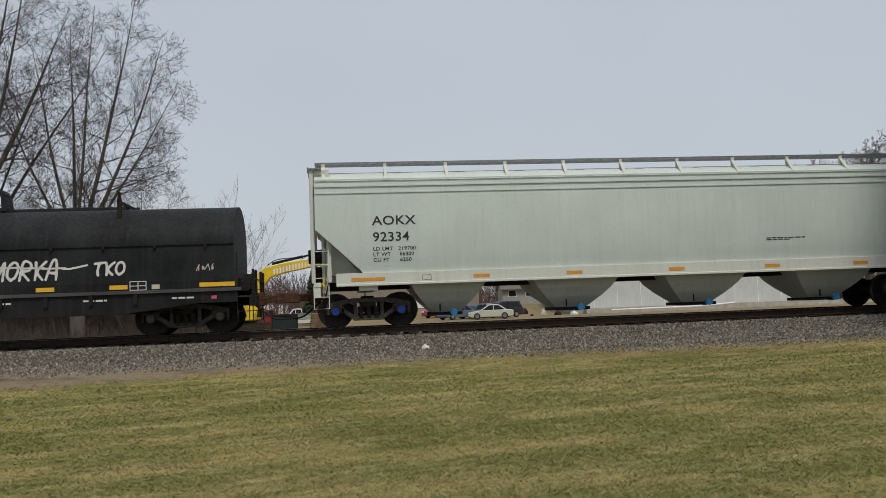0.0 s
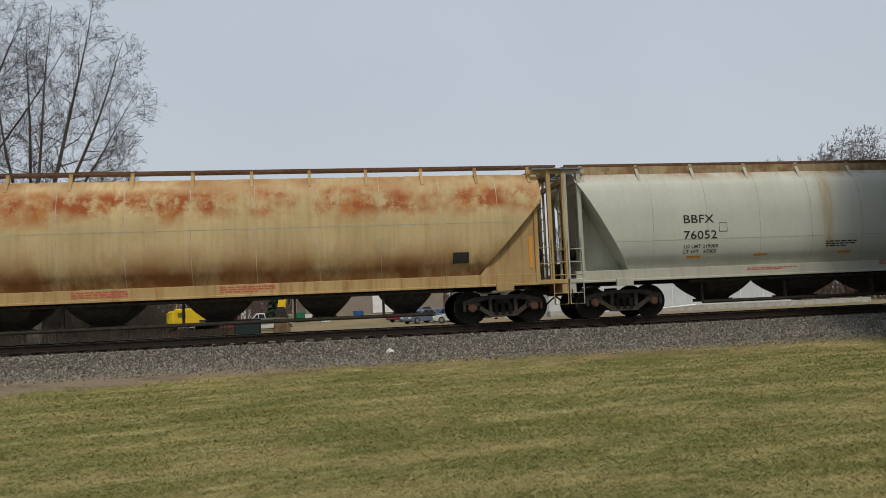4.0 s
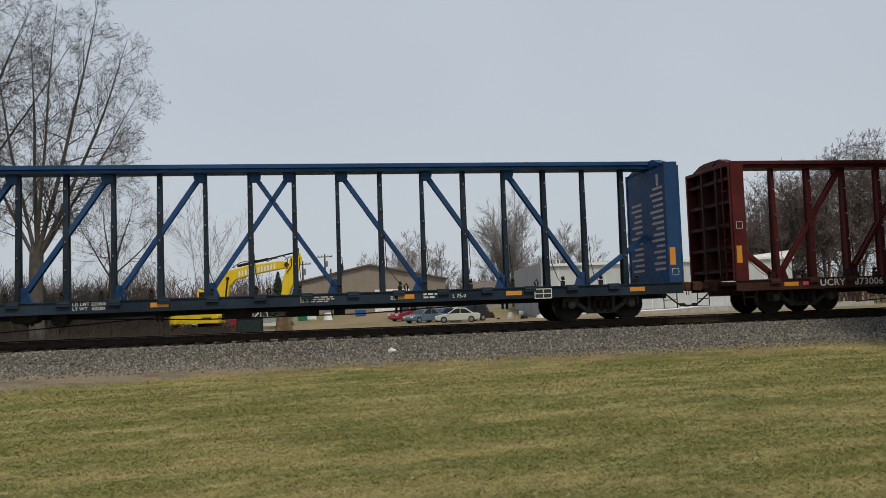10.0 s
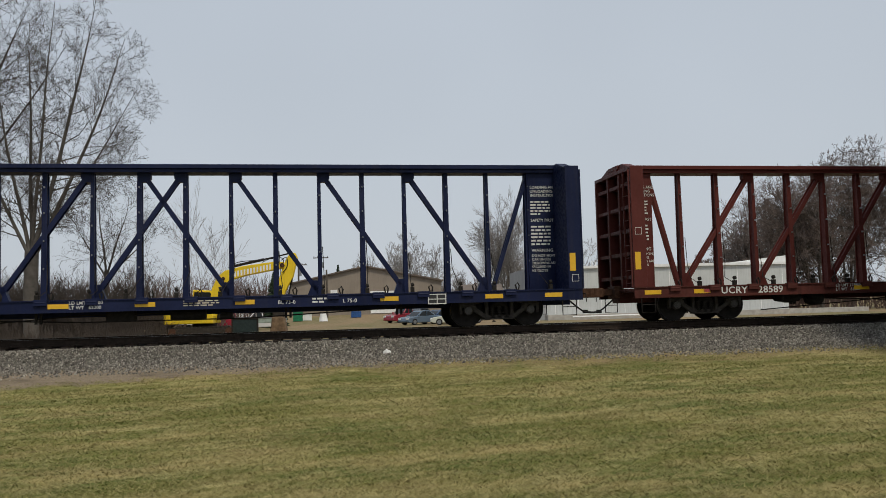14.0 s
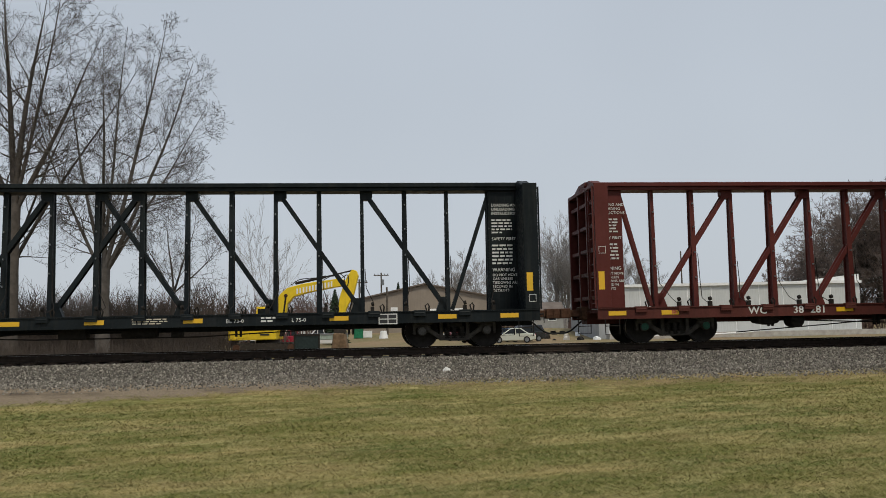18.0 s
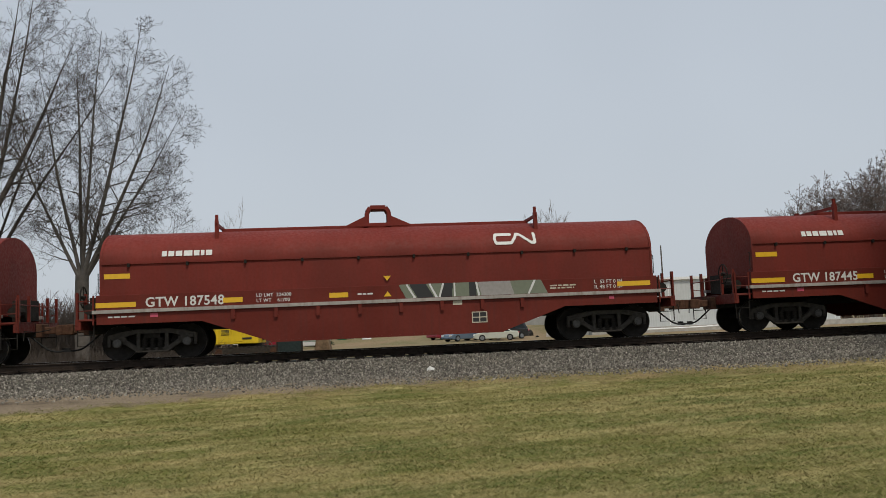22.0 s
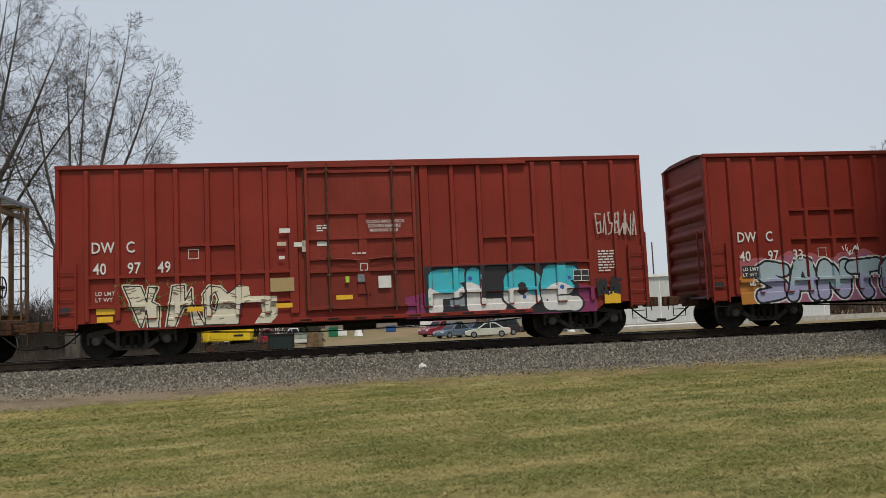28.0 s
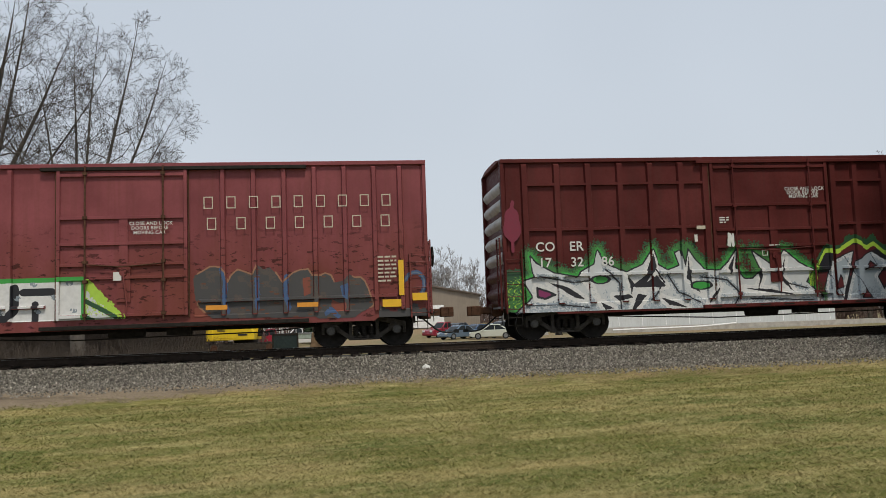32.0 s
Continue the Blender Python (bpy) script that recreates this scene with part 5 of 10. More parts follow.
# cars 12 to 15: oxide red coil cars
def red_coil(centre, number, label, seed):
    c, sf = coil_car("coil_car", label, centre, COIL_RED, COIL_BODY, FLANGE, 8.02, 7.38, (1.28, 2.52, 3.43), (0.95, 1.32, 1.70), (0.34, 4.85), (-6.2, 6.15), HUB_GREY, (-4.5, 4.25))
    so = flat(-1.54)
    text(c, "GTW " + number, -6.27, 1.37, 0.25, WHITE, so, 0.02, 0.98)
    text(c, "LD LMT  224300", -3.45, 1.52, 0.09, WHITE, so)
    text(c, "LT WT    61700", -3.45, 1.38, 0.09, WHITE, so)
    bars(c, -5.85, 2.66, 1.35, 0.16, 1, WHITE, sf, name="web_address_bar", fill=0.9, word=0.13)
    oval_mark(c, 2.95, 2.7, 1.2, 0.34, WHITE, sf)
    for x, w, z in ((-7.5, 1.0, 1.38), (-4.3, 0.5, 1.4), (-1.55, 0.5, 1.42), (0.95, 0.5, 1.42), (3.6, 0.5, 1.4), (6.35, 0.95, 1.44), (-7.3, 0.65, 2.12)):
        patch(c, "reflector", x, z, w, 0.13, YELLOW, so if z < 1.7 else sf, 0.008)
    text(c, "L  53 FT 0 IN", 5.7, 1.54, 0.1, WHITE, so)
    text(c, "IL 48 FT 0 IN", 5.7, 1.4, 0.1, WHITE, so)
    bars(c, 4.45, 1.42, 0.75, 0.14, 2, CREAM, so)
    bars(c, -0.8, 1.45, 0.5, 0.08, 1, WHITE, so)
    mb = MB()
    mb.add([(-0.1, -1.551, 1.95), (0.0, -1.551, 1.82), (0.1, -1.551, 1.95)], [(0, 1, 2)])
    mb.add([(-0.1, -1.552, 1.4), (0.1, -1.552, 1.4), (0.0, -1.552, 1.54)], [(0, 1, 2)])
    part("warning_triangle", mb, YELLOW, c)
    patch(c, "decal", -6.15, 1.1, 0.2, 0.1, PINK, so, 0.007)
    patch(c, "decal", 6.1, 1.1, 0.14, 0.08, PINK, so, 0.007)
    bars(c, -7.2, 1.1, 0.7, 0.07, 1, WHITE, so)
    patch(c, "stencil_panel", 2.25, 0.6, 0.42, 0.3, BLACK, so, 0.004)
    frame_mark(c, 2.25, 0.6, 0.42, 0.3, CREAM, flat(-1.548), 0.025, 2)
    patch(c, "sign", 1.75, 1.1, 0.25, 0.12, CREAM, so, 0.007)
    return c, sf


c, sf = red_coil(-52.89, "187445", "oxide red coil car with violet-white sprayed tags on its belly", 1)
so = flat(-1.546)
BELLY = [[(-2.7, 1.0), (-3.18, 1.02), (-3.07, 0.4)], [(-2.78, 1.02), (-2.67, 0.49)], [(-2.35, 1.01), (-2.24, 0.46)], [(-2.2, 1.01), (-2.06, 0.51), (-1.56, 0.99)], [(-1.54, 0.99), (-1.43, 0.47)], [(-1.38, 0.99), (-0.87, 0.72)], [(-1.33, 0.95), (-1.32, 0.49), (-0.61, 0.53)],
         [(0.16, 0.93), (-0.52, 0.91), (-0.48, 0.47)], [(-0.46, 0.9), (0.11, 0.48), (0.32, 0.4), (0.78, 0.68), (0.47, 0.74), (0.34, 0.77)]]
sprayed(c, -3.3, 1.0, 0.3, 1.1, [lambda X, Z: np.min([near_line(X, Z, l) for l in BELLY], axis=0) < 0.03 + 0.022 * speckle(X, Z)], [FLAGBLUE_SPRAY], so, 0.016, "sprayed_tag", "pale violet sprayed strokes")
tag(c, 1.3, 0.45, 0.7, 0.6, 7, 44, WHITE_SPRAY, so, 0.014)
tag(c, 2.85, 0.42, 0.95, 0.45, 8, 46, WHITE_SPRAY, so, 0.014)
tag(c, -2.6, 1.38, 3.1, 0.22, 8, 48, CHALK, so, 0.05)
tag(c, 1.2, 1.48, 0.9, 0.16, 5, 49, CHALK, so, 0.015)
c, sf = red_coil(-70.66, "187548", "oxide red coil car with a grey sprayed patch along its side", 2)
OLIVE_SPRAY = ink("grey_green_spray", (0.16, 0.18, 0.13), 0.6, 0.3)
band13 = lambda X, Z, a, b, k: (X > a + k * (Z - 1.5)) & (X < b + k * (Z - 1.5)) & (Z > 1.34) & (Z < 1.69)
sprayed(c, 0.2, 4.5, 1.33, 1.7, [lambda X, Z: band13(X, Z, 0.4, 4.3, -0.5), lambda X, Z: band13(X, Z, 0.7, 1.15, -0.6) | band13(X, Z, 1.45, 1.75, 0.1) | band13(X, Z, 2.2, 2.4, 0.0), lambda X, Z: band13(X, Z, 2.5, 3.4, -0.3), lambda X, Z: band13(X, Z, 1.9, 2.15, 0.0),
        lambda X, Z: band13(X, Z, 0.6, 0.66, -0.6) | band13(X, Z, 1.2, 1.26, -0.5) | band13(X, Z, 1.42, 1.47, 0.3) | band13(X, Z, 1.78, 1.83, 0.0) | band13(X, Z, 2.42, 2.47, -0.2) | band13(X, Z, 3.9, 3.96, 0.5)],
        [OLIVE_SPRAY, BLACK, ink("dull_silver_spray", (0.3, 0.28, 0.27), 0.5, 0.4), OLIVE_SPRAY, WHITE_SPRAY], flat(-1.546), label="grey, olive and black sprayed letters cut off by the hood")
c, sf = red_coil(-88.07, "187762", "oxide red coil car with large silver sprayed letters", 3)
SILVER_THIN = ink("thin_silver_spray", (0.26, 0.19, 0.18), 0.5, 0.5)
SILVER, PALE_CHROME = ink("silver_spray_paint", (0.36, 0.33, 0.31), 0.45, 0.5), ink("pale_chrome_spray", (0.52, 0.5, 0.47), 0.45, 0.35)
PEAKS = [[(-4.81, 1.71), (-4.48, 2.15), (-4.23, 1.8), (-4.27, 1.71)],
         [(-4.15, 1.69), (-4.1, 1.89), (-3.7, 2.17), (-3.3, 2.38), (-2.94, 2.41), (-2.73, 1.97), (-2.92, 1.93), (-2.92, 1.68), (-3.18, 1.68), (-3.2, 1.94), (-3.43, 1.95), (-3.53, 1.68)],
         [(-2.72, 2.33), (-2.48, 2.1), (-1.8, 2.44), (-1.34, 2.22), (-0.95, 2.0), (-0.44, 1.68), (-1.13, 1.68), (-1.56, 1.93), (-1.72, 1.68), (-2.05, 1.68), (-2.03, 1.95), (-2.37, 1.67), (-2.51, 1.7)],
         [(-0.13, 2.19), (0.11, 2.18), (0.44, 2.3), (0.92, 2.19), (1.24, 2.53), (1.65, 2.08), (1.87, 2.37), (2.23, 2.2), (2.51, 1.66), (2.11, 1.65), (1.96, 1.88), (1.81, 1.66), (1.5, 1.8), (1.15, 2.04), (1.23, 1.75), (0.5, 1.97), (0.57, 1.68), (0.11, 1.69)]]
peak_in = lambda X, Z: np.any([inside(X, Z, p) for p in PEAKS], axis=0)
peak_rim = lambda X, Z: np.min([rim(X, Z, p) for p in PEAKS], axis=0)
hatch = lambda X, Z: np.abs(np.mod(X * 7.5 - Z * np.where(np.sin(X * 2.4) > 0, 9.0, -6.0) + 0.25 * np.sin(X * 5), 1.0) - 0.5) < 0.19
sprayed(c, -4.9, 2.6, 1.6, 2.6, [peak_in, lambda X, Z: peak_in(X, Z) & hatch(X, Z), lambda X, Z: peak_rim(X, Z) < 0.02 + 0.008 * speckle(X, Z)], [SILVER, SILVER_THIN, PALE_CHROME],
        lambda x, z: -1.548 if z < 1.72 else sf(x, z), 0.013, label="silver sprayed peaks of letters with hatching and pale outlines")
tag(c, -6.6, 1.95, 0.8, 0.35, 4, 65, WHITE_SPRAY, sf, 0.03)
thin_word(c, sf, "JFBM", -5.5, -4.7, 1.85, 2.1, 0.022, CREAM)
thin_word(c, sf, "JFBM", 5.5, 6.5, 2.72, 2.92, 0.014, CHALK)
tag(c, 3.9, 0.6, 0.6, 0.35, 5, 68, CHALK, flat(-1.546), 0.014)
c, sf = red_coil(-105.84, "18C235", "oxide red coil car with thin chalk-like tags", 4)
d15, l15 = bubble(-4.3, 2.15, 1.7, 0.75, 4, 71)
sprayed(c, -5.6, -3.0, 1.8, 2.52, [lambda X, Z: (np.abs(d15(X, Z)) < 0.018) | ((l15(X, Z) < 0.015) & (d15(X, Z) < 0))], [ink("ochre_spray_line", (0.4, 0.24, 0.15), 0.6, 0.4)], sf, 0.012, label="thin ochre bubble-letter outline")
tag(c, -4.3, 0.5, 1.5, 0.45, 7, 73, CHALK, flat(-1.546), 0.016)
tag(c, 0.0, 0.45, 1.5, 0.25, 6, 75, WHITE_SPRAY, flat(-1.546), 0.022)
tag(c, 1.7, 0.55, 0.7, 0.2, 4, 76, WHITE_SPRAY, flat(-1.546), 0.02)
tag(c, 3.0, 0.8, 0.5, 0.35, 2, 77, WHITE_SPRAY, flat(-1.546), 0.02)
tag(c, -2.2, 1.36, 5.6, 0.24, 9, 78, CHALK, flat(-1.546), 0.018)

# ---- centre-beam flat cars ----
def centre_beam(name, label, centre, colour, deck_colour, mark, number, instructions, hub, old=False, yellow=YELLOW, mark_x=(-7.0, -5.4), truck=9.08):
    car = rail_car(name, label, centre)
    half, zd, zt, ze = 11.40, 1.0, 4.68, 4.48
    # deck: side sills, floor, cross bearers
    for sgn in (-1, 1):
        y = sgn * 1.44
        mb = MB()
        inn, out = y - sgn * 0.14, y + sgn * 0.03
        web = y - sgn * 0.04
        mb.prism_x([(inn, 0.68), (out, 0.68), (out, 0.71), (y, 0.71), (y, zd - 0.03), (out, zd - 0.03), (out, zd), (inn, zd), (inn, zd - 0.03), (web, zd - 0.03), (web, 0.71), (inn, 0.71)], -half, half)
        part("side_sill", mb, deck_colour, car)
    mb = MB()
    mb.box(-half, half, -1.4, 1.4, zd - 0.14, zd - 0.06)
    deck = part("deck", mb, deck_colour, car)
    for k in range(18):
        x = -10.6 + k * 21.2 / 17
        mb = MB()
        mb.box(x - 0.04, x + 0.04, -1.4, 1.4, 0.72, zd - 0.13)
        part("cross_bearer", mb, deck_colour, deck)
    mb = MB()
    mb.box(-half, half, -0.3, 0.3, 0.55, zd - 0.13)
    part("centre_sill", mb, deck_colour, car)
    # bulkheads with stiffened outer faces
    for e in (-1, 1):
        x_in, x_out = e * 11.02, e * half
        bulk = MB()
        bulk.box(min(x_in, x_in + e * 0.05), max(x_in, x_in + e * 0.05), -1.4, 1.4, zd, ze)
        bh = part("bulkhead", bulk, colour, car, bevel=0.008)
        for y in (-1.41, 1.41):
            mb = MB()
            mb.box(min(x_in - e * 0.02, x_out), max(x_in - e * 0.02, x_out), y - 0.05, y + 0.05, zd, ze)
            part("edge_post", mb, colour, bh, bevel=0.008)
        mb = MB()
        mb.box(min(x_in, x_out), max(x_in, x_out), -1.4, 1.4, ze - 0.1, ze)
        part("top_beam", mb, colour, bh, bevel=0.008)
        mb = MB()
        mb.prism_x([(-1.3, ze - 0.02), (1.3, ze - 0.02), (0.6, zt), (-0.6, zt)], min(x_in, x_out - e * 0.1), max(x_in, x_out - e * 0.1))
        part("top_gusset", mb, colour, bh, bevel=0.008)
        for k in range(5):
            z = zd + 0.25 + k * 0.68
            mb = MB()
            mb.box(min(x_in + e * 0.05, x_out - e * 0.06), max(x_in + e * 0.05, x_out - e * 0.06), -1.38, 1.38, z, z + 0.1)
            part("stiffener", mb, deck_colour if old else colour, bh)
        for y in (-0.45, 0.45):
            mb = MB()
            mb.box(min(x_in + e * 0.05, x_out - e * 0.03), max(x_in + e * 0.05, x_out - e * 0.03), y - 0.05, y + 0.05, zd, ze - 0.1)
            part("stiffener", mb, deck_colour if old else colour, bh)
        ladder(bh, x_out + e * 0.04, -1.2, zd, ze - 0.1, colour, 0.4, 0.36, along=False)
        stirrup(car, e * 11.0 - 0.2, -1.45, STEEL_DARK, 0.72, 0.45)
        stirrup(car, e * 11.0 - 0.2, 1.45, STEEL_DARK, 0.72, 0.45)
        patch(bh, "reflector", min(x_in - e * 0.02, x_out) + 0.05, 1.5, 0.17, 0.5, yellow, flat(-1.46), 0.004)
        frame_mark(bh, min(x_in, x_out) + 0.08, 2.5 if e < 0 else 1.2, 0.2, 0.2, WHITE, flat(-1.46), 0.012, 1)
        if not old:
            # gusset sheet beside each bulkhead, carrying the loading instructions
            mb = MB()
            gx = e * 10.25
            mb.box(min(x_in, gx), max(x_in, gx), -0.2, -0.16, zd, zt - 0.1)
            mb.box(min(x_in, gx), max(x_in, gx), 0.16, 0.2, zd, zt - 0.1)
            mb.box(gx - 0.03, gx + 0.03, -0.2, 0.2, zd, zt - 0.1)
            part("instruction_panel", mb, colour, bh, bevel=0.006)
            sp = flat(-0.205)
            px = min(x_in, gx) + 0.06
            lines = (("LOADING AND", 4.0, 0.085), ("UNLOADING", 3.88, 0.085), ("INSTRUCTIONS", 3.76, 0.085), ("SAFETY FIRST", 3.02, 0.085), ("WARNING", 2.12, 0.1), ("DO NOT MOVE", 1.98, 0.075), ("CAR UNLESS", 1.87, 0.075), ("TIEDOWNS ARE", 1.76, 0.075), ("SECURED IN", 1.65, 0.075), ("KEYSLOTS", 1.54, 0.075))
            if e > 0 and instructions == "both":
                lines = (("LA SECURITE", 3.02, 0.085), ("AVANT TOUT", 2.9, 0.085), ("ATTENTION", 2.12, 0.1), ("AVANT DE", 1.98, 0.075), ("DEPLACER LE", 1.87, 0.075), ("WAGON,", 1.76, 0.075))
            for s, z, size in lines:
                text(bh, s, px, z, size, WHITE, sp, 0.012, 0.95)
            bars(bh, px, 3.2, 0.6, 0.45, 5, WHITE, sp, fill=0.5)
            bars(bh, px, 2.3, 0.6, 0.62, 6, WHITE, sp, fill=0.5)
        else:
            # lettering on the inner face of the bulkhead
            mb = MB()
            rnd = random.Random(int(centre))
            for k in range(15):
                z = 3.75 - k * 0.17
                for y0 in (-1.25, 0.3):
                    w = rnd.uniform(0.5, 0.95)
                    if k in (0, 1) and y0 > 0:
                        continue
                    mb.box(min(x_in - e * 0.012, x_in - e * 0.004), max(x_in - e * 0.012, x_in - e * 0.004), y0, y0 + w, z, z + 0.07)
            mb.box(min(x_in - e * 0.012, x_in - e * 0.004), max(x_in - e * 0.012, x_in - e * 0.004), -1.0, -0.85, 3.85, 4.2)
            part("small_lettering", mb, CHALK, bh)
    # the centre beam: top chord, posts, diagonals
    mb = MB()
    mb.box(-half + 0.05, half - 0.05, -0.36, 0.36, zt - 0.12, zt)
    mb.box(-half + 0.05, half - 0.05, -0.3, 0.3, zt - 0.22, zt - 0.12)
    part("top_chord", mb, colour, car, bevel=0.01)
    step, mid = 1.219, -0.12
    rope = random.Random(int(centre * 10))
    for k in range(-8, 10):
        x = mid + (k - 0.5) * step
        if abs(x) > (10.62 if old else 10.3):
            continue
        major = k % 2 == (0 if k <= 0 else 1)
        # an H section: two flanges and a web, wider at the foot
        w = 0.135 if major else 0.105
        mb = MB()
        for y0, y1 in ((-1.0, -0.8), (0.8, 1.0)):
            fl = [(x + sx * w / 2 * (1.12 if z < 2 else 0.92), dd * yy, z) for z, dd in ((zd, 0.16), (zt - 0.19, 0.1)) for sx, yy in ((-1, y0), (1, y0), (1, y1), (-1, y1))]
            mb.loft([fl[:4], fl[4:]])
        mb.loft([[(x - 0.03, -d, z), (x + 0.03, -d, z), (x + 0.03, d, z), (x - 0.03, d, z)] for z, d in ((zd, 0.14), (zt - 0.19, 0.085))])
        # posts of the blue car take the dark deck colour, for grime and painted-in shade
        post = part("post", mb, deck_colour if colour is CB_BLUE else colour, car)
        for z in ((1.85, 2.6, 3.35, 4.05) if major else (2.2, 3.0, 3.8)):
            mb = MB()
            mb.box(x - 0.012, x + 0.012, -0.2, -0.1, z, z + 0.045)
            part("strap_guide", mb, GALV, post)
        mb = MB()
        rx = x + w / 2 + 0.02
        hang = rope.uniform(-0.3, 0.3)
        top = rope.uniform(2.0, 2.7)
        mb.tube([(rx, -0.18, top), (rx + 0.03, -0.2, 1.7), (rx + 0.05 + hang, -0.6, 1.25), (rx + hang, -1.25, zd + 0.05)], 0.011, 4)
        part("tie_down_cable", mb, STEEL_DARK, car)
        mb = MB()
        mb.box(rx - 0.05 + hang, rx + 0.05 + hang, -1.3, -1.2, zd, zd + 0.14)
        mb.cyl((rx - 0.03 + hang, -1.25, zd + 0.2), (rx + 0.04 + hang, -1.25, zd + 0.22), 0.055, 8)
        part("tie_down_hook", mb, STEEL_DARK, car)
    for s in (-1, 1):
        for top_n, bot_n in ((-0.5, 1.5), (1.5, 3.5), (3.5, 5.5), (5.5, 7.5)):
            xt, xb = mid + s * top_n * step, mid + s * bot_n * step
            mb = MB()
            mb.beam((xt + s * 0.1, 0, zt - 0.25), (xb - s * 0.05, 0, zd + 0.08), 0.16, 0.035)
            for y in (-0.085, 0.085):
                mb.beam((xt + s * 0.1, y, zt - 0.25), (xb - s * 0.05, y, zd + 0.08), 0.03, 0.125)
            part("diagonal", mb, colour, car)
            mb = MB()
            mb.prism([(xt - 0.0, zt - 0.19), (xt + s * 0.3, zt - 0.19), (xt + s * 0.3, zt - 0.36), (xt + s * 0.2, zt - 0.46), (xt, zt - 0.46)], -0.11, 0.11)
            part("gusset", mb, colour, car)
            mb = MB()
            mb.prism([(xb - s * 0.02, zd), (xb - s * 0.02, zd + 0.42), (xb - s * 0.2, zd + 0.42), (xb - s * 0.36, zd)][::int(-s)], -0.1, 0.1)
            part("gusset", mb, colour, car)
        mb = MB()
        if old:
            for y in (-0.085, 0.085):
                mb.beam((mid + s * 7.5 * step, y, zd + 0.05), (s * 11.0, y, 2.45), 0.03, 0.125)
        else:
            for y in (-0.085, 0.085):
                mb.beam((mid + s * 7.6 * step, y, zd + 0.05), (s * 10.25, y, zt - 0.3), 0.03, 0.1)
        part("diagonal", mb, colour, car)
    # winches and straps along the sills
    wm = MB()
    wm.box(-0.16, 0.16, -1.5, -1.36, zd - 0.14, zd + 0.02)
    wm.cyl((-0.13, -1.46, zd - 0.06), (0.13, -1.46, zd - 0.06), 0.05, 8)
    winch = wm.mesh("winch", [deck_colour], 0, 0.006)
    ringm = MB()
    ringm.tube([(0.0, -1.35, zd), (-0.04, -1.35, zd + 0.14), (0.03, -1.33, zd + 0.2), (0.07, -1.35, zd + 0.12), (0.05, -1.35, zd)], 0.022, 6)
    ring = ringm.mesh("chain_hook", [STEEL_DARK])
    for k in range(-8, 10):
        x = mid + (k - 0.5) * step + 0.3
        if abs(x) < 10.4:
            part("winch", winch, (), car, at=pose(x, 0, 0))
            if not old or k % 3 == 0:
                part("chain_hook", ring, (), car, at=pose(x + 0.2, 0, 0))
    # brake rigging below the deck
    mb = MB()
    mb.tube([(-6.8, -0.8, 0.62), (-2, -0.9, 0.42), (2.2, -0.9, 0.42), (6.8, -0.8, 0.62)], 0.02, 6)
    for x in (-6.3, -3.1, 3.2, 6.2):
        mb.box(x - 0.03, x + 0.03, -1.02, -0.96, 0.4, 0.72)
        mb.box(x + 0.09, x + 0.15, -1.02, -0.96, 0.4, 0.72)
    mb.cyl((0.2, -0.8, 0.55), (1.1, -0.8, 0.55), 0.15, 12)
    mb.box(-1.4, -0.7, -1.0, -0.6, 0.42, 0.7)
    mb.cyl((1.5, -0.9, 0.5), (1.8, -0.9, 0.5), 0.1, 10)
    mb.tube([(-7.2, -0.85, 0.25), (-4.5, -0.9, 0.42), (-2.0, -0.9, 0.6), (0.4, -0.85, 0.6)], 0.018, 6)
    part("brake_rigging", mb, STEEL_DARK, car)
    mb = MB()
    mb.prism([(-6.7, 0.72), (-6.65, 0.5), (-6.3, 0.44), (-6.05, 0.5), (-6.0, 0.72)], -1.15, -0.6)
    part("air_reservoir", mb, STEEL_DARK, car, bevel=0.04)
    mb = MB()
    mb.cyl((-5.5, -1.15, 0.56), (-5.5, -0.7, 0.56), 0.2, 14)
    part("brake_cylinder", mb, STEEL_DARK, car, smooth=35)
    so = flat(-1.44)
    text(car, mark, mark_x[0], 0.76, 0.2, WHITE, so, 0.02, 1.1)
    text(car, number, mark_x[1], 0.76, 0.2, WHITE, so, 0.02, 1.1)
    for x in ((-9.9, -3.2, 3.2, 6.2, 9.8) if old else (-11.1, -9.6, -4.5, -2.7, -0.6, 1.9, 5.7, 8.6, 10.3)):
        patch(car, "reflector", x, 0.78, 0.5 if not old else 0.45, 0.12, yellow, so, 0.008)
    text(car, "LD LMT 223800", -5.1 if mark_x[0] < -8 else -2.2, 0.88, 0.085, WHITE, so)
    text(car, "LT WT   62200", -5.1 if mark_x[0] < -8 else -2.2, 0.76, 0.085, WHITE, so)
    bars(car, 0.6, 0.76, 0.9, 0.17, 3, CREAM, so)
    bars(car, 3.9, 0.76, 0.6, 0.17, 2, WHITE, so)
    text(car, "BL 73-0", 3.0, 0.77, 0.1, WHITE, so)
    text(car, "L 75-0", 4.7, 0.77, 0.1, WHITE, so)
    patch(car, "stencil_panel", 7.0, 0.66, 0.5, 0.28, BLACK, flat(-1.475), 0.0)
    frame_mark(car, 7.0, 0.66, 0.5, 0.28, WHITE, flat(-1.482), 0.025, 2)
    patch(car, "decal", -9.3, 0.8, 0.18, 0.1, PINK, so, 0.008)
    for x in (-truck, truck):
        add_truck(car, x, hub)
    add_ends(car, -half, half)
    return car


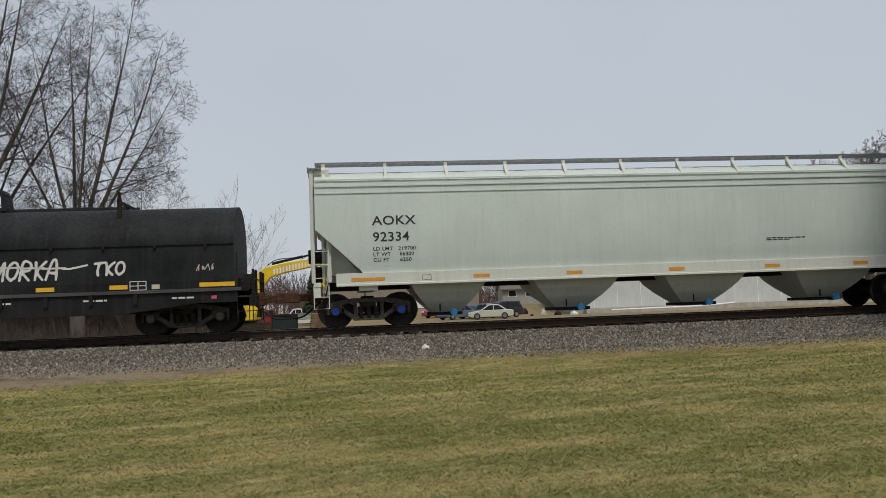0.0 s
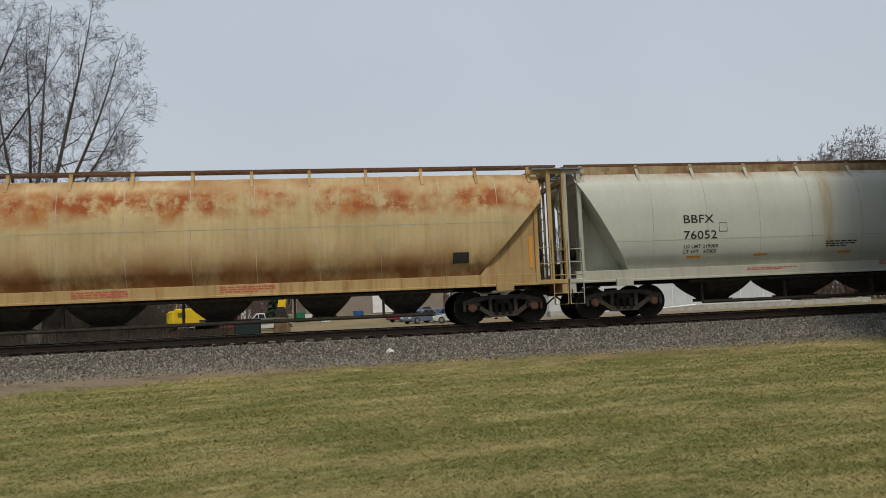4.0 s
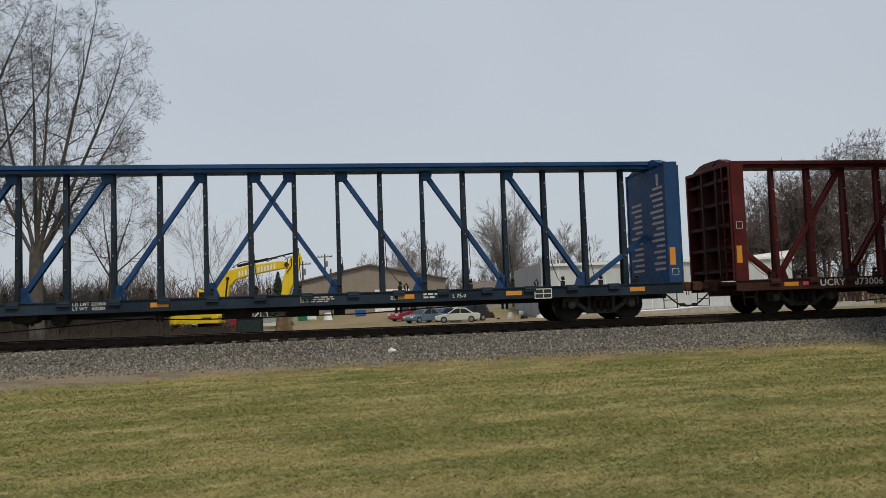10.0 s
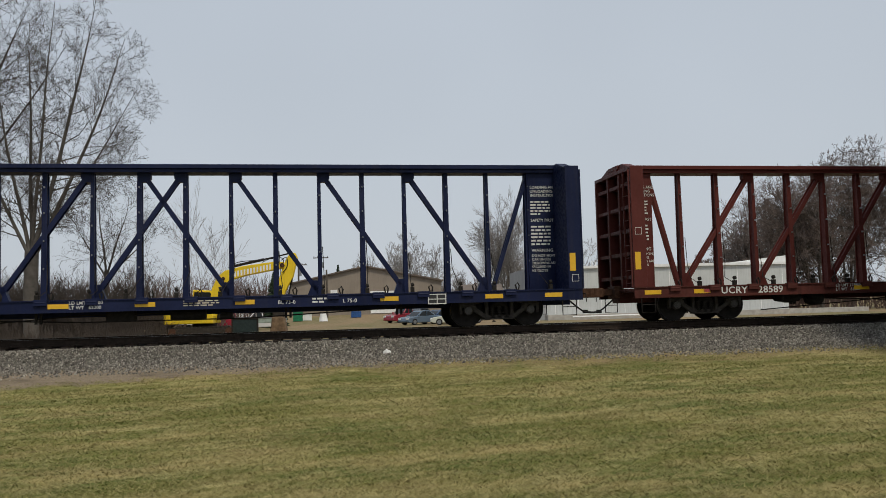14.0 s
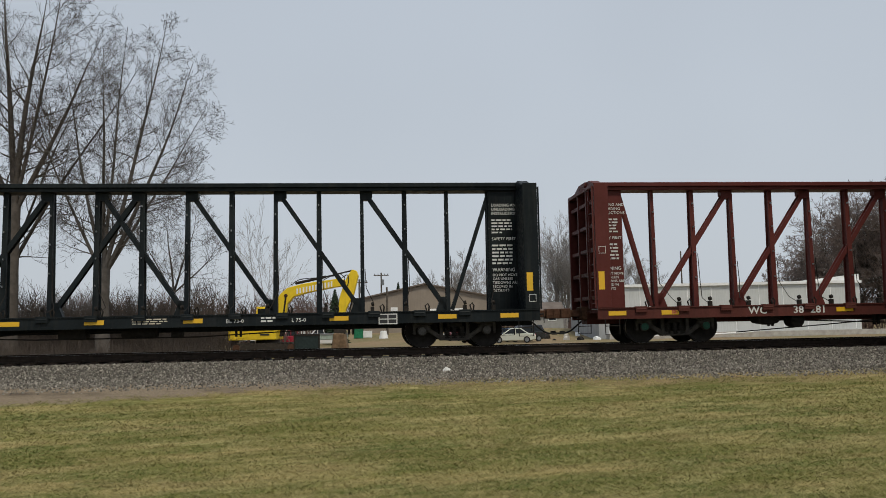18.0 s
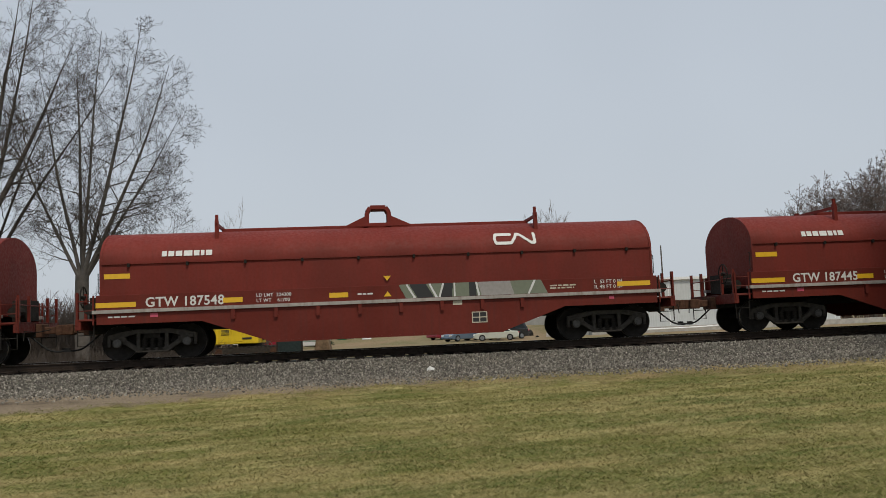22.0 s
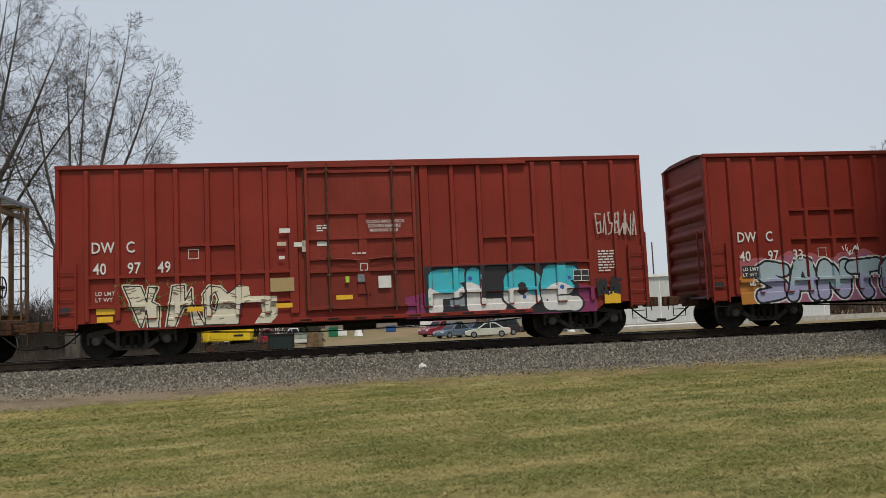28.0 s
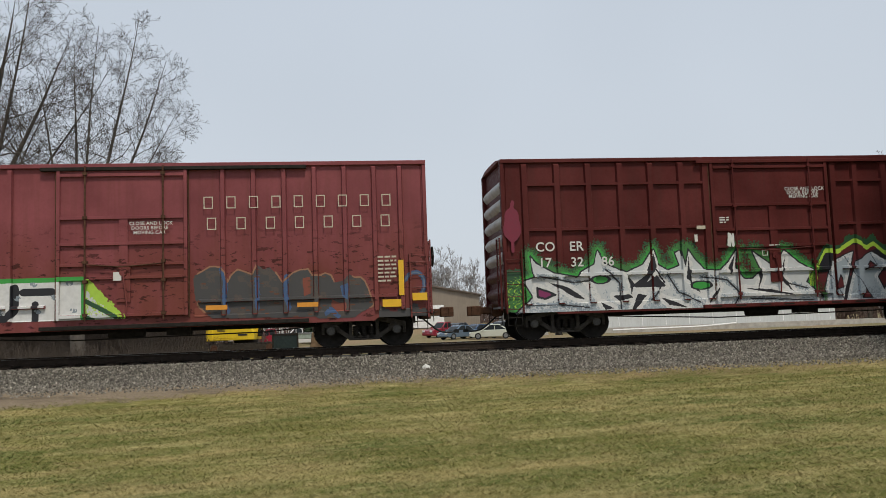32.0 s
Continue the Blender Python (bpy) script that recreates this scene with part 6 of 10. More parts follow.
CB_MAROON = paint("dark_maroon_paint", (0.085, 0.013, 0.013), 0.5, 0.2, (0.05, 0.025, 0.02), 0.5)
CB_DECK_OLD = paint("grimy_maroon_deck", (0.05, 0.018, 0.014), 0.6, 0.3, (0.04, 0.03, 0.025), 0.7)
CB_BLUE = paint("faded_blue_paint", (0.016, 0.06, 0.16), 0.5, 0.2, (0.05, 0.05, 0.06), 0.5)
CB_BLUE_DECK = paint("grimy_shaded_blue", (0.014, 0.026, 0.042), 0.6, 0.3, (0.03, 0.028, 0.026), 0.6)
CB_RED = paint("oxide_red_beam_paint", (0.098, 0.024, 0.02), 0.45, 0.12, (0.08, 0.025, 0.02), 0.4)
CB_RED_DECK = paint("grimy_oxide_red_deck", (0.08, 0.022, 0.017), 0.55, 0.25, (0.035, 0.018, 0.014), 0.6)
CB_NAVY = paint("navy_paint", (0.007, 0.012, 0.045), 0.45, 0.2, (0.03, 0.03, 0.04), 0.4)
CB_DARK = paint("green_black_paint", (0.005, 0.0085, 0.0105), 0.45, 0.25, (0.04, 0.04, 0.035), 0.4)

centre_beam("centre_beam_flat_car", "empty dark maroon centre-beam flat car with grimy deck", 89.94, CB_MAROON, CB_DECK_OLD, "UCRY", "873006", "none", HUB_GREY, True, ORANGE, (-8.76, -7.64))
centre_beam("centre_beam_flat_car", "empty faded blue centre-beam flat car", 65.48, CB_BLUE, CB_BLUE_DECK, "RVPR", "9997", "none", HUB_GREY, True, ORANGE, (-8.62, -7.57))
centre_beam("centre_beam_flat_car", "empty oxide red centre-beam flat car with white instruction panels", 41.26, CB_RED, CB_RED_DECK, "UCRY", "28589", "both", HUB_GREY, mark_x=(-8.76, -7.6))
centre_beam("centre_beam_flat_car", "empty navy blue centre-beam flat car with white instruction panels", 16.92, CB_NAVY, CB_NAVY, "NOKL", "736  897", "en", HUB_GREY, mark_x=(-7.18, -5.6))
centre_beam("centre_beam_flat_car", "empty red centre-beam flat car with white instruction panels", -7.77, CB_RED, CB_RED_DECK, "WC", "38  281", "en", HUB_GREEN, mark_x=(-7.09, -5.78))
centre_beam("centre_beam_flat_car", "empty green-black centre-beam flat car with white instruction panels", -32.18, CB_DARK, CB_DARK, "ATW", "1606", "en", HUB_GREY, mark_x=(-8.61, -7.4))

# ---- boxcars ----
def boxcar(name, label, centre, colour, roof_mat, ribs, bars_h, door, door_mat, hub, door_bars, rods, end_top=None, truck=6.1, half=7.87):
    """A high boxcar with ribbed sides. ribs: (x, half width) of the posts; bars_h: (x0, x1, z) of level stiffeners; door: (x0, x1)."""
    car = rail_car(name, label, centre)
    w, z0, z1, rd = 1.45, 0.95, 5.0, 0.09
    grey_ribs = colour.name.startswith("dull")
    body = MB()
    body.box(-half + 0.13, half - 0.13, -w, w, z0, z1)
    shell = part("shell", body, colour, car, bevel=0.02)
    for x0, x1 in ((-half, -half + 0.13), (half - 0.13, half)):
        for y0, y1 in ((-w, -w + 0.1), (w - 0.1, w)):
            mb = MB()
            mb.box(x0, x1, y0, y1, z0, z1)
            part("corner_strip", mb, colour, shell)
    d0, d1 = door
    def surf(x, z):
        if z < z0 + 0.04 and not d0 < x < d1:
            return -(w + 0.03)
        if d0 < x < d1:
            if x < d0 + 0.095 or x > d1 - 0.095:
                return -(w + 0.131)
            return -(w + 0.142) if any(-0.06 < z - zb < 0.04 for zb in door_bars) else -(w + 0.072)
        if abs(x) > half - 0.54 and z < z0 + 1.52:
            return -(w + 0.064 if abs(x) > half - 0.11 else w + 0.034)
        for r, hw in ribs:
            if abs(x - r) < hw + 0.005:
                return -(w + rd)
        for x0, x1, zz in bars_h:
            if x0 < x < x1 and abs(z - zz) < 0.045:
                return -(w + rd)
        return -w
    for r, hw in ribs:
        for sgn in (-1, 1):
            mb = MB()
            ring = [[(r - hw - 0.02, sgn * (w - 0.005), z), (r + hw + 0.02, sgn * (w - 0.005), z), (r + hw - 0.012, sgn * (w + d), z), (r - hw + 0.012, sgn * (w + d), z)] for z, d in ((z0 + 0.02, rd), (z1 - 0.16, rd), (z1 - 0.08, 0.01))]
            mb.loft(ring)
            part("side_post", mb, colour, shell)
    for x0, x1, zz in bars_h:
        mb = MB()
        mb.prism_x([(-(w - 0.005), zz + 0.045), (-(w + rd - 0.006), zz + 0.03), (-(w + rd - 0.006), zz - 0.04), (-(w + rd - 0.03), zz - 0.045), (-(w - 0.005), zz - 0.045)], x0, x1)
        part("side_bar", mb, colour, shell)
    for sgn in (-1, 1):
        mb = MB()
        mb.box(-half, half, min(sgn * (w - 0.01), sgn * (w + 0.085)), max(sgn * (w - 0.01), sgn * (w + 0.085)), z1 - 0.09, z1 + 0.02)
        part("top_plate", mb, colour, car, bevel=0.01)
        mb = MB()
        a, b = min(sgn * (w - 0.06), sgn * (w + 0.025)), max(sgn * (w - 0.06), sgn * (w + 0.025))
        mb.prism([(-half, z0 - 0.04), (-half + 1.2, z0 - 0.04), (-half + 1.5, 0.7), (half - 1.5, 0.7), (half - 1.2, z0 - 0.04), (half, z0 - 0.04), (half, z0 + 0.02), (-half, z0 + 0.02)], a, b)
        part("side_sill", mb, colour, car)
        for e in (-1, 1):
            mb = MB()
            mb.box(min(e * half, e * (half - 0.1)), max(e * half, e * (half - 0.1)), min(sgn * (w - 0.02), sgn * (w + 0.06)), max(sgn * (w - 0.02), sgn * (w + 0.06)), z0, z1)
            part("corner_post", mb, colour, car, bevel=0.01)
            mb = MB()
            xl = e * (half - 0.27)
            mb.box(xl - 0.26, xl + 0.26, min(sgn * w, sgn * (w + 0.03)), max(sgn * w, sgn * (w + 0.03)), z0 - 0.15, z0 + 1.5)
            part("ladder_panel", mb, colour, car, bevel=0.006)
            ladder(car, xl, sgn * (w + 0.09), z0 - 0.2, z0 + 1.52, colour, 0.46, 0.34)
            stirrup(car, xl - 0.2, sgn * (w + 0.02), STEEL_DARK, z0 - 0.1, 0.42)
    # roof with cross seams
    mb = MB()
    mb.prism_x([(-w - 0.05, z1), (w + 0.05, z1), (w * 0.6, z1 + 0.1), (0, z1 + 0.12), (-w * 0.6, z1 + 0.1)], -half, half)
    for k in range(15):
        x = -half + 0.55 + k * (2 * half - 1.1) / 14
        mb.prism_x([(-w - 0.05, z1 + 0.005), (w + 0.05, z1 + 0.005), (w * 0.6, z1 + 0.13), (0, z1 + 0.15), (-w * 0.6, z1 + 0.13)], x - 0.04, x + 0.04)
    part("roof", mb, roof_mat, car)
    # ends: heavy corrugations
    for e in (-1, 1):
        xe = e * (half - 0.13)
        mb = MB()
        mb.box(min(xe, xe + e * 0.02), max(xe, xe + e * 0.02), -w + 0.02, w - 0.02, z0, z1 + 0.02)
        end = part("end_sheet", mb, colour, car)
        if end_top and not grey_ribs:
            mb = MB()
            mb.box(min(xe + e * 0.02, xe + e * 0.03), max(xe + e * 0.02, xe + e * 0.03), -w + 0.12, w - 0.12, z1 - 0.72, z1)
            part("end_panel", mb, end_top, end, "white panel at the top of the end")
        for k in range(6 if end_top and not grey_ribs else 7):
            z = z0 + 0.2 + k * 0.5
            mb = MB()
            n = 6
            ring = [(0.0, z)] + [(0.11 * math.sin(math.pi * i / n), z + 0.36 * i / n) for i in range(1, n)] + [(0.0, z + 0.36)]
            prof = [(xe + e * (0.015 + dx), zz) for dx, zz in ring]
            if e < 0:
                prof = prof[::-1]
            mb.prism(prof, -w + 0.12, w - 0.12)
            part("end_corrugation", mb, end_top if grey_ribs and k > 1 else colour, end, smooth=50)
        ladder(car, xe + e * 0.2, -1.15, z0 - 0.1, z0 + 1.9, colour, 0.42, 0.36, along=False)
        mb = MB()
        mb.box(min(xe, xe + e * 0.25), max(xe, xe + e * 0.25), -1.3, 1.3, z0 - 0.05, z0)
        part("end_step", mb, GALV, car)
    brake_wheel(car, half + 0.22, -0.5, z0 + 1.5, STEEL_DARK)
    # plug door on its rails: frame, level bars, lock rods with cams, operating gear
    y = -(w + 0.04)
    mb = MB()
    mb.box(d0, d1, y - 0.03, y + 0.03, z0 + 0.06, z1 - 0.16)
    leaf = part("door", mb, door_mat, car, bevel=0.01)
    for x0, x1 in ((d0, d0 + 0.09), (d1 - 0.09, d1)):
        mb = MB()
        mb.box(x0, x1, y - 0.09, y - 0.028, z0 + 0.06, z1 - 0.16)
        part("door_stile", mb, door_mat, leaf, bevel=0.006)
    for z in door_bars:
        mb = MB()
        mb.box(d0 + 0.09, d1 - 0.09, y - 0.1, y - 0.028, z - 0.05, z + 0.03)
        part("door_bar", mb, door_mat, leaf, bevel=0.006)
    for x in rods:
        mb = MB()
        mb.cyl((x, y - 0.13, z0 - 0.02), (x, y - 0.13, z1 - 0.06), 0.024, 8)
        for z in (z0 + 0.1, 1.9, 2.4, 3.55, z1 - 0.3):
            mb.box(x - 0.055, x + 0.055, y - 0.16, y - 0.03, z, z + 0.08)
        part("lock_rod", mb, STEEL_RUST if door_mat.name.startswith(("boxcar", "faded")) else door_mat, leaf)
    xm = (d0 + d1) / 2
    mb = MB()
    mb.box(xm - 0.14, xm + 0.2, y - 0.075, y - 0.028, 1.4, 2.36)
    mb.box(xm - 0.08, xm + 0.14, y - 0.085, y - 0.028, 2.4, 3.58)
    mb.cyl((xm + 0.02, y - 0.07, 2.15), (xm + 0.02, y - 0.12, 2.15), 0.09, 14)
    mb.tube([(xm + 0.02, y - 0.12, 2.15), (xm + 0.12, y - 0.13, 1.35), (xm + 0.1, y - 0.13, 1.1)], 0.02, 6)
    part("door_gear", mb, door_mat, leaf)
    mb = MB()
    mb.tube([(rods[0], y - 0.14, 2.38), (xm, y - 0.14, 2.3), (rods[1], y - 0.14, 2.38)], 0.016, 6)
    part("operating_bar", mb, STEEL_RUST if door_mat.name.startswith("faded") else door_mat, leaf)
    for z, h, name_r in ((0.72, 0.1, "door_rail"), (z1 - 0.17, 0.09, "door_rail")):
        mb = MB()
        mb.box(d0 - 0.4, d1 + 3.1, y - 0.11, y + 0.03, z, z + h)
        part(name_r, mb, STEEL_DARK if colour.name.startswith("faded") else colour, car, bevel=0.006)
    for k in range(9):
        mb = MB()
        x = d0 - 0.2 + k * 0.72
        mb.box(x, x + 0.3, y - 0.115, y - 0.1, 0.75, 0.79)
        part("rail_slot", mb, STEEL_DARK, car)
    for x in (d0 - 0.05, d1 + 0.0):
        mb = MB()
        mb.box(x + 0.01, x + 0.04, y - 0.03, y + 0.03, z0, z1 - 0.1)
        part("door_gasket", mb, STEEL_RUST, car)
    mb = MB()
    mb.box(-half + 0.3, half - 0.3, -0.32, 0.32, 0.6, z0)
    mb.cyl((-0.6, -0.8, 0.62), (0.3, -0.8, 0.62), 0.17, 12)
    mb.box(0.9, 1.5, -1.0, -0.6, 0.5, 0.8)
    mb.tube([(-4.8, -0.9, 0.6), (-1.5, -0.9, 0.45), (3.5, -0.9, 0.5), (4.9, -0.9, 0.62)], 0.02, 6)
    part("underframe", mb, STEEL_DARK, car)
    for x in (-truck, truck):
        add_truck(car, x, hub)
    add_ends(car, -half, half)
    return car, surf


BOX_RED = paint("bright_oxide_boxcar_paint", (0.225, 0.028, 0.019), 0.45, 0.1, (0.12, 0.035, 0.025), 0.4, bands=((3.9, 2.4, (0.13, 0.032, 0.022), 0.25, 0.5), (4.6, 4.95, (0.13, 0.035, 0.025), 0.6, 1.2)), panel=0.8)
BOX_DOOR = paint("boxcar_door_paint", (0.2, 0.03, 0.02), 0.45, 0.14, (0.1, 0.03, 0.025), 0.5, bands=((2.6, 1.2, (0.09, 0.028, 0.022), 0.5, 0.8),), chips=0.35)
BOX_MAROON = paint("dull_maroon_boxcar_paint", (0.09, 0.016, 0.015), 0.5, 0.22, (0.06, 0.024, 0.02), 0.4, panel=0.88)
BOX_FADED = paint("faded_maroon_boxcar_paint", (0.215, 0.06, 0.068), 0.42, 0.16, (0.13, 0.045, 0.035), 0.4, chips=0.78, panel=0.8, bands=((3.6, 2.0, (0.15, 0.045, 0.03), 0.75, 0.7),))
BOX_ROOF = paint("boxcar_roof_paint", (0.16, 0.045, 0.035), 0.55, 0.2, (0.06, 0.04, 0.035), 0.5)
END_WHITE = paint("white_upper_end_paint", (0.6, 0.6, 0.58), 0.5, 0.1, dirt_by=0.4)
RIBS_DWC = [(-7.1, 0.06), (-6.34, 0.065), (-5.52, 0.14), (-4.85, 0.065), (-4.06, 0.065), (-3.3, 0.065), (-2.55, 0.065), (-1.85, 0.12),
            (1.7, 0.12), (2.47, 0.065), (3.21, 0.065), (3.99, 0.065), (4.75, 0.065), (5.42, 0.13), (6.28, 0.065), (7.03, 0.06)]


def dwc(label, centre, number, seed):
    if seed == 1:
        rows = [(-5.38, -3.3, 3.34), (-5.38, -2.5, 2.51), (3.21, 4.75, 3.34), (2.5, 5.35, 2.49), (5.5, 6.28, 2.48), (-7.1, -1.9, 1.33), (1.8, 7.0, 1.36)]
    else:
        rows = [(-4.85, -3.3, 2.86), (-7.1, -1.9, 2.09), (3.21, 4.75, 2.84), (1.8, 6.28, 2.08), (-7.1, -1.9, 1.33), (1.8, 7.0, 1.36)]
    c, sf = boxcar("boxcar", label, centre, BOX_RED, BOX_ROOF, RIBS_DWC, rows, (-1.52, 1.45), BOX_DOOR, HUB_GREY, (1.07, 2.04, 2.38, 2.92, 3.6, 4.72), (-0.92, 0.83), end_top=END_WHITE if seed == 2 else None)
    so, lift = flat(-1.545), (0.0 if seed == 1 else 0.27)
    for s, x, z in (("DW", -6.97, 2.45 + lift), ("C", -6.1, 2.45 + lift)) + tuple((number[2 * k:2 * k + 2], (-6.92, -6.07, -5.31)[k], 1.9 + lift) for k in range(3)):
        text(c, s, x - 0.03, z, 0.29, WHITE, flat(-1.475), 0.014, 0.8)
    if seed == 1:
        patch(c, "stencil_panel", -6.9, 1.42, 0.5, 0.34, BLACK, flat(-1.475))
    text(c, "LD LMT", -6.9, 1.62, 0.1, WHITE, flat(-1.482))
    text(c, "LT WT", -6.9, 1.46, 0.1, WHITE, flat(-1.482))
    sd = flat(-1.60)
    for k, s in enumerate(("CLOSE AND LOCK", "DOORS BEFORE", "MOVING CAR")):
        text(c, s, 0.1 + k * 0.05, 3.3 - k * 0.12, 0.085, WHITE, flat(-1.528))
    patch(c, "placard", -1.22, 2.72, 0.26, 0.12, WHITE, flat(-1.528))
    bars(c, -1.22, 3.1, 0.3, 0.2, 3, WHITE, flat(-1.528))
    patch(c, "placard", -2.2, 3.1, 0.28, 0.12, WHITE, so, 0.006)
    patch(c, "placard", -1.83, 2.72, 0.28, 0.12, WHITE, so, 0.006)
    patch(c, "placard", -1.62, 2.58, 0.1, 0.3, CREAM, so, 0.006)
    patch(c, "placard", -0.18, 1.72, 0.2, 0.2, GALV, sd)
    bars(c, -0.3, 2.46, 0.7, 0.06, 1, WHITE, sd)
    frame_mark(c, -0.1, 2.02, 0.2, 0.2, WHITE, flat(-1.605), 0.02, 1)
    bars(c, 6.5, 1.75, 0.5, 0.62, 8, WHITE, flat(-1.475), fill=0.5, word=0.1)
    patch(c, "consolidated_stencil", 5.76, 1.52, 0.46, 0.32, BLACK, flat(-1.475))
    frame_mark(c, 5.76, 1.52, 0.46, 0.32, WHITE, flat(-1.48), 0.018, 2)
    xr = 6.58 if seed == 1 else -6.88
    patch(c, "reflector", xr, 1.13, 0.46, 0.22, YELLOW, flat(-1.475))
    patch(c, "reflector", xr + 0.02, 0.93, 0.4, 0.15, YELLOW, flat(-1.5))
    patch(c, "reflector", -0.76, 1.27, 0.44, 0.12, YELLOW, flat(-1.528))
    bars(c, -7.75, 1.15, 0.4, 0.2, 1, BLACK, flat(-1.5), fill=0.9, word=0.4)
    frame_mark(c, -4.56, 2.49 if seed == 2 else 1.95, 0.26, 0.26, WHITE, flat(-1.475), 0.014, 1)
    return c, sf


def fat_letters(c, sf, word, x0, x1, z0, z1, thick, fill, edge, rim=None, low=None, spots=(), seed=1, before=(), label="", cell=0.022, curved=True, line=0.06):
    """Fat outlined sprayed letters laid one over the next. low: second colour in the lower part; spots: colours of dots."""
    rnd = random.Random(seed)
    n = len(word)
    pitch = (x1 - x0) / n
    shapes = []
    for k, ch in enumerate(word):
        strokes = []
        for s in GLYPHS[ch]:
            pts = [(x0 + k * pitch + thick + u * (pitch - 1.45 * thick), z0 + thick + v * (z1 - z0 - 2 * thick)) for u, v in s]
            strokes.append(curve_pts(pts, 4) if curved else pts)
        shapes.append(strokes)
    def dist(strokes, X, Z):
        return np.min([near_line(X, Z, s) for s in strokes], axis=0)
    layers, mats = [m for m, _ in before], [m for _, m in before]
    if rim is not None:
        layers.append(lambda X, Z: np.min([dist(s, X, Z) for s in shapes], axis=0) < thick + 0.1)
        mats.append(rim)
    for s in shapes:
        layers += [lambda X, Z, s=s: dist(s, X, Z) < thick + line, lambda X, Z, s=s: dist(s, X, Z) < thick]
        mats += [edge, fill]
        if low is not None:
            zz = z0 + (z1 - z0) * rnd.uniform(0.35, 0.6)
            layers.append(lambda X, Z, s=s, zz=zz: (dist(s, X, Z) < thick) & (Z < zz + 0.12 * np.sin(X * 5)))
            mats.append(low)
        for m in spots:
            for q in range(9):
                px, pz, pr = rnd.uniform(x0, x1), rnd.uniform(z0, z1), rnd.uniform(0.03, 0.075)
                layers.append(lambda X, Z, s=s, px=px, pz=pz, pr=pr: (dist(s, X, Z) < thick - 0.01) & (np.hypot(X - px, Z - pz) < pr))
                mats.append(m)
    return sprayed(c, x0 - 0.6, x1 + 0.6, z0 - 0.05, z1 + 0.6, layers, mats, sf, cell, label=label)


ICE, TEAL, INK, LILAC, CYAN, LIME, GREEN, BONE, SLATE, PERI, ROSE, MAGENTA, DEEP_BLUE, MINT, DARK_RED, STEEL_BLUE, AMBER = (ink(n, col, 0.5, 0.2) for n, col in (
    ("ice_blue_spray", (0.33, 0.42, 0.48)), ("teal_spray", (0.25, 0.43, 0.42)), ("black_spray", (0.012, 0.012, 0.018)), ("lilac_spray", (0.3, 0.11, 0.2)), ("cyan_spray", (0.04, 0.42, 0.52)),
    ("lime_spray", (0.36, 0.56, 0.06)), ("dark_green_spray", (0.018, 0.07, 0.028)), ("bone_white_spray", (0.6, 0.56, 0.45)), ("slate_spray", (0.21, 0.25, 0.29)), ("periwinkle_spray", (0.32, 0.32, 0.5)),
    ("rose_spray", (0.36, 0.1, 0.12)), ("magenta_spray", (0.2, 0.02, 0.1)), ("deep_blue_spray", (0.03, 0.09, 0.4)), ("mint_spray", (0.12, 0.45, 0.32)), ("dark_red_spray", (0.09, 0.012, 0.015)), ("steel_blue_spray", (0.3, 0.35, 0.4)), ("amber_spray", (0.42, 0.17, 0.03))))
DARK_SLATE = ink("dark_slate_spray", (0.07, 0.085, 0.11), 0.5, 0.2)
PALE_GREY = ink("pale_grey_spray", (0.5, 0.52, 0.54), 0.5, 0.15)
MOSS = ink("moss_green_spray", (0.045, 0.17, 0.04), 0.5, 0.35)
LEAF_GREEN = ink("leaf_green_spray", (0.04, 0.3, 0.05), 0.5, 0.2)
BROWN_LINE = ink("brown_outline_spray", (0.1, 0.028, 0.02), 0.5, 0.3)

c, sf = dwc("bright oxide red boxcar with ice-blue sprayed letters", -123.55, "409733", 1)
cloud16 = lambda X: 2.02 + 0.1 * np.sin(X * 3.3) + 0.06 * np.sin(X * 7.7)
fat_letters(c, sf, "SANTE", -6.55, -1.75, 0.72, 1.85, 0.17, ICE, INK, WHITE_SPRAY, PERI, (TEAL,), 81,
            [(lambda X, Z: (Z < cloud16(X)) & (X > -6.95) & (X < -1.5 + 0.2 * np.sin(Z * 6)), ROSE), (lambda X, Z: (Z < cloud16(X) - 0.12) & (X > -5.9 + 0.1 * np.sin(Z * 5)) & (X < -2.0), LILAC),
             (lambda X, Z: (Z < 1.45 + 0.1 * np.sin(X * 9)) & ((X < -6.3) | (X > -2.0)) & (X < -0.75 + 0.1 * np.sin(Z * 9)) & (X > -7.0), AMBER)], "ice-blue and periwinkle sprayed letters over a rose cloud")
for x, z in ((-3.85, 2.1), (-3.7, 1.98), (-3.5, 2.12), (-1.75, 1.35), (-6.75, 1.2)):
    tag(c, x, z, 0.18, 0.16, 2, int(90 + 9 * x), WHITE_SPRAY, flat(-1.545), 0.012)
patch(c, "paint_patch", -2.4, 1.72, 0.62, 0.26, GALV, flat(-1.545), 0.004)
BLOB = [(1.65, 1.27), (1.92, 1.54), (2.12, 1.93), (2.19, 1.75), (2.35, 2.17), (2.44, 2.06), (2.6, 1.73), (2.72, 1.97), (2.78, 1.85), (2.86, 2.18), (2.99, 1.84), (3.29, 1.93), (3.68, 1.78), (3.98, 1.94), (4.18, 1.92), (4.23, 1.5), (4.35, 1.33), (4.57, 1.16), (4.53, 0.94), (4.33, 0.78), (1.96, 0.82), (1.89, 1.2)]
blob_in = lambda X, Z: inside(X, Z, BLOB)
blob_rim = lambda X, Z: rim(X, Z, BLOB)
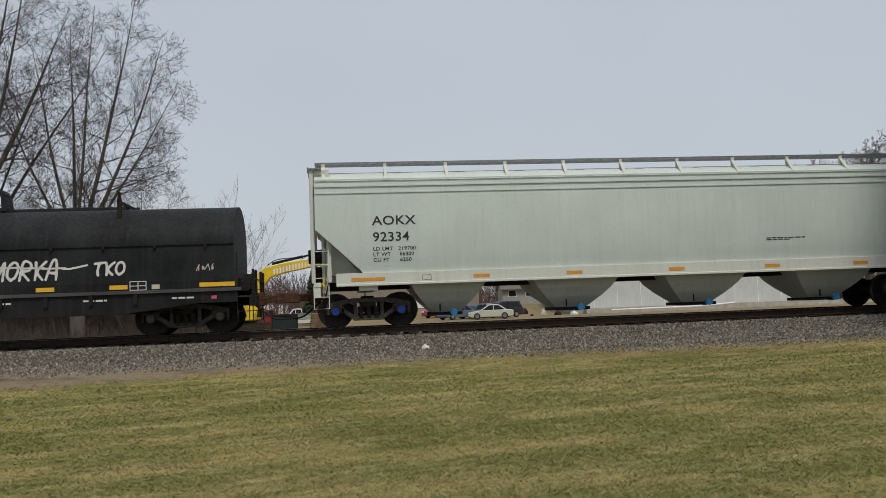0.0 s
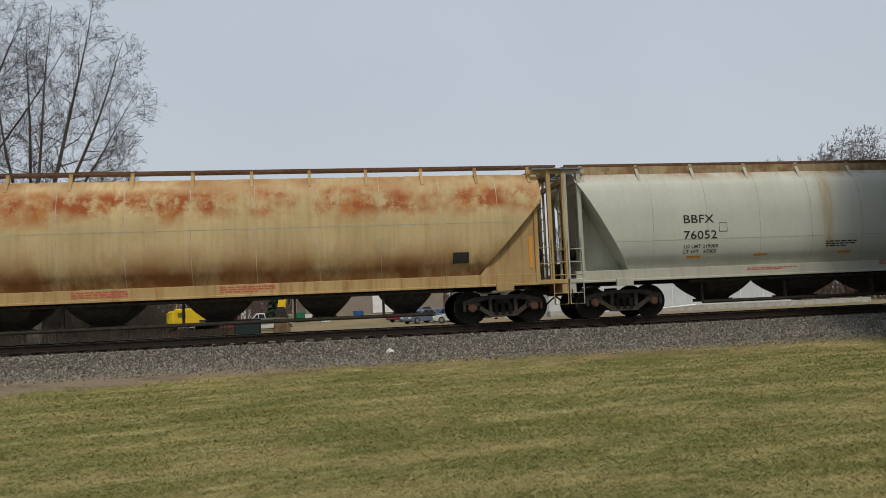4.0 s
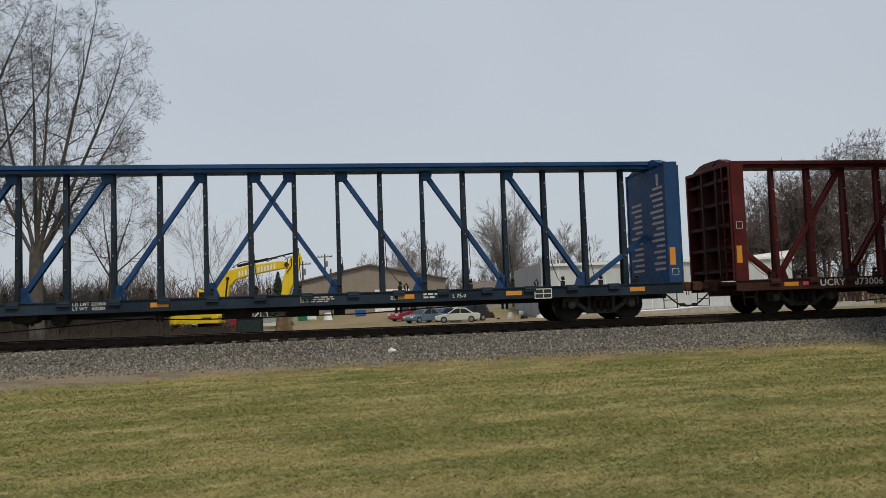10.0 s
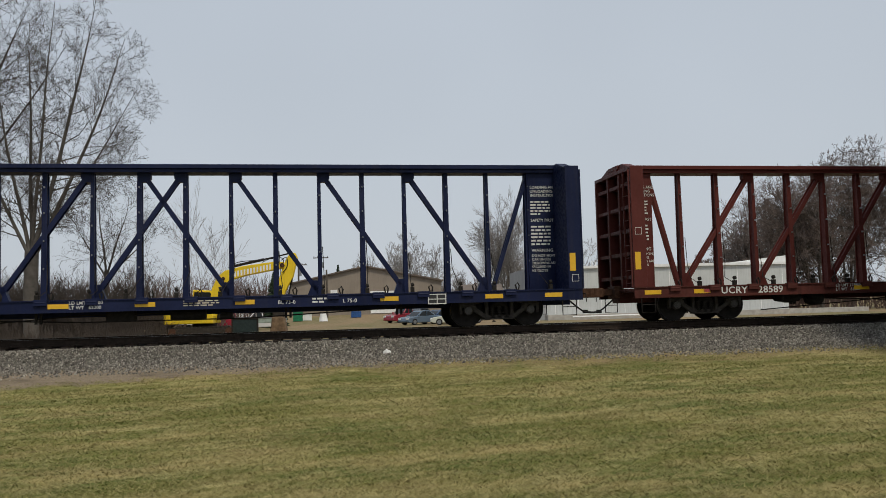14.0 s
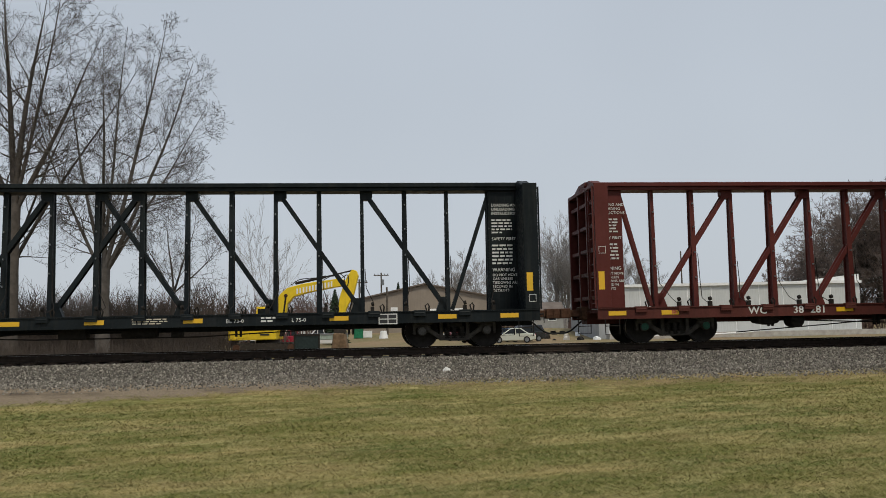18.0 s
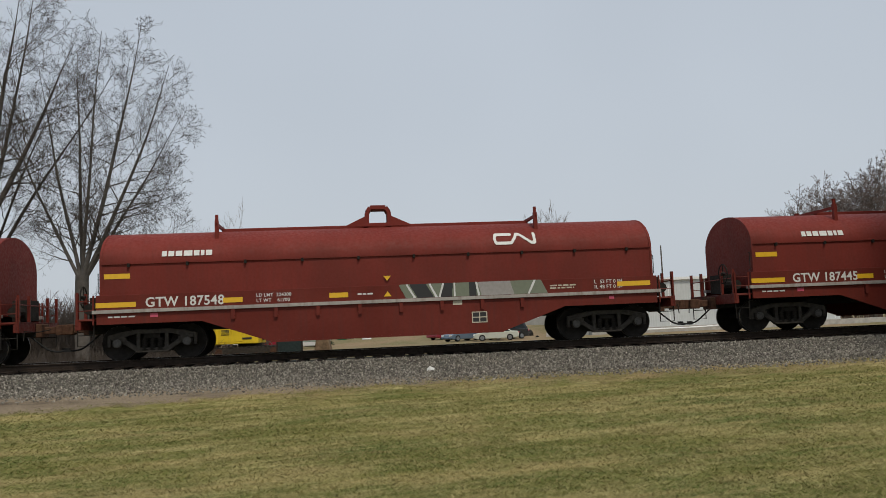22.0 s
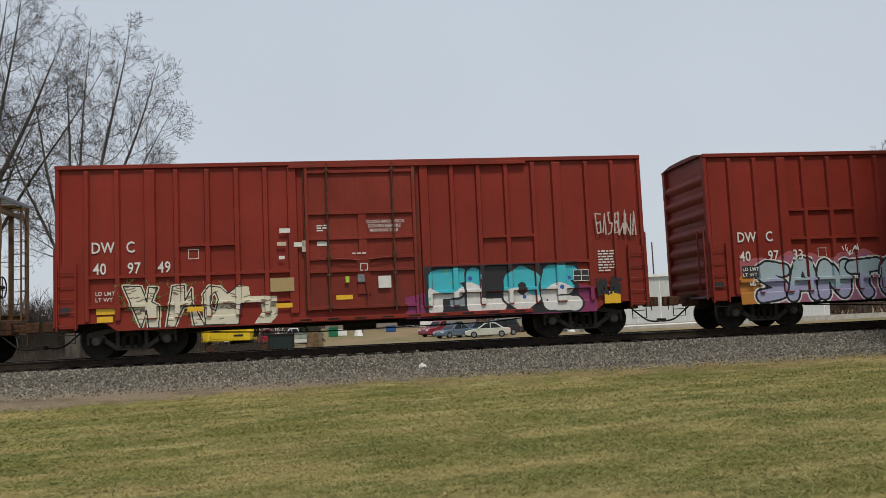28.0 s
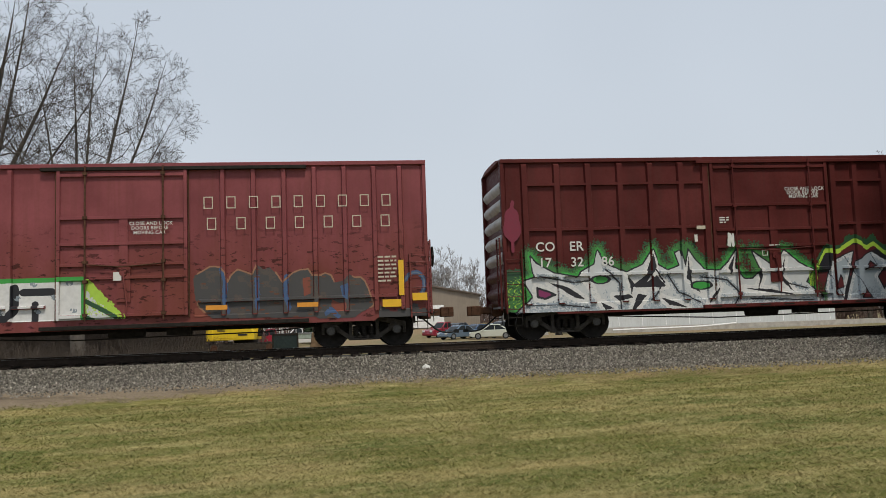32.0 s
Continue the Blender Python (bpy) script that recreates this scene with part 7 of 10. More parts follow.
def ring_line(X, Z, cx, cz, rx, rz, lo, hi):
    a = np.arctan2((Z - cz) / rz, (X - cx) / rx)
    return (np.abs(np.hypot((X - cx) / rx, (Z - cz) / rz) - 1) * min(rx, rz) < 0.022) & (a > lo) & (a < hi)
sprayed(c, 1.5, 4.8, 0.74, 2.35, [lambda X, Z: blob_rim(X, Z) < 0.1, lambda X, Z: blob_rim(X, Z) < 0.065, blob_in, lambda X, Z: blob_in(X, Z) & (blob_rim(X, Z) < 0.02),
        lambda X, Z: blob_in(X, Z) & (ring_line(X, Z, 2.62, 1.22, 0.3, 0.32, 1.0, 3.2) | ring_line(X, Z, 2.62, 1.22, 0.3, 0.32, -3.2, -2.0) | ring_line(X, Z, 3.28, 1.36, 0.38, 0.52, 1.6, 3.2) | ring_line(X, Z, 3.28, 1.36, 0.38, 0.52, -3.2, -1.2) | ring_line(X, Z, 3.98, 1.38, 0.44, 0.56, 1.4, 3.2) | ring_line(X, Z, 3.98, 1.38, 0.44, 0.56, -3.2, -1.6)),
        lambda X, Z: blob_in(X, Z) & (speckle(np.floor(X * 6 + Z * 2), np.floor(Z * 24)) > 0.9)],
        [BONE, BROWN_LINE, BONE, BROWN_LINE, BROWN_LINE, ink("worn_bone_spray", (0.3, 0.25, 0.19), 0.5, 0.3)], sf, label="bone-white sprayed bubble letters with a spiked crown")
TAG_B = [[(4.42, 1.35), (4.44, 1.9)], [(4.55, 1.2), (4.6, 1.75), (4.8, 1.85), (4.86, 1.65), (4.65, 1.52), (4.9, 1.42), (4.86, 1.2), (4.6, 1.22)]]
TAG_S = [[(5.2, 1.2), (5.3, 1.7), (5.4, 1.2)], [(5.1, 1.5), (5.6, 1.45)], [(5.5, 1.6), (5.7, 1.65), (5.7, 1.45), (5.85, 1.7)], [(5.4, 1.05), (5.6, 1.0), (5.7, 1.2), (5.45, 1.3)], [(5.5, 0.8), (5.55, 1.1), (6.1, 1.0)]]
for lines, r in ((TAG_B, 0.045), (TAG_S, 0.03)):
    sprayed(c, 4.3, 6.3, 0.74, 2.1, [lambda X, Z, r=r, lines=[curve_pts(l, 5) for l in lines]: np.min([near_line(X, Z, l) for l in lines], axis=0) < r], [WHITE_SPRAY], flat(-1.545), 0.016, "sprayed_tag", "white sprayed tag")
for x in (2.02, 4.2):
    patch(c, "reflector", x, 1.5, 0.12, 0.47, YELLOW, flat(-1.55))
tag(c, -1.45, 1.5, 0.55, 0.65, 6, 83, WHITE_SPRAY, flat(-1.6), 0.02)
tag(c, -0.75, 1.75, 0.45, 0.3, 5, 84, CHALK, flat(-1.6), 0.012)
tag(c, 0.4, 1.7, 0.6, 0.3, 5, 85, CHALK, flat(-1.6), 0.014)
tag(c, 5.7, 1.98, 0.5, 0.18, 5, 87, WHITE_SPRAY, flat(-1.545), 0.014)
tag(c, 6.55, 1.75, 0.4, 0.6, 6, 90, CHALK, flat(-1.55), 0.012)
for z, sd2 in ((2.2, 88), (2.0, 91), (1.35, 92), (0.95, 93)):
    tag(c, 7.45, z, 0.35, 0.16, 4, sd2, CHALK, flat(-1.6), 0.012)

c, sf = dwc("bright oxide red boxcar with white, cyan and blue sprayed letters", -141.17, "409749", 2)
STUMPS = [[(-6.22, 1.85), (-5.77, 1.82), (-5.61, 1.41), (-5.56, 1.79), (-5.35, 1.78), (-5.49, 1.41), (-5.31, 1.31), (-5.33, 0.74), (-5.59, 0.74), (-5.62, 1.21), (-5.77, 0.74)], [(-5.14, 0.74), (-4.98, 1.8), (-4.68, 1.81), (-4.67, 1.41), (-4.5, 1.73), (-4.49, 1.35), (-4.17, 0.74), (-4.44, 0.74), (-4.53, 1.23), (-4.71, 1.26), (-4.93, 0.74)],
          [(-4.21, 1.57), (-4.04, 1.77), (-3.77, 1.73), (-3.59, 1.55), (-3.27, 1.78), (-3.03, 1.71), (-3.01, 1.47), (-2.3, 1.44), (-2.3, 0.95), (-2.48, 0.74), (-2.91, 0.74), (-2.7, 1.05), (-2.75, 1.29), (-3.24, 1.28), (-3.31, 0.74), (-4.16, 0.76)]]
EYE_HOLE = [(-4.02, 1.5), (-3.9, 1.62), (-3.82, 1.4), (-3.9, 1.1), (-4.02, 1.2)]
stump_in = lambda X, Z: np.any([inside(X, Z, h) for h in STUMPS], axis=0) & ~inside(X, Z, EYE_HOLE)
stump_rim = lambda X, Z: np.min([rim(X, Z, h) for h in STUMPS + [EYE_HOLE]], axis=0)
sprayed(c, -6.5, -2.1, 0.74, 2.1, [lambda X, Z: (stump_rim(X, Z) < 0.2) & (np.abs(np.sin(X * 7 + Z * 4) * np.sin(X * 3.3 - Z * 9)) < 0.13) & (speckle(X, Z) > 0.6) & (X < -3.6), lambda X, Z: (stump_rim(X, Z) < 0.045) & (X < -3.6), stump_in, lambda X, Z: stump_in(X, Z) & (speckle(np.floor(X * 7 + Z * 3), np.floor(Z * 30 + np.sin(X * 9))) > 0.86), lambda X, Z: (stump_rim(X, Z) < 0.016) & (X < -3.2)],
        [LEAF_GREEN, BONE, BONE, ink("taupe_spray", (0.2, 0.15, 0.11), 0.5, 0.3), INK], sf, 0.016, label="bone-white sprayed letters with dark outlines and green wisps")
box17 = lambda X, Z, a, b, lo, hi: (X > a) & (X < b) & (Z > lo) & (Z < hi)
fat_letters(c, sf, "FLOE", 1.66, 5.8, 0.72, 2.0, 0.2, CYAN, INK, None, WHITE_SPRAY, (DEEP_BLUE, MINT), 95,
            [(lambda X, Z: (X > 1.0 + 0.15 * np.sin(Z * 8)) & (X < 6.4 + 0.1 * np.sin(Z * 9)) & (Z < 1.35 - 0.1 * np.sin(X * 2)), MAGENTA), (lambda X, Z: box17(X, Z, 1.62, 5.9, 0.7, 2.06), INK), (lambda X, Z: box17(X, Z, 2.3, 2.75, 0.95, 1.35) | box17(X, Z, 4.95, 5.6, 1.05, 1.5), SLATE)],
            "cyan and white spotted block letters", curved=False)
patch(c, "plywood_patch", -2.47, 1.55, 0.62, 0.36, ink("tan_card", (0.36, 0.26, 0.12)), flat(-1.55), 0.012)
patch(c, "placard", 0.37, 1.54, 0.34, 0.32, WHITE, flat(-1.6))
patch(c, "reflector", -4.6, 1.12, 0.42, 0.12, YELLOW, flat(-1.55))
patch(c, "reflector", -2.33, 1.12, 0.42, 0.12, YELLOW, flat(-1.55))
patch(c, "placard", -2.27, 2.76, 0.24, 0.1, CREAM, flat(-1.545))
patch(c, "placard", -2.23, 2.4, 0.15, 0.09, WHITE, flat(-1.545))
patch(c, "sticker", -0.5, 1.72, 0.1, 0.16, LIME, flat(-1.6))
tag(c, 6.45, 2.75, 1.2, 0.75, 7, 93, CHALK, flat(-1.545), 0.018)
patch(c, "reflector", 6.6, 0.87, 0.46, 0.34, YELLOW, flat(-1.545))
tag(c, 6.4, 1.1, 0.7, 0.5, 6, 94, INK, flat(-1.552), 0.03)

# car 19: maroon boxcar covered in white and green letters
RIBS_GRID = [(x, 0.085) for x in (-7.2, -6.28, -5.38, -4.46, -3.57, -2.67, 2.62, 3.52, 4.41, 5.3, 6.13, 7.03)] + [(-1.95, 0.09), (1.93, 0.09)]
c, sf = boxcar("boxcar", "dull maroon boxcar with grey, white and green sprayed letters", -177.09, BOX_MAROON, BOX_ROOF, RIBS_GRID,
               [(x0, x1, z) for z in (4.3, 3.04, 1.76) for x0, x1 in ((-7.2, -1.9), (2.0, 7.0))], (-1.82, 1.74), BOX_MAROON, HUB_GREY, (1.07, 1.76, 2.45, 2.93, 3.63, 4.72), (-1.16, 1.15), end_top=END_WHITE)
so = flat(-1.475)
for s, x, z in (("CO", -6.96, 2.44), ("ER", -6.0, 2.44), ("17", -6.89, 2.0), ("32", -5.98, 2.0), ("86", -5.1, 2.0)):
    text(c, s, x, z, 0.26, WHITE, so, 0.014)
sd = flat(-1.60)
for k, s in enumerate(("CLOSE AND LOCK", "DOOR BEFORE", "MOVING CAR")):
    text(c, s, 0.42 + k * 0.06, 4.02 - k * 0.11, 0.1, WHITE, flat(-1.53))
patch(c, "placard", -2.3, 2.95, 0.26, 0.1, CREAM, flat(-1.545))
patch(c, "placard", -2.38, 2.6, 0.09, 0.2, WHITE, flat(-1.545))
bars(c, -1.6, 3.1, 0.28, 0.2, 3, WHITE, flat(-1.53))
tag(c, -1.4, 2.45, 0.16, 0.4, 2, 95, WHITE, sd, 0.03)
frame_mark(c, -0.42, 2.15, 0.16, 0.16, WHITE, sd, 0.02, 1)
bars(c, -0.2, 2.42, 0.6, 0.05, 1, WHITE, sd)
bars(c, 5.85, 2.3, 0.2, 0.3, 3, WHITE, so)
CRIMSON = ink("crimson_spray", (0.17, 0.012, 0.035), 0.5, 0.3)
sprayed(c, -7.87, -7.0, 2.3, 4.0, [lambda X, Z: (np.hypot((X + 7.6) / 0.24, (Z - 3.15) / 0.48) < 1 + 0.08 * np.sin(Z * 11)) | (near_line(X, Z, [(-7.6, 3.6), (-7.56, 3.82)]) < 0.05) | (near_line(X, Z, [(-7.6, 2.8), (-7.6, 2.45)]) < 0.04)], [CRIMSON], flat(-1.53), label="crimson sprayed cloud")
def silver_edge():
    """The spiked upper edge of the silver letters, from the tail to the door."""
    spikes = [(-7.56, 0.76), (-7.08, 1.18), (-7.34, 1.62), (-7.02, 1.71), (-7.12, 2.31), (-6.96, 2.1), (-6.45, 1.81), (-5.82, 1.68), (-5.68, 1.84), (-5.33, 2.03), (-5.19, 2.42), (-5.03, 2.06), (-4.41, 1.78), (-3.9, 1.99), (-3.61, 2.4), (-3.47, 1.98),
              (-3.18, 1.81), (-2.82, 1.94), (-2.94, 2.3), (-2.81, 2.36), (-2.69, 1.88), (-2.57, 2.4), (-2.36, 2.08), (-2.09, 1.79), (-1.69, 1.76), (-1.42, 1.99)]
    return spikes + [(-1.16, 2.34), (-1.22, 1.84), (-0.98, 1.5), (-0.7, 1.51), (-0.45, 1.75), (-0.68, 2.28), (-0.07, 1.83), (0.28, 2.3), (0.69, 1.93), (1.1, 1.71), (0.88, 1.38), (1.36, 0.94), (1.36, 0.74)]


EDGE19 = silver_edge()
WEDGES = [[(-6.98, 1.47), (-6.63, 1.35), (-6.39, 1.23), (-6.73, 1.1), (-6.98, 1.16)], [(-6.63, 1.58), (-6.04, 1.41), (-5.6, 1.08), (-5.86, 1.12)], [(-5.72, 1.81), (-5.44, 1.41), (-5.19, 1.0), (-4.81, 0.81), (-5.05, 0.77), (-5.37, 1.3)],
          [(-4.8, 1.15), (-4.34, 1.18), (-4.23, 1.09), (-4.63, 1.01)], [(-4.41, 1.78), (-4.18, 1.48), (-4.27, 1.18), (-4.3, 1.45)], [(-3.98, 1.37), (-3.55, 1.68), (-3.25, 1.38), (-3.48, 1.35)]]
WEDGES += [[(-4.09, 1.19), (-3.84, 1.14), (-4.19, 0.75), (-4.29, 0.75)], [(-3.41, 1.07), (-3.05, 0.94), (-2.64, 0.75), (-3.2, 0.85)], [(-2.58, 2.25), (-2.47, 1.31), (-2.16, 1.1), (-2.68, 1.58)], [(-1.7, 1.33), (-1.81, 1.11), (-2.05, 0.8), (-1.94, 1.07)],
           [(-3.61, 2.28), (-3.53, 1.91), (-3.91, 1.36), (-4.3, 1.38), (-3.84, 1.69)], [(-1.43, 1.84), (-1.21, 2.21), (-1.36, 1.61)], [(-0.62, 2.1), (-0.4, 1.6), (-0.6, 1.1), (-0.5, 1.5)], [(0.3, 2.15), (0.1, 1.5), (0.5, 1.1), (0.2, 1.55)], [(-1.0, 1.25), (-0.2, 1.2), (0.6, 1.0), (-0.2, 1.1)]]
FURROWS = [[(-7.3, 0.95), (-6.3, 0.95), (-5.5, 0.85)], [(-6.9, 1.75), (-5.9, 1.55), (-5.2, 1.62)], [(-5.0, 1.9), (-4.6, 1.5), (-4.6, 0.8)], [(-3.2, 1.7), (-2.9, 1.2), (-2.3, 0.9)], [(-2.2, 1.6), (-1.5, 1.5), (-1.1, 1.1), (-1.3, 0.8)], [(-3.6, 1.9), (-3.3, 1.5), (-3.7, 1.0)], [(-0.8, 0.95), (0.2, 0.9), (1.1, 0.85)], [(0.0, 1.7), (0.35, 1.35), (0.9, 1.2)]]


def aura(X, Z, reach):
    """Thin spray round the silver letters, grains fading outwards."""
    return (near_line(X, Z, EDGE19) < reach * (0.35 + 0.75 * speckle(X, Z))) & (Z > 0.78)


wedge_at = lambda X, Z: np.any([inside(X, Z, w) for w in WEDGES], axis=0)
wedge_rim = lambda X, Z: np.min([rim(X, Z, w) for w in WEDGES], axis=0)
hole19 = lambda X, Z, k: (np.hypot((X + 5.16) / 0.25, (Z - 1.61) / 0.1) < k) | (np.hypot((X + 2.24) / 0.26, (Z - 1.37) / 0.11) < k)
silver = lambda X, Z: inside(X, Z, EDGE19)
sprayed(c, -7.84, 1.5, 0.72, 2.95,
        [lambda X, Z: aura(X, Z, 0.36) | ((X < -7.1) & (X > -7.84) & (Z > 0.85) & (Z < 1.9 + 0.1 * speckle(X, Z))), lambda X, Z: aura(X, Z, 0.24) | ((X < -7.25) & (Z > 0.9) & (Z < 1.6) & (speckle(X, Z) > 0.3)), lambda X, Z: aura(X, Z, 0.13) & (np.sin(X * 3.1) > -0.6),
         lambda X, Z: (np.abs(np.sin(X * 19 + 3 * np.sin(Z * 15))) < 0.25) & (X < -7.3) & (Z < 1.75) & (Z > 0.9),
         lambda X, Z: near_line(X, Z, EDGE19) < 0.04, silver,
         lambda X, Z: silver(X, Z) & (speckle(X, Z) > 0.35 + (Z - 0.72) / 1.1), lambda X, Z: silver(X, Z) & (np.min([near_line(X, Z, f) for f in FURROWS], axis=0) < 0.13 * speckle(X, Z)),
         lambda X, Z: silver(X, Z) & (wedge_rim(X, Z) < 0.11) & (speckle(X, Z) > 0.25), lambda X, Z: silver(X, Z) & (np.min([near_line(X, Z, f) for f in FURROWS], axis=0) < 0.018),
         lambda X, Z: silver(X, Z) & wedge_at(X, Z), lambda X, Z: silver(X, Z) & wedge_at(X, Z) & (wedge_rim(X, Z) > 0.06) & (X < -6.3),
         lambda X, Z: hole19(X, Z, 1.25), lambda X, Z: hole19(X, Z, 0.9)],
        [GREEN, MOSS, LEAF_GREEN, LIME, INK, PALE_GREY, STEEL_BLUE, SLATE, WHITE_SPRAY, INK, INK, MAGENTA, INK, LEAF_GREEN], sf, 0.02, label="silver-white barbed sprayed letters over a green glow")
ZIG = [(1.14, 1.54), (1.54, 2.2), (1.92, 2.15), (2.49, 2.47), (2.87, 2.25), (3.09, 2.37), (3.51, 2.02), (4.18, 2.34), (4.56, 2.03), (5.51, 2.44), (5.89, 2.12), (6.62, 2.37), (7.24, 2.04), (7.45, 1.77)]
zig = lambda X: np.interp(X, [a for a, b in ZIG], [b for a, b in ZIG])
SLABS = [[(1.33, 0.78), (1.7, 1.94), (2.44, 2.22), (2.24, 1.5), (2.01, 0.8)], [(2.1, 0.76), (2.5, 1.92), (3.0, 2.2), (3.51, 1.89), (3.14, 1.47), (3.5, 0.76)], [(3.21, 0.76), (3.59, 1.71), (4.13, 2.13), (4.28, 1.61), (3.92, 1.36), (4.5, 0.76)],
         [(4.33, 0.76), (4.5, 1.85), (5.14, 1.24), (5.44, 2.01), (5.75, 0.74)], [(5.27, 2.05), (5.55, 2.33), (5.82, 2.04), (5.61, 1.74)], [(5.8, 0.76), (5.77, 1.48), (6.06, 1.94), (6.61, 2.1), (6.94, 1.61), (6.6, 1.11), (7.25, 0.75)]]
GAPS = [[(1.75, 1.1), (1.95, 1.6), (2.1, 1.2)], [(2.6, 0.85), (2.75, 1.2), (2.95, 0.85)], [(2.75, 1.65), (2.95, 1.95), (3.15, 1.8)], [(3.75, 1.6), (3.95, 1.85), (4.05, 1.6)], [(3.75, 0.85), (3.85, 1.1), (4.1, 0.85)], [(4.75, 0.85), (4.8, 1.3), (5.2, 0.85)], [(6.2, 1.3), (6.25, 1.65), (6.6, 1.7), (6.5, 1.35)], [(6.1, 0.85), (6.2, 1.05), (6.5, 0.9)]]
slab_at = lambda X, Z: np.any([inside(X, Z, w) for w in SLABS], axis=0)
slab_rim = lambda X, Z: np.min([rim(X, Z, w) for w in SLABS], axis=0)
gap_at = lambda X, Z: np.any([inside(X, Z, w) for w in GAPS], axis=0)
under = lambda X, Z: (Z < zig(X)) & (X > 1.25) & (X < 7.45)
sprayed(c, 0.95, 7.5, 0.73, 2.95,
        [lambda X, Z: (Z < zig(X) + 0.2 + 0.2 * speckle(np.floor(X * 5), Z * 0) * (0.6 + 0.4 * speckle(X, Z))) & (Z > zig(X)) & (X > 1.1) & (X < 7.5), lambda X, Z: (Z < zig(X) + 0.15) & (Z > zig(X) - 0.3) & (X > 1.0) & (X < 7.5), lambda X, Z: (np.abs(Z - zig(X) - 0.15) < 0.02) & (X > 1.1) & (X < 7.5),
         under, lambda X, Z: under(X, Z) & (np.sin(X * 2.9 + 1) * np.sin(Z * 4) > -0.2), lambda X, Z: slab_rim(X, Z) < 0.035, slab_at,
         lambda X, Z: slab_at(X, Z) & (speckle(X, Z) > 0.25 + (Z - 0.7) / 1.0), lambda X, Z: slab_at(X, Z) & (slab_rim(X, Z) < 0.1) & (speckle(X, Z) > 0.35) & (np.sin(X * 4) > -0.4), lambda X, Z: slab_at(X, Z) & (np.abs(np.sin(X * 3.7 + Z * 2.2)) < 0.05),
         lambda X, Z: slab_at(X, Z) & gap_at(X, Z), lambda X, Z: slab_at(X, Z) & gap_at(X, Z) & (np.min([rim(X, Z, w) for w in GAPS], axis=0) > 0.035)],
        [GREEN, LIME, GREEN, INK, DARK_RED, INK, STEEL_BLUE, SLATE, PALE_GREY, DARK_SLATE, INK, DARK_RED], sf, 0.02, label="slate-blue barbed sprayed letters under a lime zigzag")
sprayed(c, 7.1, 7.86, 0.8, 3.0, [lambda X, Z: (Z < 2.75 + 0.12 * np.sin(X * 12)) & (X > 7.42 + 0.06 * np.sin(Z * 6)) & (Z > 0.82), lambda X, Z: (Z > 2.45 + 0.1 * np.sin(X * 20)) & (Z < 2.75) & (X > 7.2) & (X < 7.6)], [LIME, GREEN], flat(-1.535), label="lime sprayed end of the picture")

# car 20: faded maroon boxcar
RIBS_WC = [-7.05, -6.22, -5.38, -4.55, -3.72, -2.88, 2.45, 3.25, 4.05, 4.85, 5.65, 6.45, 7.15]
c, sf = boxcar("boxcar", "faded maroon boxcar with chipped paint and patched-over graffiti", -194.90, BOX_FADED, BOX_ROOF, [(x, 0.06) for x in RIBS_WC], [(-7.1, -2.0, 1.33), (1.8, 7.0, 1.36)], (-1.72, 1.55), BOX_FADED, HUB_GREY, (1.07, 2.04, 2.38, 2.92, 3.6, 4.72), (-1.0, 0.95))
sd = flat(-1.60)
so = flat(-1.545)
# the railway's name, drawn as plain upright bars of its letters' size
for n, x0, z in ((9, 1.97, 3.78), (7, 2.05, 3.22)):
    for k in range(n):
        x = x0 + k * (0.585 if n == 9 else 0.76)
        frame_mark(c, x, z, 0.24, 0.32, CREAM, so, 0.026, 1, "name_block")
for k, s in enumerate(("CLOSE AND LOCK", "DOORS BEFORE", "MOVING CAR")):
    text(c, s, 0.1 + k * 0.05, 3.38 - k * 0.12, 0.09, WHITE, sd)
patch(c, "placard", -0.3, 1.95, 0.2, 0.22, WHITE, sd)
bars(c, 6.5, 1.7, 0.5, 0.75, 7, CREAM, so, fill=0.45)
patch(c, "reflector", 7.05, 1.35, 0.14, 0.95, YELLOW, flat(-1.548))
patch(c, "reflector", 2.0, 1.12, 0.55, 0.12, ORANGE, flat(-1.548))
patch(c, "reflector", 4.35, 1.12, 0.55, 0.12, ORANGE, flat(-1.548))
patch(c, "reflector", 6.6, 1.05, 0.5, 0.2, YELLOW, flat(-1.548))
patch(c, "reflector", 7.4, 1.2, 0.4, 0.2, YELLOW, flat(-1.6))
BUFF = ink("grey_paint_over", (0.052, 0.05, 0.052), 0.6, 0.3)
BLUE_EDGE = ink("blue_spray", (0.045, 0.09, 0.2), 0.5)
RUST_EDGE = ink("rust_orange_spray", (0.28, 0.14, 0.08), 0.6)
BLOT = [(1.67, 1.98), (1.73, 2.05), (1.91, 2.15), (2.12, 2.27), (2.35, 2.24), (2.49, 2.09), (2.55, 1.83), (2.63, 2.01), (2.81, 2.17), (3.03, 2.09), (3.19, 2.02), (3.32, 2.29), (3.48, 2.15), (3.66, 2.2), (3.83, 2.02), (3.97, 1.79), (4.09, 1.91), (4.24, 2.04), (4.42, 2.11), (4.65, 2.13), (4.75, 1.96)]
BLOT += [(4.98, 1.96), (5.09, 2.01), (5.25, 1.95), (5.34, 1.75), (5.58, 1.79), (5.73, 1.96), (5.88, 1.87), (6.03, 1.88), (6.15, 1.76), (6.23, 1.57), (6.32, 1.27), (6.37, 1.11), (6.26, 1.04), (5.97, 0.9), (5.88, 0.8), (4.93, 0.8), (4.78, 0.87), (4.25, 0.86), (2.15, 0.9), (1.82, 1.19), (1.72, 1.41)]
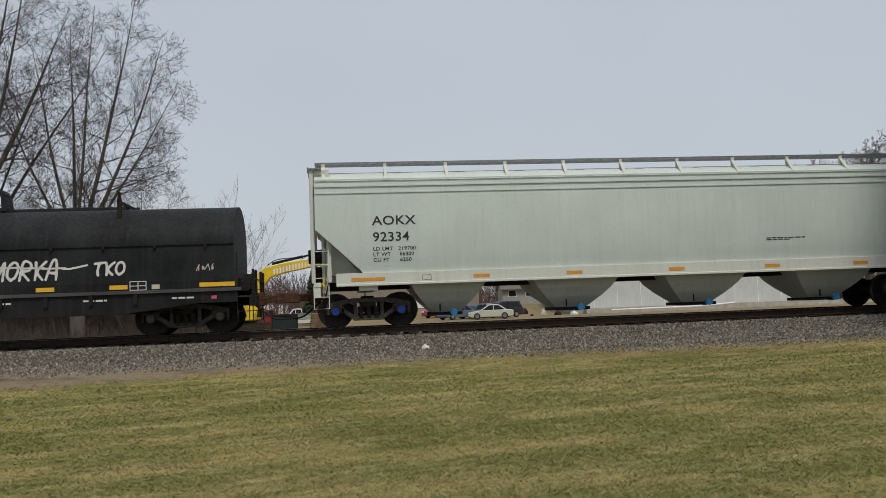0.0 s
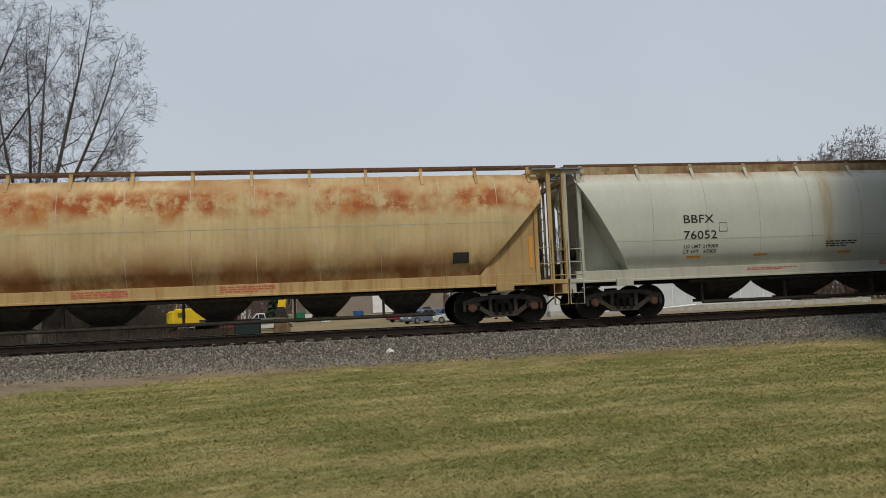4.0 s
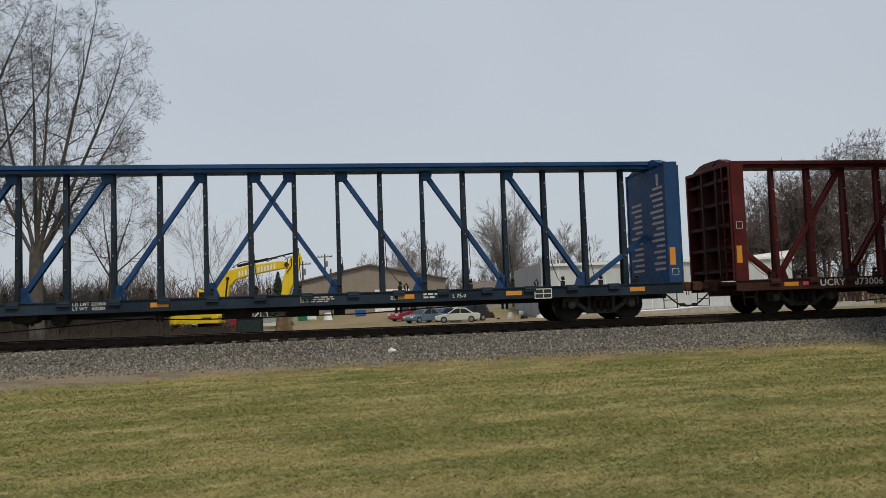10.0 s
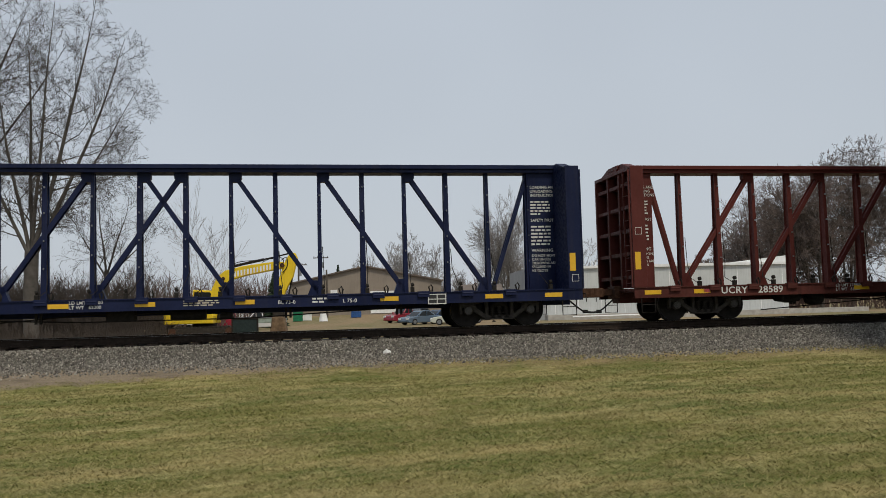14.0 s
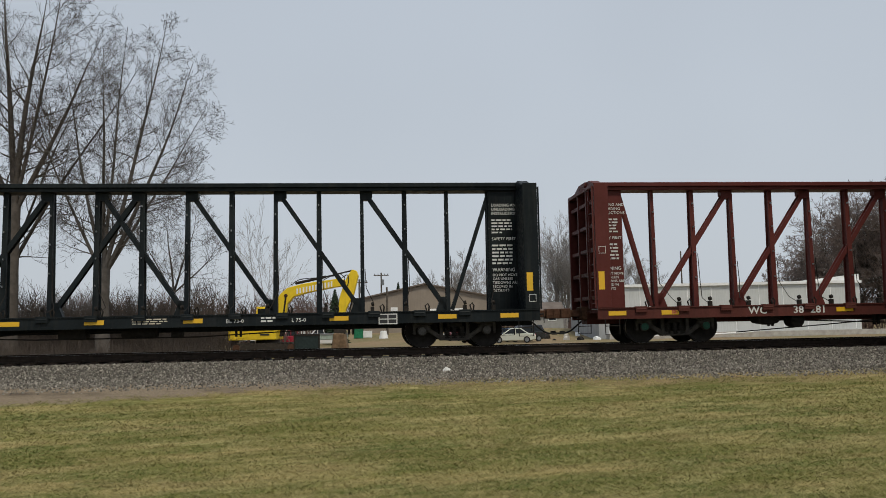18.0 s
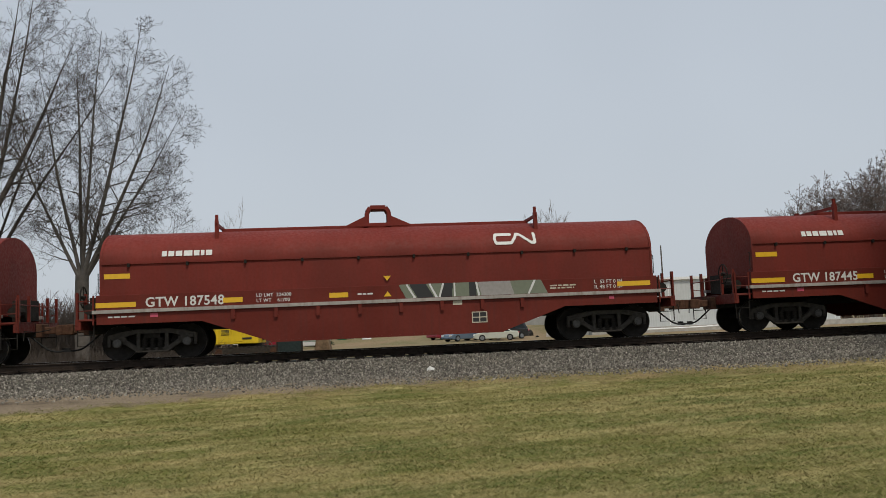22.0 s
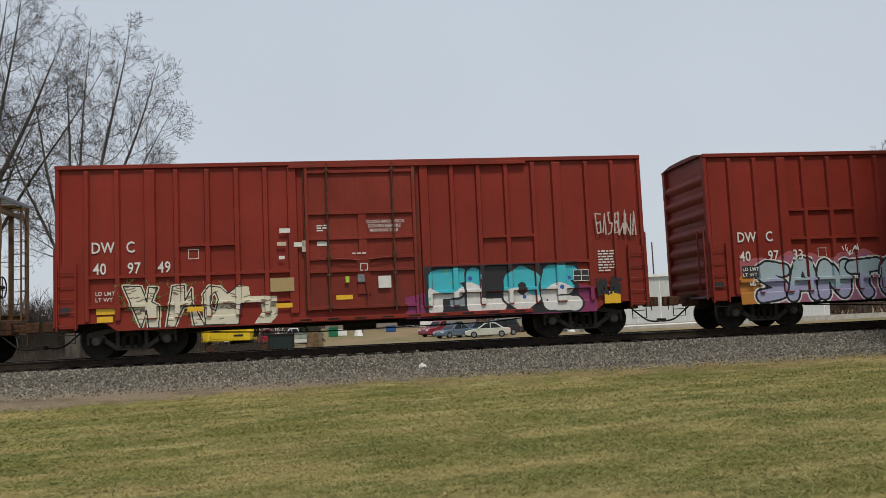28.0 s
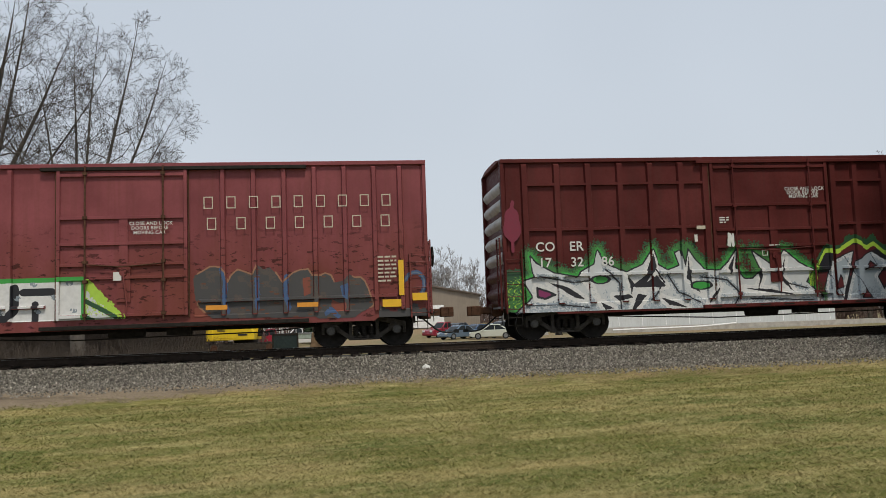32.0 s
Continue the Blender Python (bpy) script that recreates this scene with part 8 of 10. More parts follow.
BLUE_ARCS = [curve_pts(p, 5) for p in ([(2.38, 2.18), (2.5, 1.83), (2.47, 1.39), (2.56, 1.06)], [(4.08, 1.94), (4.06, 1.49), (4.14, 1.11)], [(7.2, 1.74), (7.33, 1.89), (7.54, 1.96), (7.72, 1.8), (7.73, 1.55), (7.65, 1.37)], [(3.32, 1.96), (3.32, 1.14)], [(5.11, 0.93), (5.22, 1.03), (5.41, 0.85)])]
BLUE_PATCH = [(5.48, 1.65), (5.7, 1.72), (5.68, 1.26), (5.54, 1.38)]
RUST_HOLES = [[(4.49, 1.89), (4.7, 1.92), (4.69, 1.47), (4.53, 1.41)], [(5.27, 1.3), (5.44, 1.2), (5.65, 1.2), (5.62, 1.0), (5.41, 0.97), (5.23, 1.15)], [(1.69, 1.19), (1.88, 1.19), (2.05, 0.96), (1.7, 0.94)]]
blot_in = lambda X, Z: inside(X, Z, BLOT)
ragged = lambda X, Z: 0.12 * speckle(np.floor(X * 9), np.floor(Z * 14)) + 0.05 * speckle(X, Z)
sprayed(c, 1.5, 7.86, 0.78, 2.3, [blot_in, lambda X, Z: blot_in(X, Z) & (speckle(np.floor(X * 5 + Z), np.floor(Z * 6)) > 0.72) & (speckle(X, Z) > 0.3), lambda X, Z: np.any([inside(X, Z, p) for p in RUST_HOLES], axis=0),
        lambda X, Z: (np.min([near_line(X, Z, p) for p in BLUE_ARCS], axis=0) < 0.075 - 0.035 * speckle(X, Z)) | inside(X, Z, BLUE_PATCH),
        lambda X, Z: (rim(X, Z, BLOT) < 0.02) & (Z > 1.05) & (np.sin(X * 3.1) > -0.75), lambda X, Z: (Z < 1.1 + 0.06 * np.sin(X * 7) - ragged(X, Z)) & (X > 6.5) & (X < 7.8), lambda X, Z: near_line(X, Z, BLUE_ARCS[2]) < 0.02,
        lambda X, Z: (speckle(np.floor(X * 8), np.floor(Z * 30)) > 0.975) & blot_in(X, Z)],
        [BUFF, ink("brown_grey_paint_over", (0.075, 0.06, 0.052), 0.6, 0.3), ink("red_brown_spray", (0.2, 0.05, 0.03), 0.6), BLUE_EDGE, RUST_EDGE, BUFF, ink("grey_blue_spray", (0.12, 0.16, 0.22), 0.5), ink("bare_rust_chip", (0.12, 0.045, 0.025), 0.7)], sf, 0.02, label="dark grey painted-over letters with blue strokes and rust edges")
slope20 = lambda X, Z: (X > -1.12) & (X < -0.95 + 0.75 * (2.05 - Z) + 0.25 * speckle(X, Z) * (2.1 - Z)) & (Z < 2.0)
sprayed(c, -7.0, 0.5, 0.97, 2.2, [slope20, lambda X, Z: slope20(X + 0.3, Z) & (speckle(X, Z) > 0.35) & (X > -1.0), lambda X, Z: slope20(X + 0.1, Z) & (np.sin(Z * 16 + X * 9) > 0.55) & (X > -1.1) & (Z < 1.5),
        lambda X, Z: (X < -1.02) & (Z < 2.07) & (X > -6.9), lambda X, Z: (X < -1.1) & (Z < 1.97) & (X > -6.9), lambda X, Z: (np.min([near_line(X, Z, p) for p in ([(-3.3, 1.85), (-3.3, 1.25), (-3.0, 1.02), (-2.75, 1.25), (-2.75, 1.85)], [(-2.25, 1.0), (-2.25, 1.4)], [(-2.55, 1.72), (-1.85, 1.72)])], axis=0) < 0.09),
        lambda X, Z: (X < -3.9) & (X > -6.7) & (np.abs(np.sin(X * 2.3 + 0.6 * np.sin(Z * 4))) < 0.22) & (Z < 1.85), lambda X, Z: (X < -1.2) & (X > -6.8) & (np.sin(X * 7 + Z) * np.sin(Z * 9) > 0.8) & (speckle(X, Z) > 0.3)],
        [LIME, PALE_GREY, GREEN, LEAF_GREEN, WHITE_SPRAY, INK, INK, SLATE], sf, 0.024, label="white sprayed letters with a green edge and lime glow")


# ---- ground ----
TC, TS = math.cos(radians(TRACK_TURN)), math.sin(radians(TRACK_TURN))


def across_of(x, y):
    """Metres from the track's middle line, away from the camera."""
    return -TS * x + TC * (y - TRACK_Y)


def smooth(a, b, x):
    t = min(1.0, max(0.0, (x - a) / (b - a)))
    return t * t * (3 - 2 * t)


def ground_z(x, y):
    v = across_of(x, y)
    z = 0.27 * min(1.0, max(0.0, (v + 5.5 - 0.4 * smooth(-4, 6, x)) / 2.1)) if v < 0 else 0.16 * (1 - smooth(4.0, 9.0, v))
    z += 0.06 * noise.noise(Vector((x * 0.12, y * 0.12, 3.0))) * smooth(1.0, 6.0, abs(v) - 3)
    z += -0.22 * smooth(30, 55, y) + 1.15 * smooth(88, 116, y) * (1 - smooth(14, 30, x)) + 0.2 * smooth(30, 70, x) * smooth(60, 90, y)
    if y > 130:
        z += 0.6 * smooth(130, 400, y)
    return z


def grass_colour(nt, geo):
    """Green blades under straw swaths left by the mower."""
    rot = nt.nodes.new("ShaderNodeMapping")
    rot.inputs["Rotation"].default_value = (0, 0, radians(-TRACK_TURN - 12))
    nt.links.new(geo, rot.inputs[0])
    swath = noise_fac(nt, rot.outputs[0], 0.8, 0.49, 0.56, 9, (0.4, 1.1, 1), 0.72)
    trail = noise_fac(nt, rot.outputs[0], 1.7, 0.54, 0.63, 9, (0.3, 1.2, 1), 0.74)
    blot = noise_fac(nt, geo, 0.45, 0.4, 0.6, 7, (0.7, 1.2, 1), 0.62)
    fine = noise_fac(nt, geo, 22, 0.36, 0.66, 8, None, 0.78)
    mid = noise_fac(nt, geo, 1.1, 0.5, 0.66, 8, (0.8, 1.2, 1), 0.7)
    tuft = noise_fac(nt, geo, 5.5, 0.44, 0.6, 6, (0.8, 1.0, 1), 0.7)
    straw = noise_fac(nt, rot.outputs[0], 9.0, 0.5, 0.64, 6, (0.6, 1.3, 1), 0.7)
    c = mix(nt, blot, (0.125, 0.155, 0.036), (0.245, 0.23, 0.068))
    c = mix(nt, calc(nt, "MULTIPLY", tuft, 0.5), c, (0.1, 0.118, 0.034))
    c = mix(nt, calc(nt, "MULTIPLY", swath, 0.6), c, (0.41, 0.335, 0.148))
    c = mix(nt, calc(nt, "MULTIPLY", mid, 0.6), c, (0.26, 0.18, 0.085))
    c = mix(nt, calc(nt, "MULTIPLY", straw, 0.42), c, (0.5, 0.43, 0.21))
    c = mix(nt, calc(nt, "MULTIPLY", trail, 0.6), c, (0.6, 0.52, 0.255))
    worn = noise_fac(nt, rot.outputs[0], 0.62, 0.52, 0.59, 10, (0.42, 1.15, 1), 0.76)
    c = mix(nt, calc(nt, "MULTIPLY", worn, 0.8), c, (0.43, 0.345, 0.155))
    lush = noise_fac(nt, rot.outputs[0], 0.5, 0.5, 0.58, 9, (0.42, 1.2, 1), 0.74)
    c = mix(nt, calc(nt, "MULTIPLY", lush, 0.7), c, (0.125, 0.137, 0.028))
    c = mix(nt, calc(nt, "MULTIPLY", fine, 0.42), c, (0.055, 0.055, 0.02))
    return c, fine


def ground():
    """One sheet: fine before the track, coarse to the horizon."""
    ys = [-400, -120, -40, -15, -5, 0] + [2 + 0.6 * k for k in range(50)] + [33, 36, 40, 44, 48, 53, 58, 64, 70, 76, 82, 88, 94, 100, 106, 112, 118, 126, 140, 170, 220, 320, 500, 900, 1800, 3000]
    xs = [-2500, -1200, -600, -300, -150, -90, -60, -45, -35, -28] + [-22 + 0.8 * k for k in range(56)] + [24, 28, 33, 39, 46, 54, 63, 75, 90, 120, 180, 300, 600, 1200, 2500]
    mb = MB()
    vs = [(x, y, ground_z(x, y)) for y in ys for x in xs]
    n = len(xs)
    mb.add(vs, [(j * n + i, j * n + i + 1, (j + 1) * n + i + 1, (j + 1) * n + i) for j in range(len(ys) - 1) for i in range(n - 1)])
    mt, nt, bs = shader("mown_grass_and_bare_soil")
    geo = nt.nodes.new("ShaderNodeTexCoord").outputs["Object"]
    sep = nt.nodes.new("ShaderNodeSeparateXYZ")
    nt.links.new(geo, sep.inputs[0])
    c, fine = grass_colour(nt, geo)
    # bare strip beside the ballast, wider where x is low
    v = calc(nt, "ADD", calc(nt, "MULTIPLY", sep.outputs[0], -TS), calc(nt, "MULTIPLY", calc(nt, "SUBTRACT", sep.outputs[1], TRACK_Y), TC))
    edge = calc(nt, "ADD", v, calc(nt, "MULTIPLY", noise_fac(nt, geo, 1.6, 0.2, 0.8, 6), 0.9))
    edge = calc(nt, "SUBTRACT", edge, calc(nt, "MULTIPLY", ramp(nt, sep.outputs[0], -10, 1), 1.7))
    edge = calc(nt, "SUBTRACT", edge, calc(nt, "MULTIPLY", ramp(nt, sep.outputs[0], 1, 7), 0.6))
    soil = mix(nt, fine, (0.3, 0.24, 0.17), (0.16, 0.128, 0.095))
    soil = mix(nt, calc(nt, "MULTIPLY", noise_fac(nt, geo, 1.2, 0.52, 0.66, 7, (0.4, 1, 1)), 0.75), soil, (0.07, 0.052, 0.04))
    dead = calc(nt, "MULTIPLY", ramp(nt, calc(nt, "ADD", v, calc(nt, "MULTIPLY", noise_fac(nt, geo, 0.9, 0.25, 0.75, 7), 1.2)), -4.7, -3.6), noise_fac(nt, geo, 6, 0.25, 0.6, 6))
    c = mix(nt, calc(nt, "MULTIPLY", dead, 0.85), c, (0.24, 0.17, 0.1))
    c = mix(nt, ramp(nt, edge, -5.25, -4.95), c, soil)
    # beyond the track: dry stubble and gravelly yard
    far = ramp(nt, v, 5.0, 9.0)
    stub = mix(nt, noise_fac(nt, geo, 0.16, 0.4, 0.62, 5, (1, 0.5, 1)), (0.24, 0.175, 0.105), (0.15, 0.14, 0.065))
    stub = mix(nt, calc(nt, "MULTIPLY", noise_fac(nt, geo, 2.0, 0.4, 0.7, 6), 0.6), stub, (0.3, 0.235, 0.155))
    c = mix(nt, far, c, stub)
    nt.links.new(c, bs.inputs["Base Color"])
    bs.inputs["Roughness"].default_value = 0.95
    bs.inputs["Specular IOR Level"].default_value = 0.1
    bump(nt, bs, fine, 0.5, 0.03)
    ob = part("ground", mb, mt, smooth=60)
    return tagged(ob, "mown lawn half green, half straw, with bare soil and dry stubble behind", "ground", kind="structure")


ground()


# ---- track ----
def profile_z(v):
    """Height of the ballast across the track."""
    a = abs(v)
    for (a0, z0), (a1, z1) in zip(((0, 0.66), (1.6, 0.66), (2.7, 0.36), (3.4, 0.26), (4.0, 0.05)), ((1.6, 0.66), (2.7, 0.36), (3.4, 0.26), (4.0, 0.05), (9, 0.0))):
        if a <= a1:
            return z0 + (z1 - z0) * (a - a0) / (a1 - a0)
    return 0.0


STONE = plain("ballast_stone", (0.096, 0.089, 0.074), 0.9, 0, 0.3, 5)
def stone_mat():
    mt, nt, bs = shader("loose_ballast_stones")
    g = nt.nodes.new("ShaderNodeNewGeometry")
    r = nt.nodes.new("ShaderNodeValToRGB")
    cr = r.color_ramp
    cr.elements[0].position, cr.elements[0].color = 0.0, (0.06, 0.051, 0.043, 1)
    cr.elements[1].position, cr.elements[1].color = 1.0, (0.5, 0.46, 0.39, 1)
    for p, col in ((0.35, (0.15, 0.138, 0.115, 1)), (0.7, (0.245, 0.226, 0.19, 1)), (0.94, (0.335, 0.312, 0.265, 1))):
        e = cr.elements.new(p)
        e.color = col
    nt.links.new(g.outputs["Random Per Island"], r.inputs[0])
    co = nt.nodes.new("ShaderNodeTexCoord").outputs["Object"]
    c = mix(nt, calc(nt, "MULTIPLY", noise_fac(nt, co, 40, 0.3, 0.7), 0.35), r.outputs[0], (0.12, 0.1, 0.09))
    nt.links.new(c, bs.inputs["Base Color"])
    bs.inputs["Roughness"].default_value = 0.9
    return mt


STONES = stone_mat()


def ballast():
    xs = [-400, -200, -100, -60, -40] + [-30 + 0.5 * k for k in range(140)] + [42, 60, 100, 200, 400]
    vs = [-4.2, -3.9, -3.4, -3.0, -2.7, -2.3, -1.9, -1.55, -0.7, 0, 0.7, 1.55, 2.0, 2.7, 3.4, 4.2]
    m = on_track(0, 0, -RAIL_Z)
    pts = []
    for x in xs:
        for v in vs:
            z = profile_z(v) - 0.02 + 0.03 * noise.noise(Vector((x * 1.3, v * 2.0, 1.0)))
            pts.append((x, v, z - (0.2 if abs(v) > 4.1 else 0)))
    n = len(vs)
    mb = MB()
    mb.add(pts, [(i * n + j, (i + 1) * n + j, (i + 1) * n + j + 1, i * n + j + 1) for i in range(len(xs) - 1) for j in range(n - 1)])
    bed = tagged(part("ballast_bed", mb, STONE, smooth=60, at=m), "grey crushed-stone ballast bed under the track", "ballast", kind="structure")
    # loose stones
    rnd = random.Random(5)
    verts, faces = [], []
    base = [(1, 0, 0), (-1, 0, 0), (0, 1, 0), (0, -1, 0), (0, 0, 1), (0, 0, -1)]
    tri = [(0, 2, 4), (2, 1, 4), (1, 3, 4), (3, 0, 4), (2, 0, 5), (1, 2, 5), (3, 1, 5), (0, 3, 5)]
    for k in range(62000):
        x = rnd.uniform(-15, 19)
        reach = 3.45 if x > 6 else 3.45 + 0.06 * (6 - x)
        v = -1.15 - reach * rnd.random() ** 0.9
        if v < -3.5 and rnd.random() < 0.1 + 1.1 * (-3.5 - v):
            continue
        s = rnd.uniform(0.018, 0.042)
        q = Euler((rnd.uniform(0, 6), rnd.uniform(0, 6), rnd.uniform(0, 6))).to_matrix()
        sc = (s * rnd.uniform(0.7, 1.3), s * rnd.uniform(0.6, 1.1), s * rnd.uniform(0.5, 0.9))
        z = max(profile_z(v), ground_z(TC * x - TS * v, TRACK_Y + TS * x + TC * v)) + rnd.uniform(-0.01, 0.02)
        b = len(verts)
        for p in base:
            w = q @ Vector((p[0] * sc[0] * rnd.uniform(0.75, 1.2), p[1] * sc[1] * rnd.uniform(0.75, 1.2), p[2] * sc[2] * rnd.uniform(0.75, 1.2)))
            verts.append((x + w.x, v + w.y, z + w.z))
        faces += [(a + b, c + b, d + b) for a, c, d in tri]
    me = bpy.data.meshes.new("ballast_stones")
    me.from_pydata(verts, [], faces)
    me.materials.append(STONES)
    ob = part("ballast_stones", me, (), at=m)
    tagged(ob, "loose grey crushed stones on the ballast shoulder", "stones", kind="stuff")
    return bed


ballast()
TIE = plain("weathered_tie_timber", (0.024, 0.019, 0.016), 0.9, 0, 0.4, 6, 0.3)
RAIL_STEEL = plain("rusty_rail_steel", (0.036, 0.026, 0.02), 0.7, 0.3, 0.35, 8)
RAIL_HEAD = plain("worn_rail_head", (0.28, 0.27, 0.26), 0.3, 0.9, 0.2, 8)


def track():
    tr = thing("railway_track", "single railway track with rusty rails on dark timber ties", "track", on_track(0, 0, 0), kind="structure")
    prof = [(-0.075, -0.185), (0.075, -0.185), (0.075, -0.172), (0.012, -0.15), (0.009, -0.05), (0.036, -0.035), (0.036, -0.006), (0.026, 0.0), (-0.026, 0.0), (-0.036, -0.006), (-0.036, -0.035), (-0.009, -0.05), (-0.012, -0.15), (-0.075, -0.172)]
    for y in (-0.7525, 0.7525):
        mb = MB()
        mb.prism_x([(y + a, b) for a, b in prof], -380, 380)
        part("rail", mb, RAIL_STEEL, tr)
        mb = MB()
        mb.box(-380, 380, y - 0.026, y + 0.026, -0.004, 0.0012)
        part("rail_top", mb, RAIL_HEAD, tr)
    tm = MB()
    tm.box(-0.115, 0.115, -1.3, 1.3, -0.36, -0.2)
    for y in (-0.7525, 0.7525):
        tm.box(-0.09, 0.09, y - 0.18, y + 0.18, -0.2, -0.183, 1)
        for dy in (-0.095, 0.095):
            tm.box(-0.05, -0.03, y + dy - 0.015, y + dy + 0.015, -0.185, -0.15, 1)
            tm.box(0.03, 0.05, y + dy - 0.015, y + dy + 0.015, -0.185, -0.15, 1)
        tm.box(0.12, 0.16, y - 0.09, y + 0.09, -0.2, -0.14, 1)
    me = tm.mesh("tie", [TIE, RAIL_STEEL], 0, 0.0)
    rnd = random.Random(3)
    for k in range(-50, 60):
        part("tie", me, (), tr, at=pose(k * 0.53 + rnd.uniform(-0.02, 0.02), rnd.uniform(-0.05, 0.05), 0, 0, 0, rnd.uniform(-0.8, 0.8)))
    return tr


track()


# ---- bare trees ----
def bark_mat(name, colour):
    return plain(name, colour, 0.9, 0, 0.3, 3, 0.3)


BARK = bark_mat("grey_brown_bark", (0.1, 0.09, 0.08))
BARK_DARK = bark_mat("dark_bark", (0.092, 0.08, 0.07))
TWIG = bark_mat("twig_bark", (0.08, 0.068, 0.06))
# paler than the near bark: the haze of distance is in the colour
HAZED_BARK = bark_mat("hazed_grey_bark", (0.27, 0.25, 0.24))
TWIG_RED = bark_mat("reddish_twig_bark", (0.17, 0.132, 0.116))


class Limbs:
    """Tapered tubes gathered as plain arrays."""

    def __init__(self):
        self.v, self.f = [], []

    def stem(self, pts, radii, n):
        k = len(self.v)
        for (p, q), r in zip(zip(pts, pts[1:] + [pts[-1]]), radii):
            d = (q - p) if q != p else (p - pts[-2])
            d = d.normalized()
            a = d.cross(Vector((0.31, 0.77, 0.2))).normalized()
            b = d.cross(a)
            for i in range(n):
                t = 2 * math.pi * i / n
                self.v.append(tuple(p + (a * math.cos(t) + b * math.sin(t)) * r))
        for j in range(len(pts) - 1):
            for i in range(n):
                self.f.append((k + j * n + i, k + j * n + (i + 1) % n, k + (j + 1) * n + (i + 1) % n, k + (j + 1) * n + i))

    def mesh(self, name, mat):
        me = bpy.data.meshes.new(name)
        me.from_pydata(self.v, [], self.f)
        me.materials.append(mat)
        me.shade_smooth()
        return me


def bare_tree(label, x, y, stems, seed, levels=4, thin=0.009, bark=None, twig=None, counts=(9, 6, 5, 5), up=0.5, angle=(22, 48), group="", z=None, taper=0.3, reach=(0.34, 0.5), low=0.3, fork=0.0, late=None):
    """A leafless tree. stems: (lean x, lean y, height, base radius) of each trunk."""
    rnd = random.Random(seed)
    tr = thing("tree", label, "tree", pose(x, y, (ground_z(x, y) if z is None else z) - 0.1), group)
    trunk, limbs, twigs = Limbs(), Limbs(), Limbs()
    def grow(p, d, length, r, level):
        n = 7 if level == 0 else (4 if level < 3 else 3)
        pts, radii, ways = [p], [r], [d]
        tip = max(thin, r * taper)
        for k in range(n):
            wob = 0.05 if level == 0 else 0.11
            d = (d + Vector((rnd.gauss(0, wob), rnd.gauss(0, wob), rnd.gauss(0, wob) + up * 0.09))).normalized()
            p = p + d * (length / n)
            pts.append(p)
            ways.append(d)
            radii.append(max(thin, r + (tip - r) * (k + 1) / n))
        (trunk if level == 0 else limbs if level < 3 else twigs).stem(pts, radii, 9 if level == 0 else 5 if level == 1 else 4 if level == 2 else 3)
        if level >= levels:
            return
        for k in range(counts[level]):
            t = low + (1 - low) * (k + rnd.random()) / counts[level] if level == 0 else 0.3 + 0.7 * (k + rnd.random()) / counts[level]
            t = min(t, 0.999)
            i = min(n - 1, int(t * n))
            q = pts[i].lerp(pts[i + 1], t * n - i)
            rr = radii[i] + (radii[i + 1] - radii[i]) * (t * n - i)
            w = ways[i + 1]
            side = w.cross(Vector((rnd.gauss(0, 1), rnd.gauss(0, 1), rnd.gauss(0, 1)))).normalized()
            fine = late is not None and level > 0
            a = radians(rnd.uniform(*(late if fine else angle)))
            nd = (w * math.cos(a) + side * math.sin(a) + Vector((0, 0, up * (0.05 if fine else 0.12)))).normalized()
            grow(q, nd, length * rnd.uniform(*reach) * (1.25 - 0.5 * t) * (1.0 if level == 0 else 0.95 if fine else 1.15), max(thin, rr * rnd.uniform(0.35, 0.6)), level + 1)
        grow(pts[-1], d, length * (0.42 if late is None or level == 0 else 0.3), radii[-1], level + 1)
    for lx, ly, h, r in stems:
        # the stems part at the fork, above one bole
        if fork:
            top = Vector((lx * 0.07, ly * 0.07, fork))
            trunk.stem([Vector((0, 0, 0)), Vector((0.06, 0, fork * 0.5)), top], [r * 1.9, r * 1.6, r * 1.05], 10)
            grow(top, Vector((lx / (h - fork), ly / (h - fork), 1)).normalized(), h - fork, r, 0)
        else:
            grow(Vector((lx * 0.05, ly * 0.05, 0)), Vector((lx / h, ly / h, 1)).normalized(), h, r, 0)
    part("trunk", trunk.mesh("trunk", bark or BARK), (), tr)
    part("branchwork", limbs.mesh("branchwork", bark or BARK), (), tr)
    part("crown", twigs.mesh("crown", twig or TWIG), (), tr)
    return tr


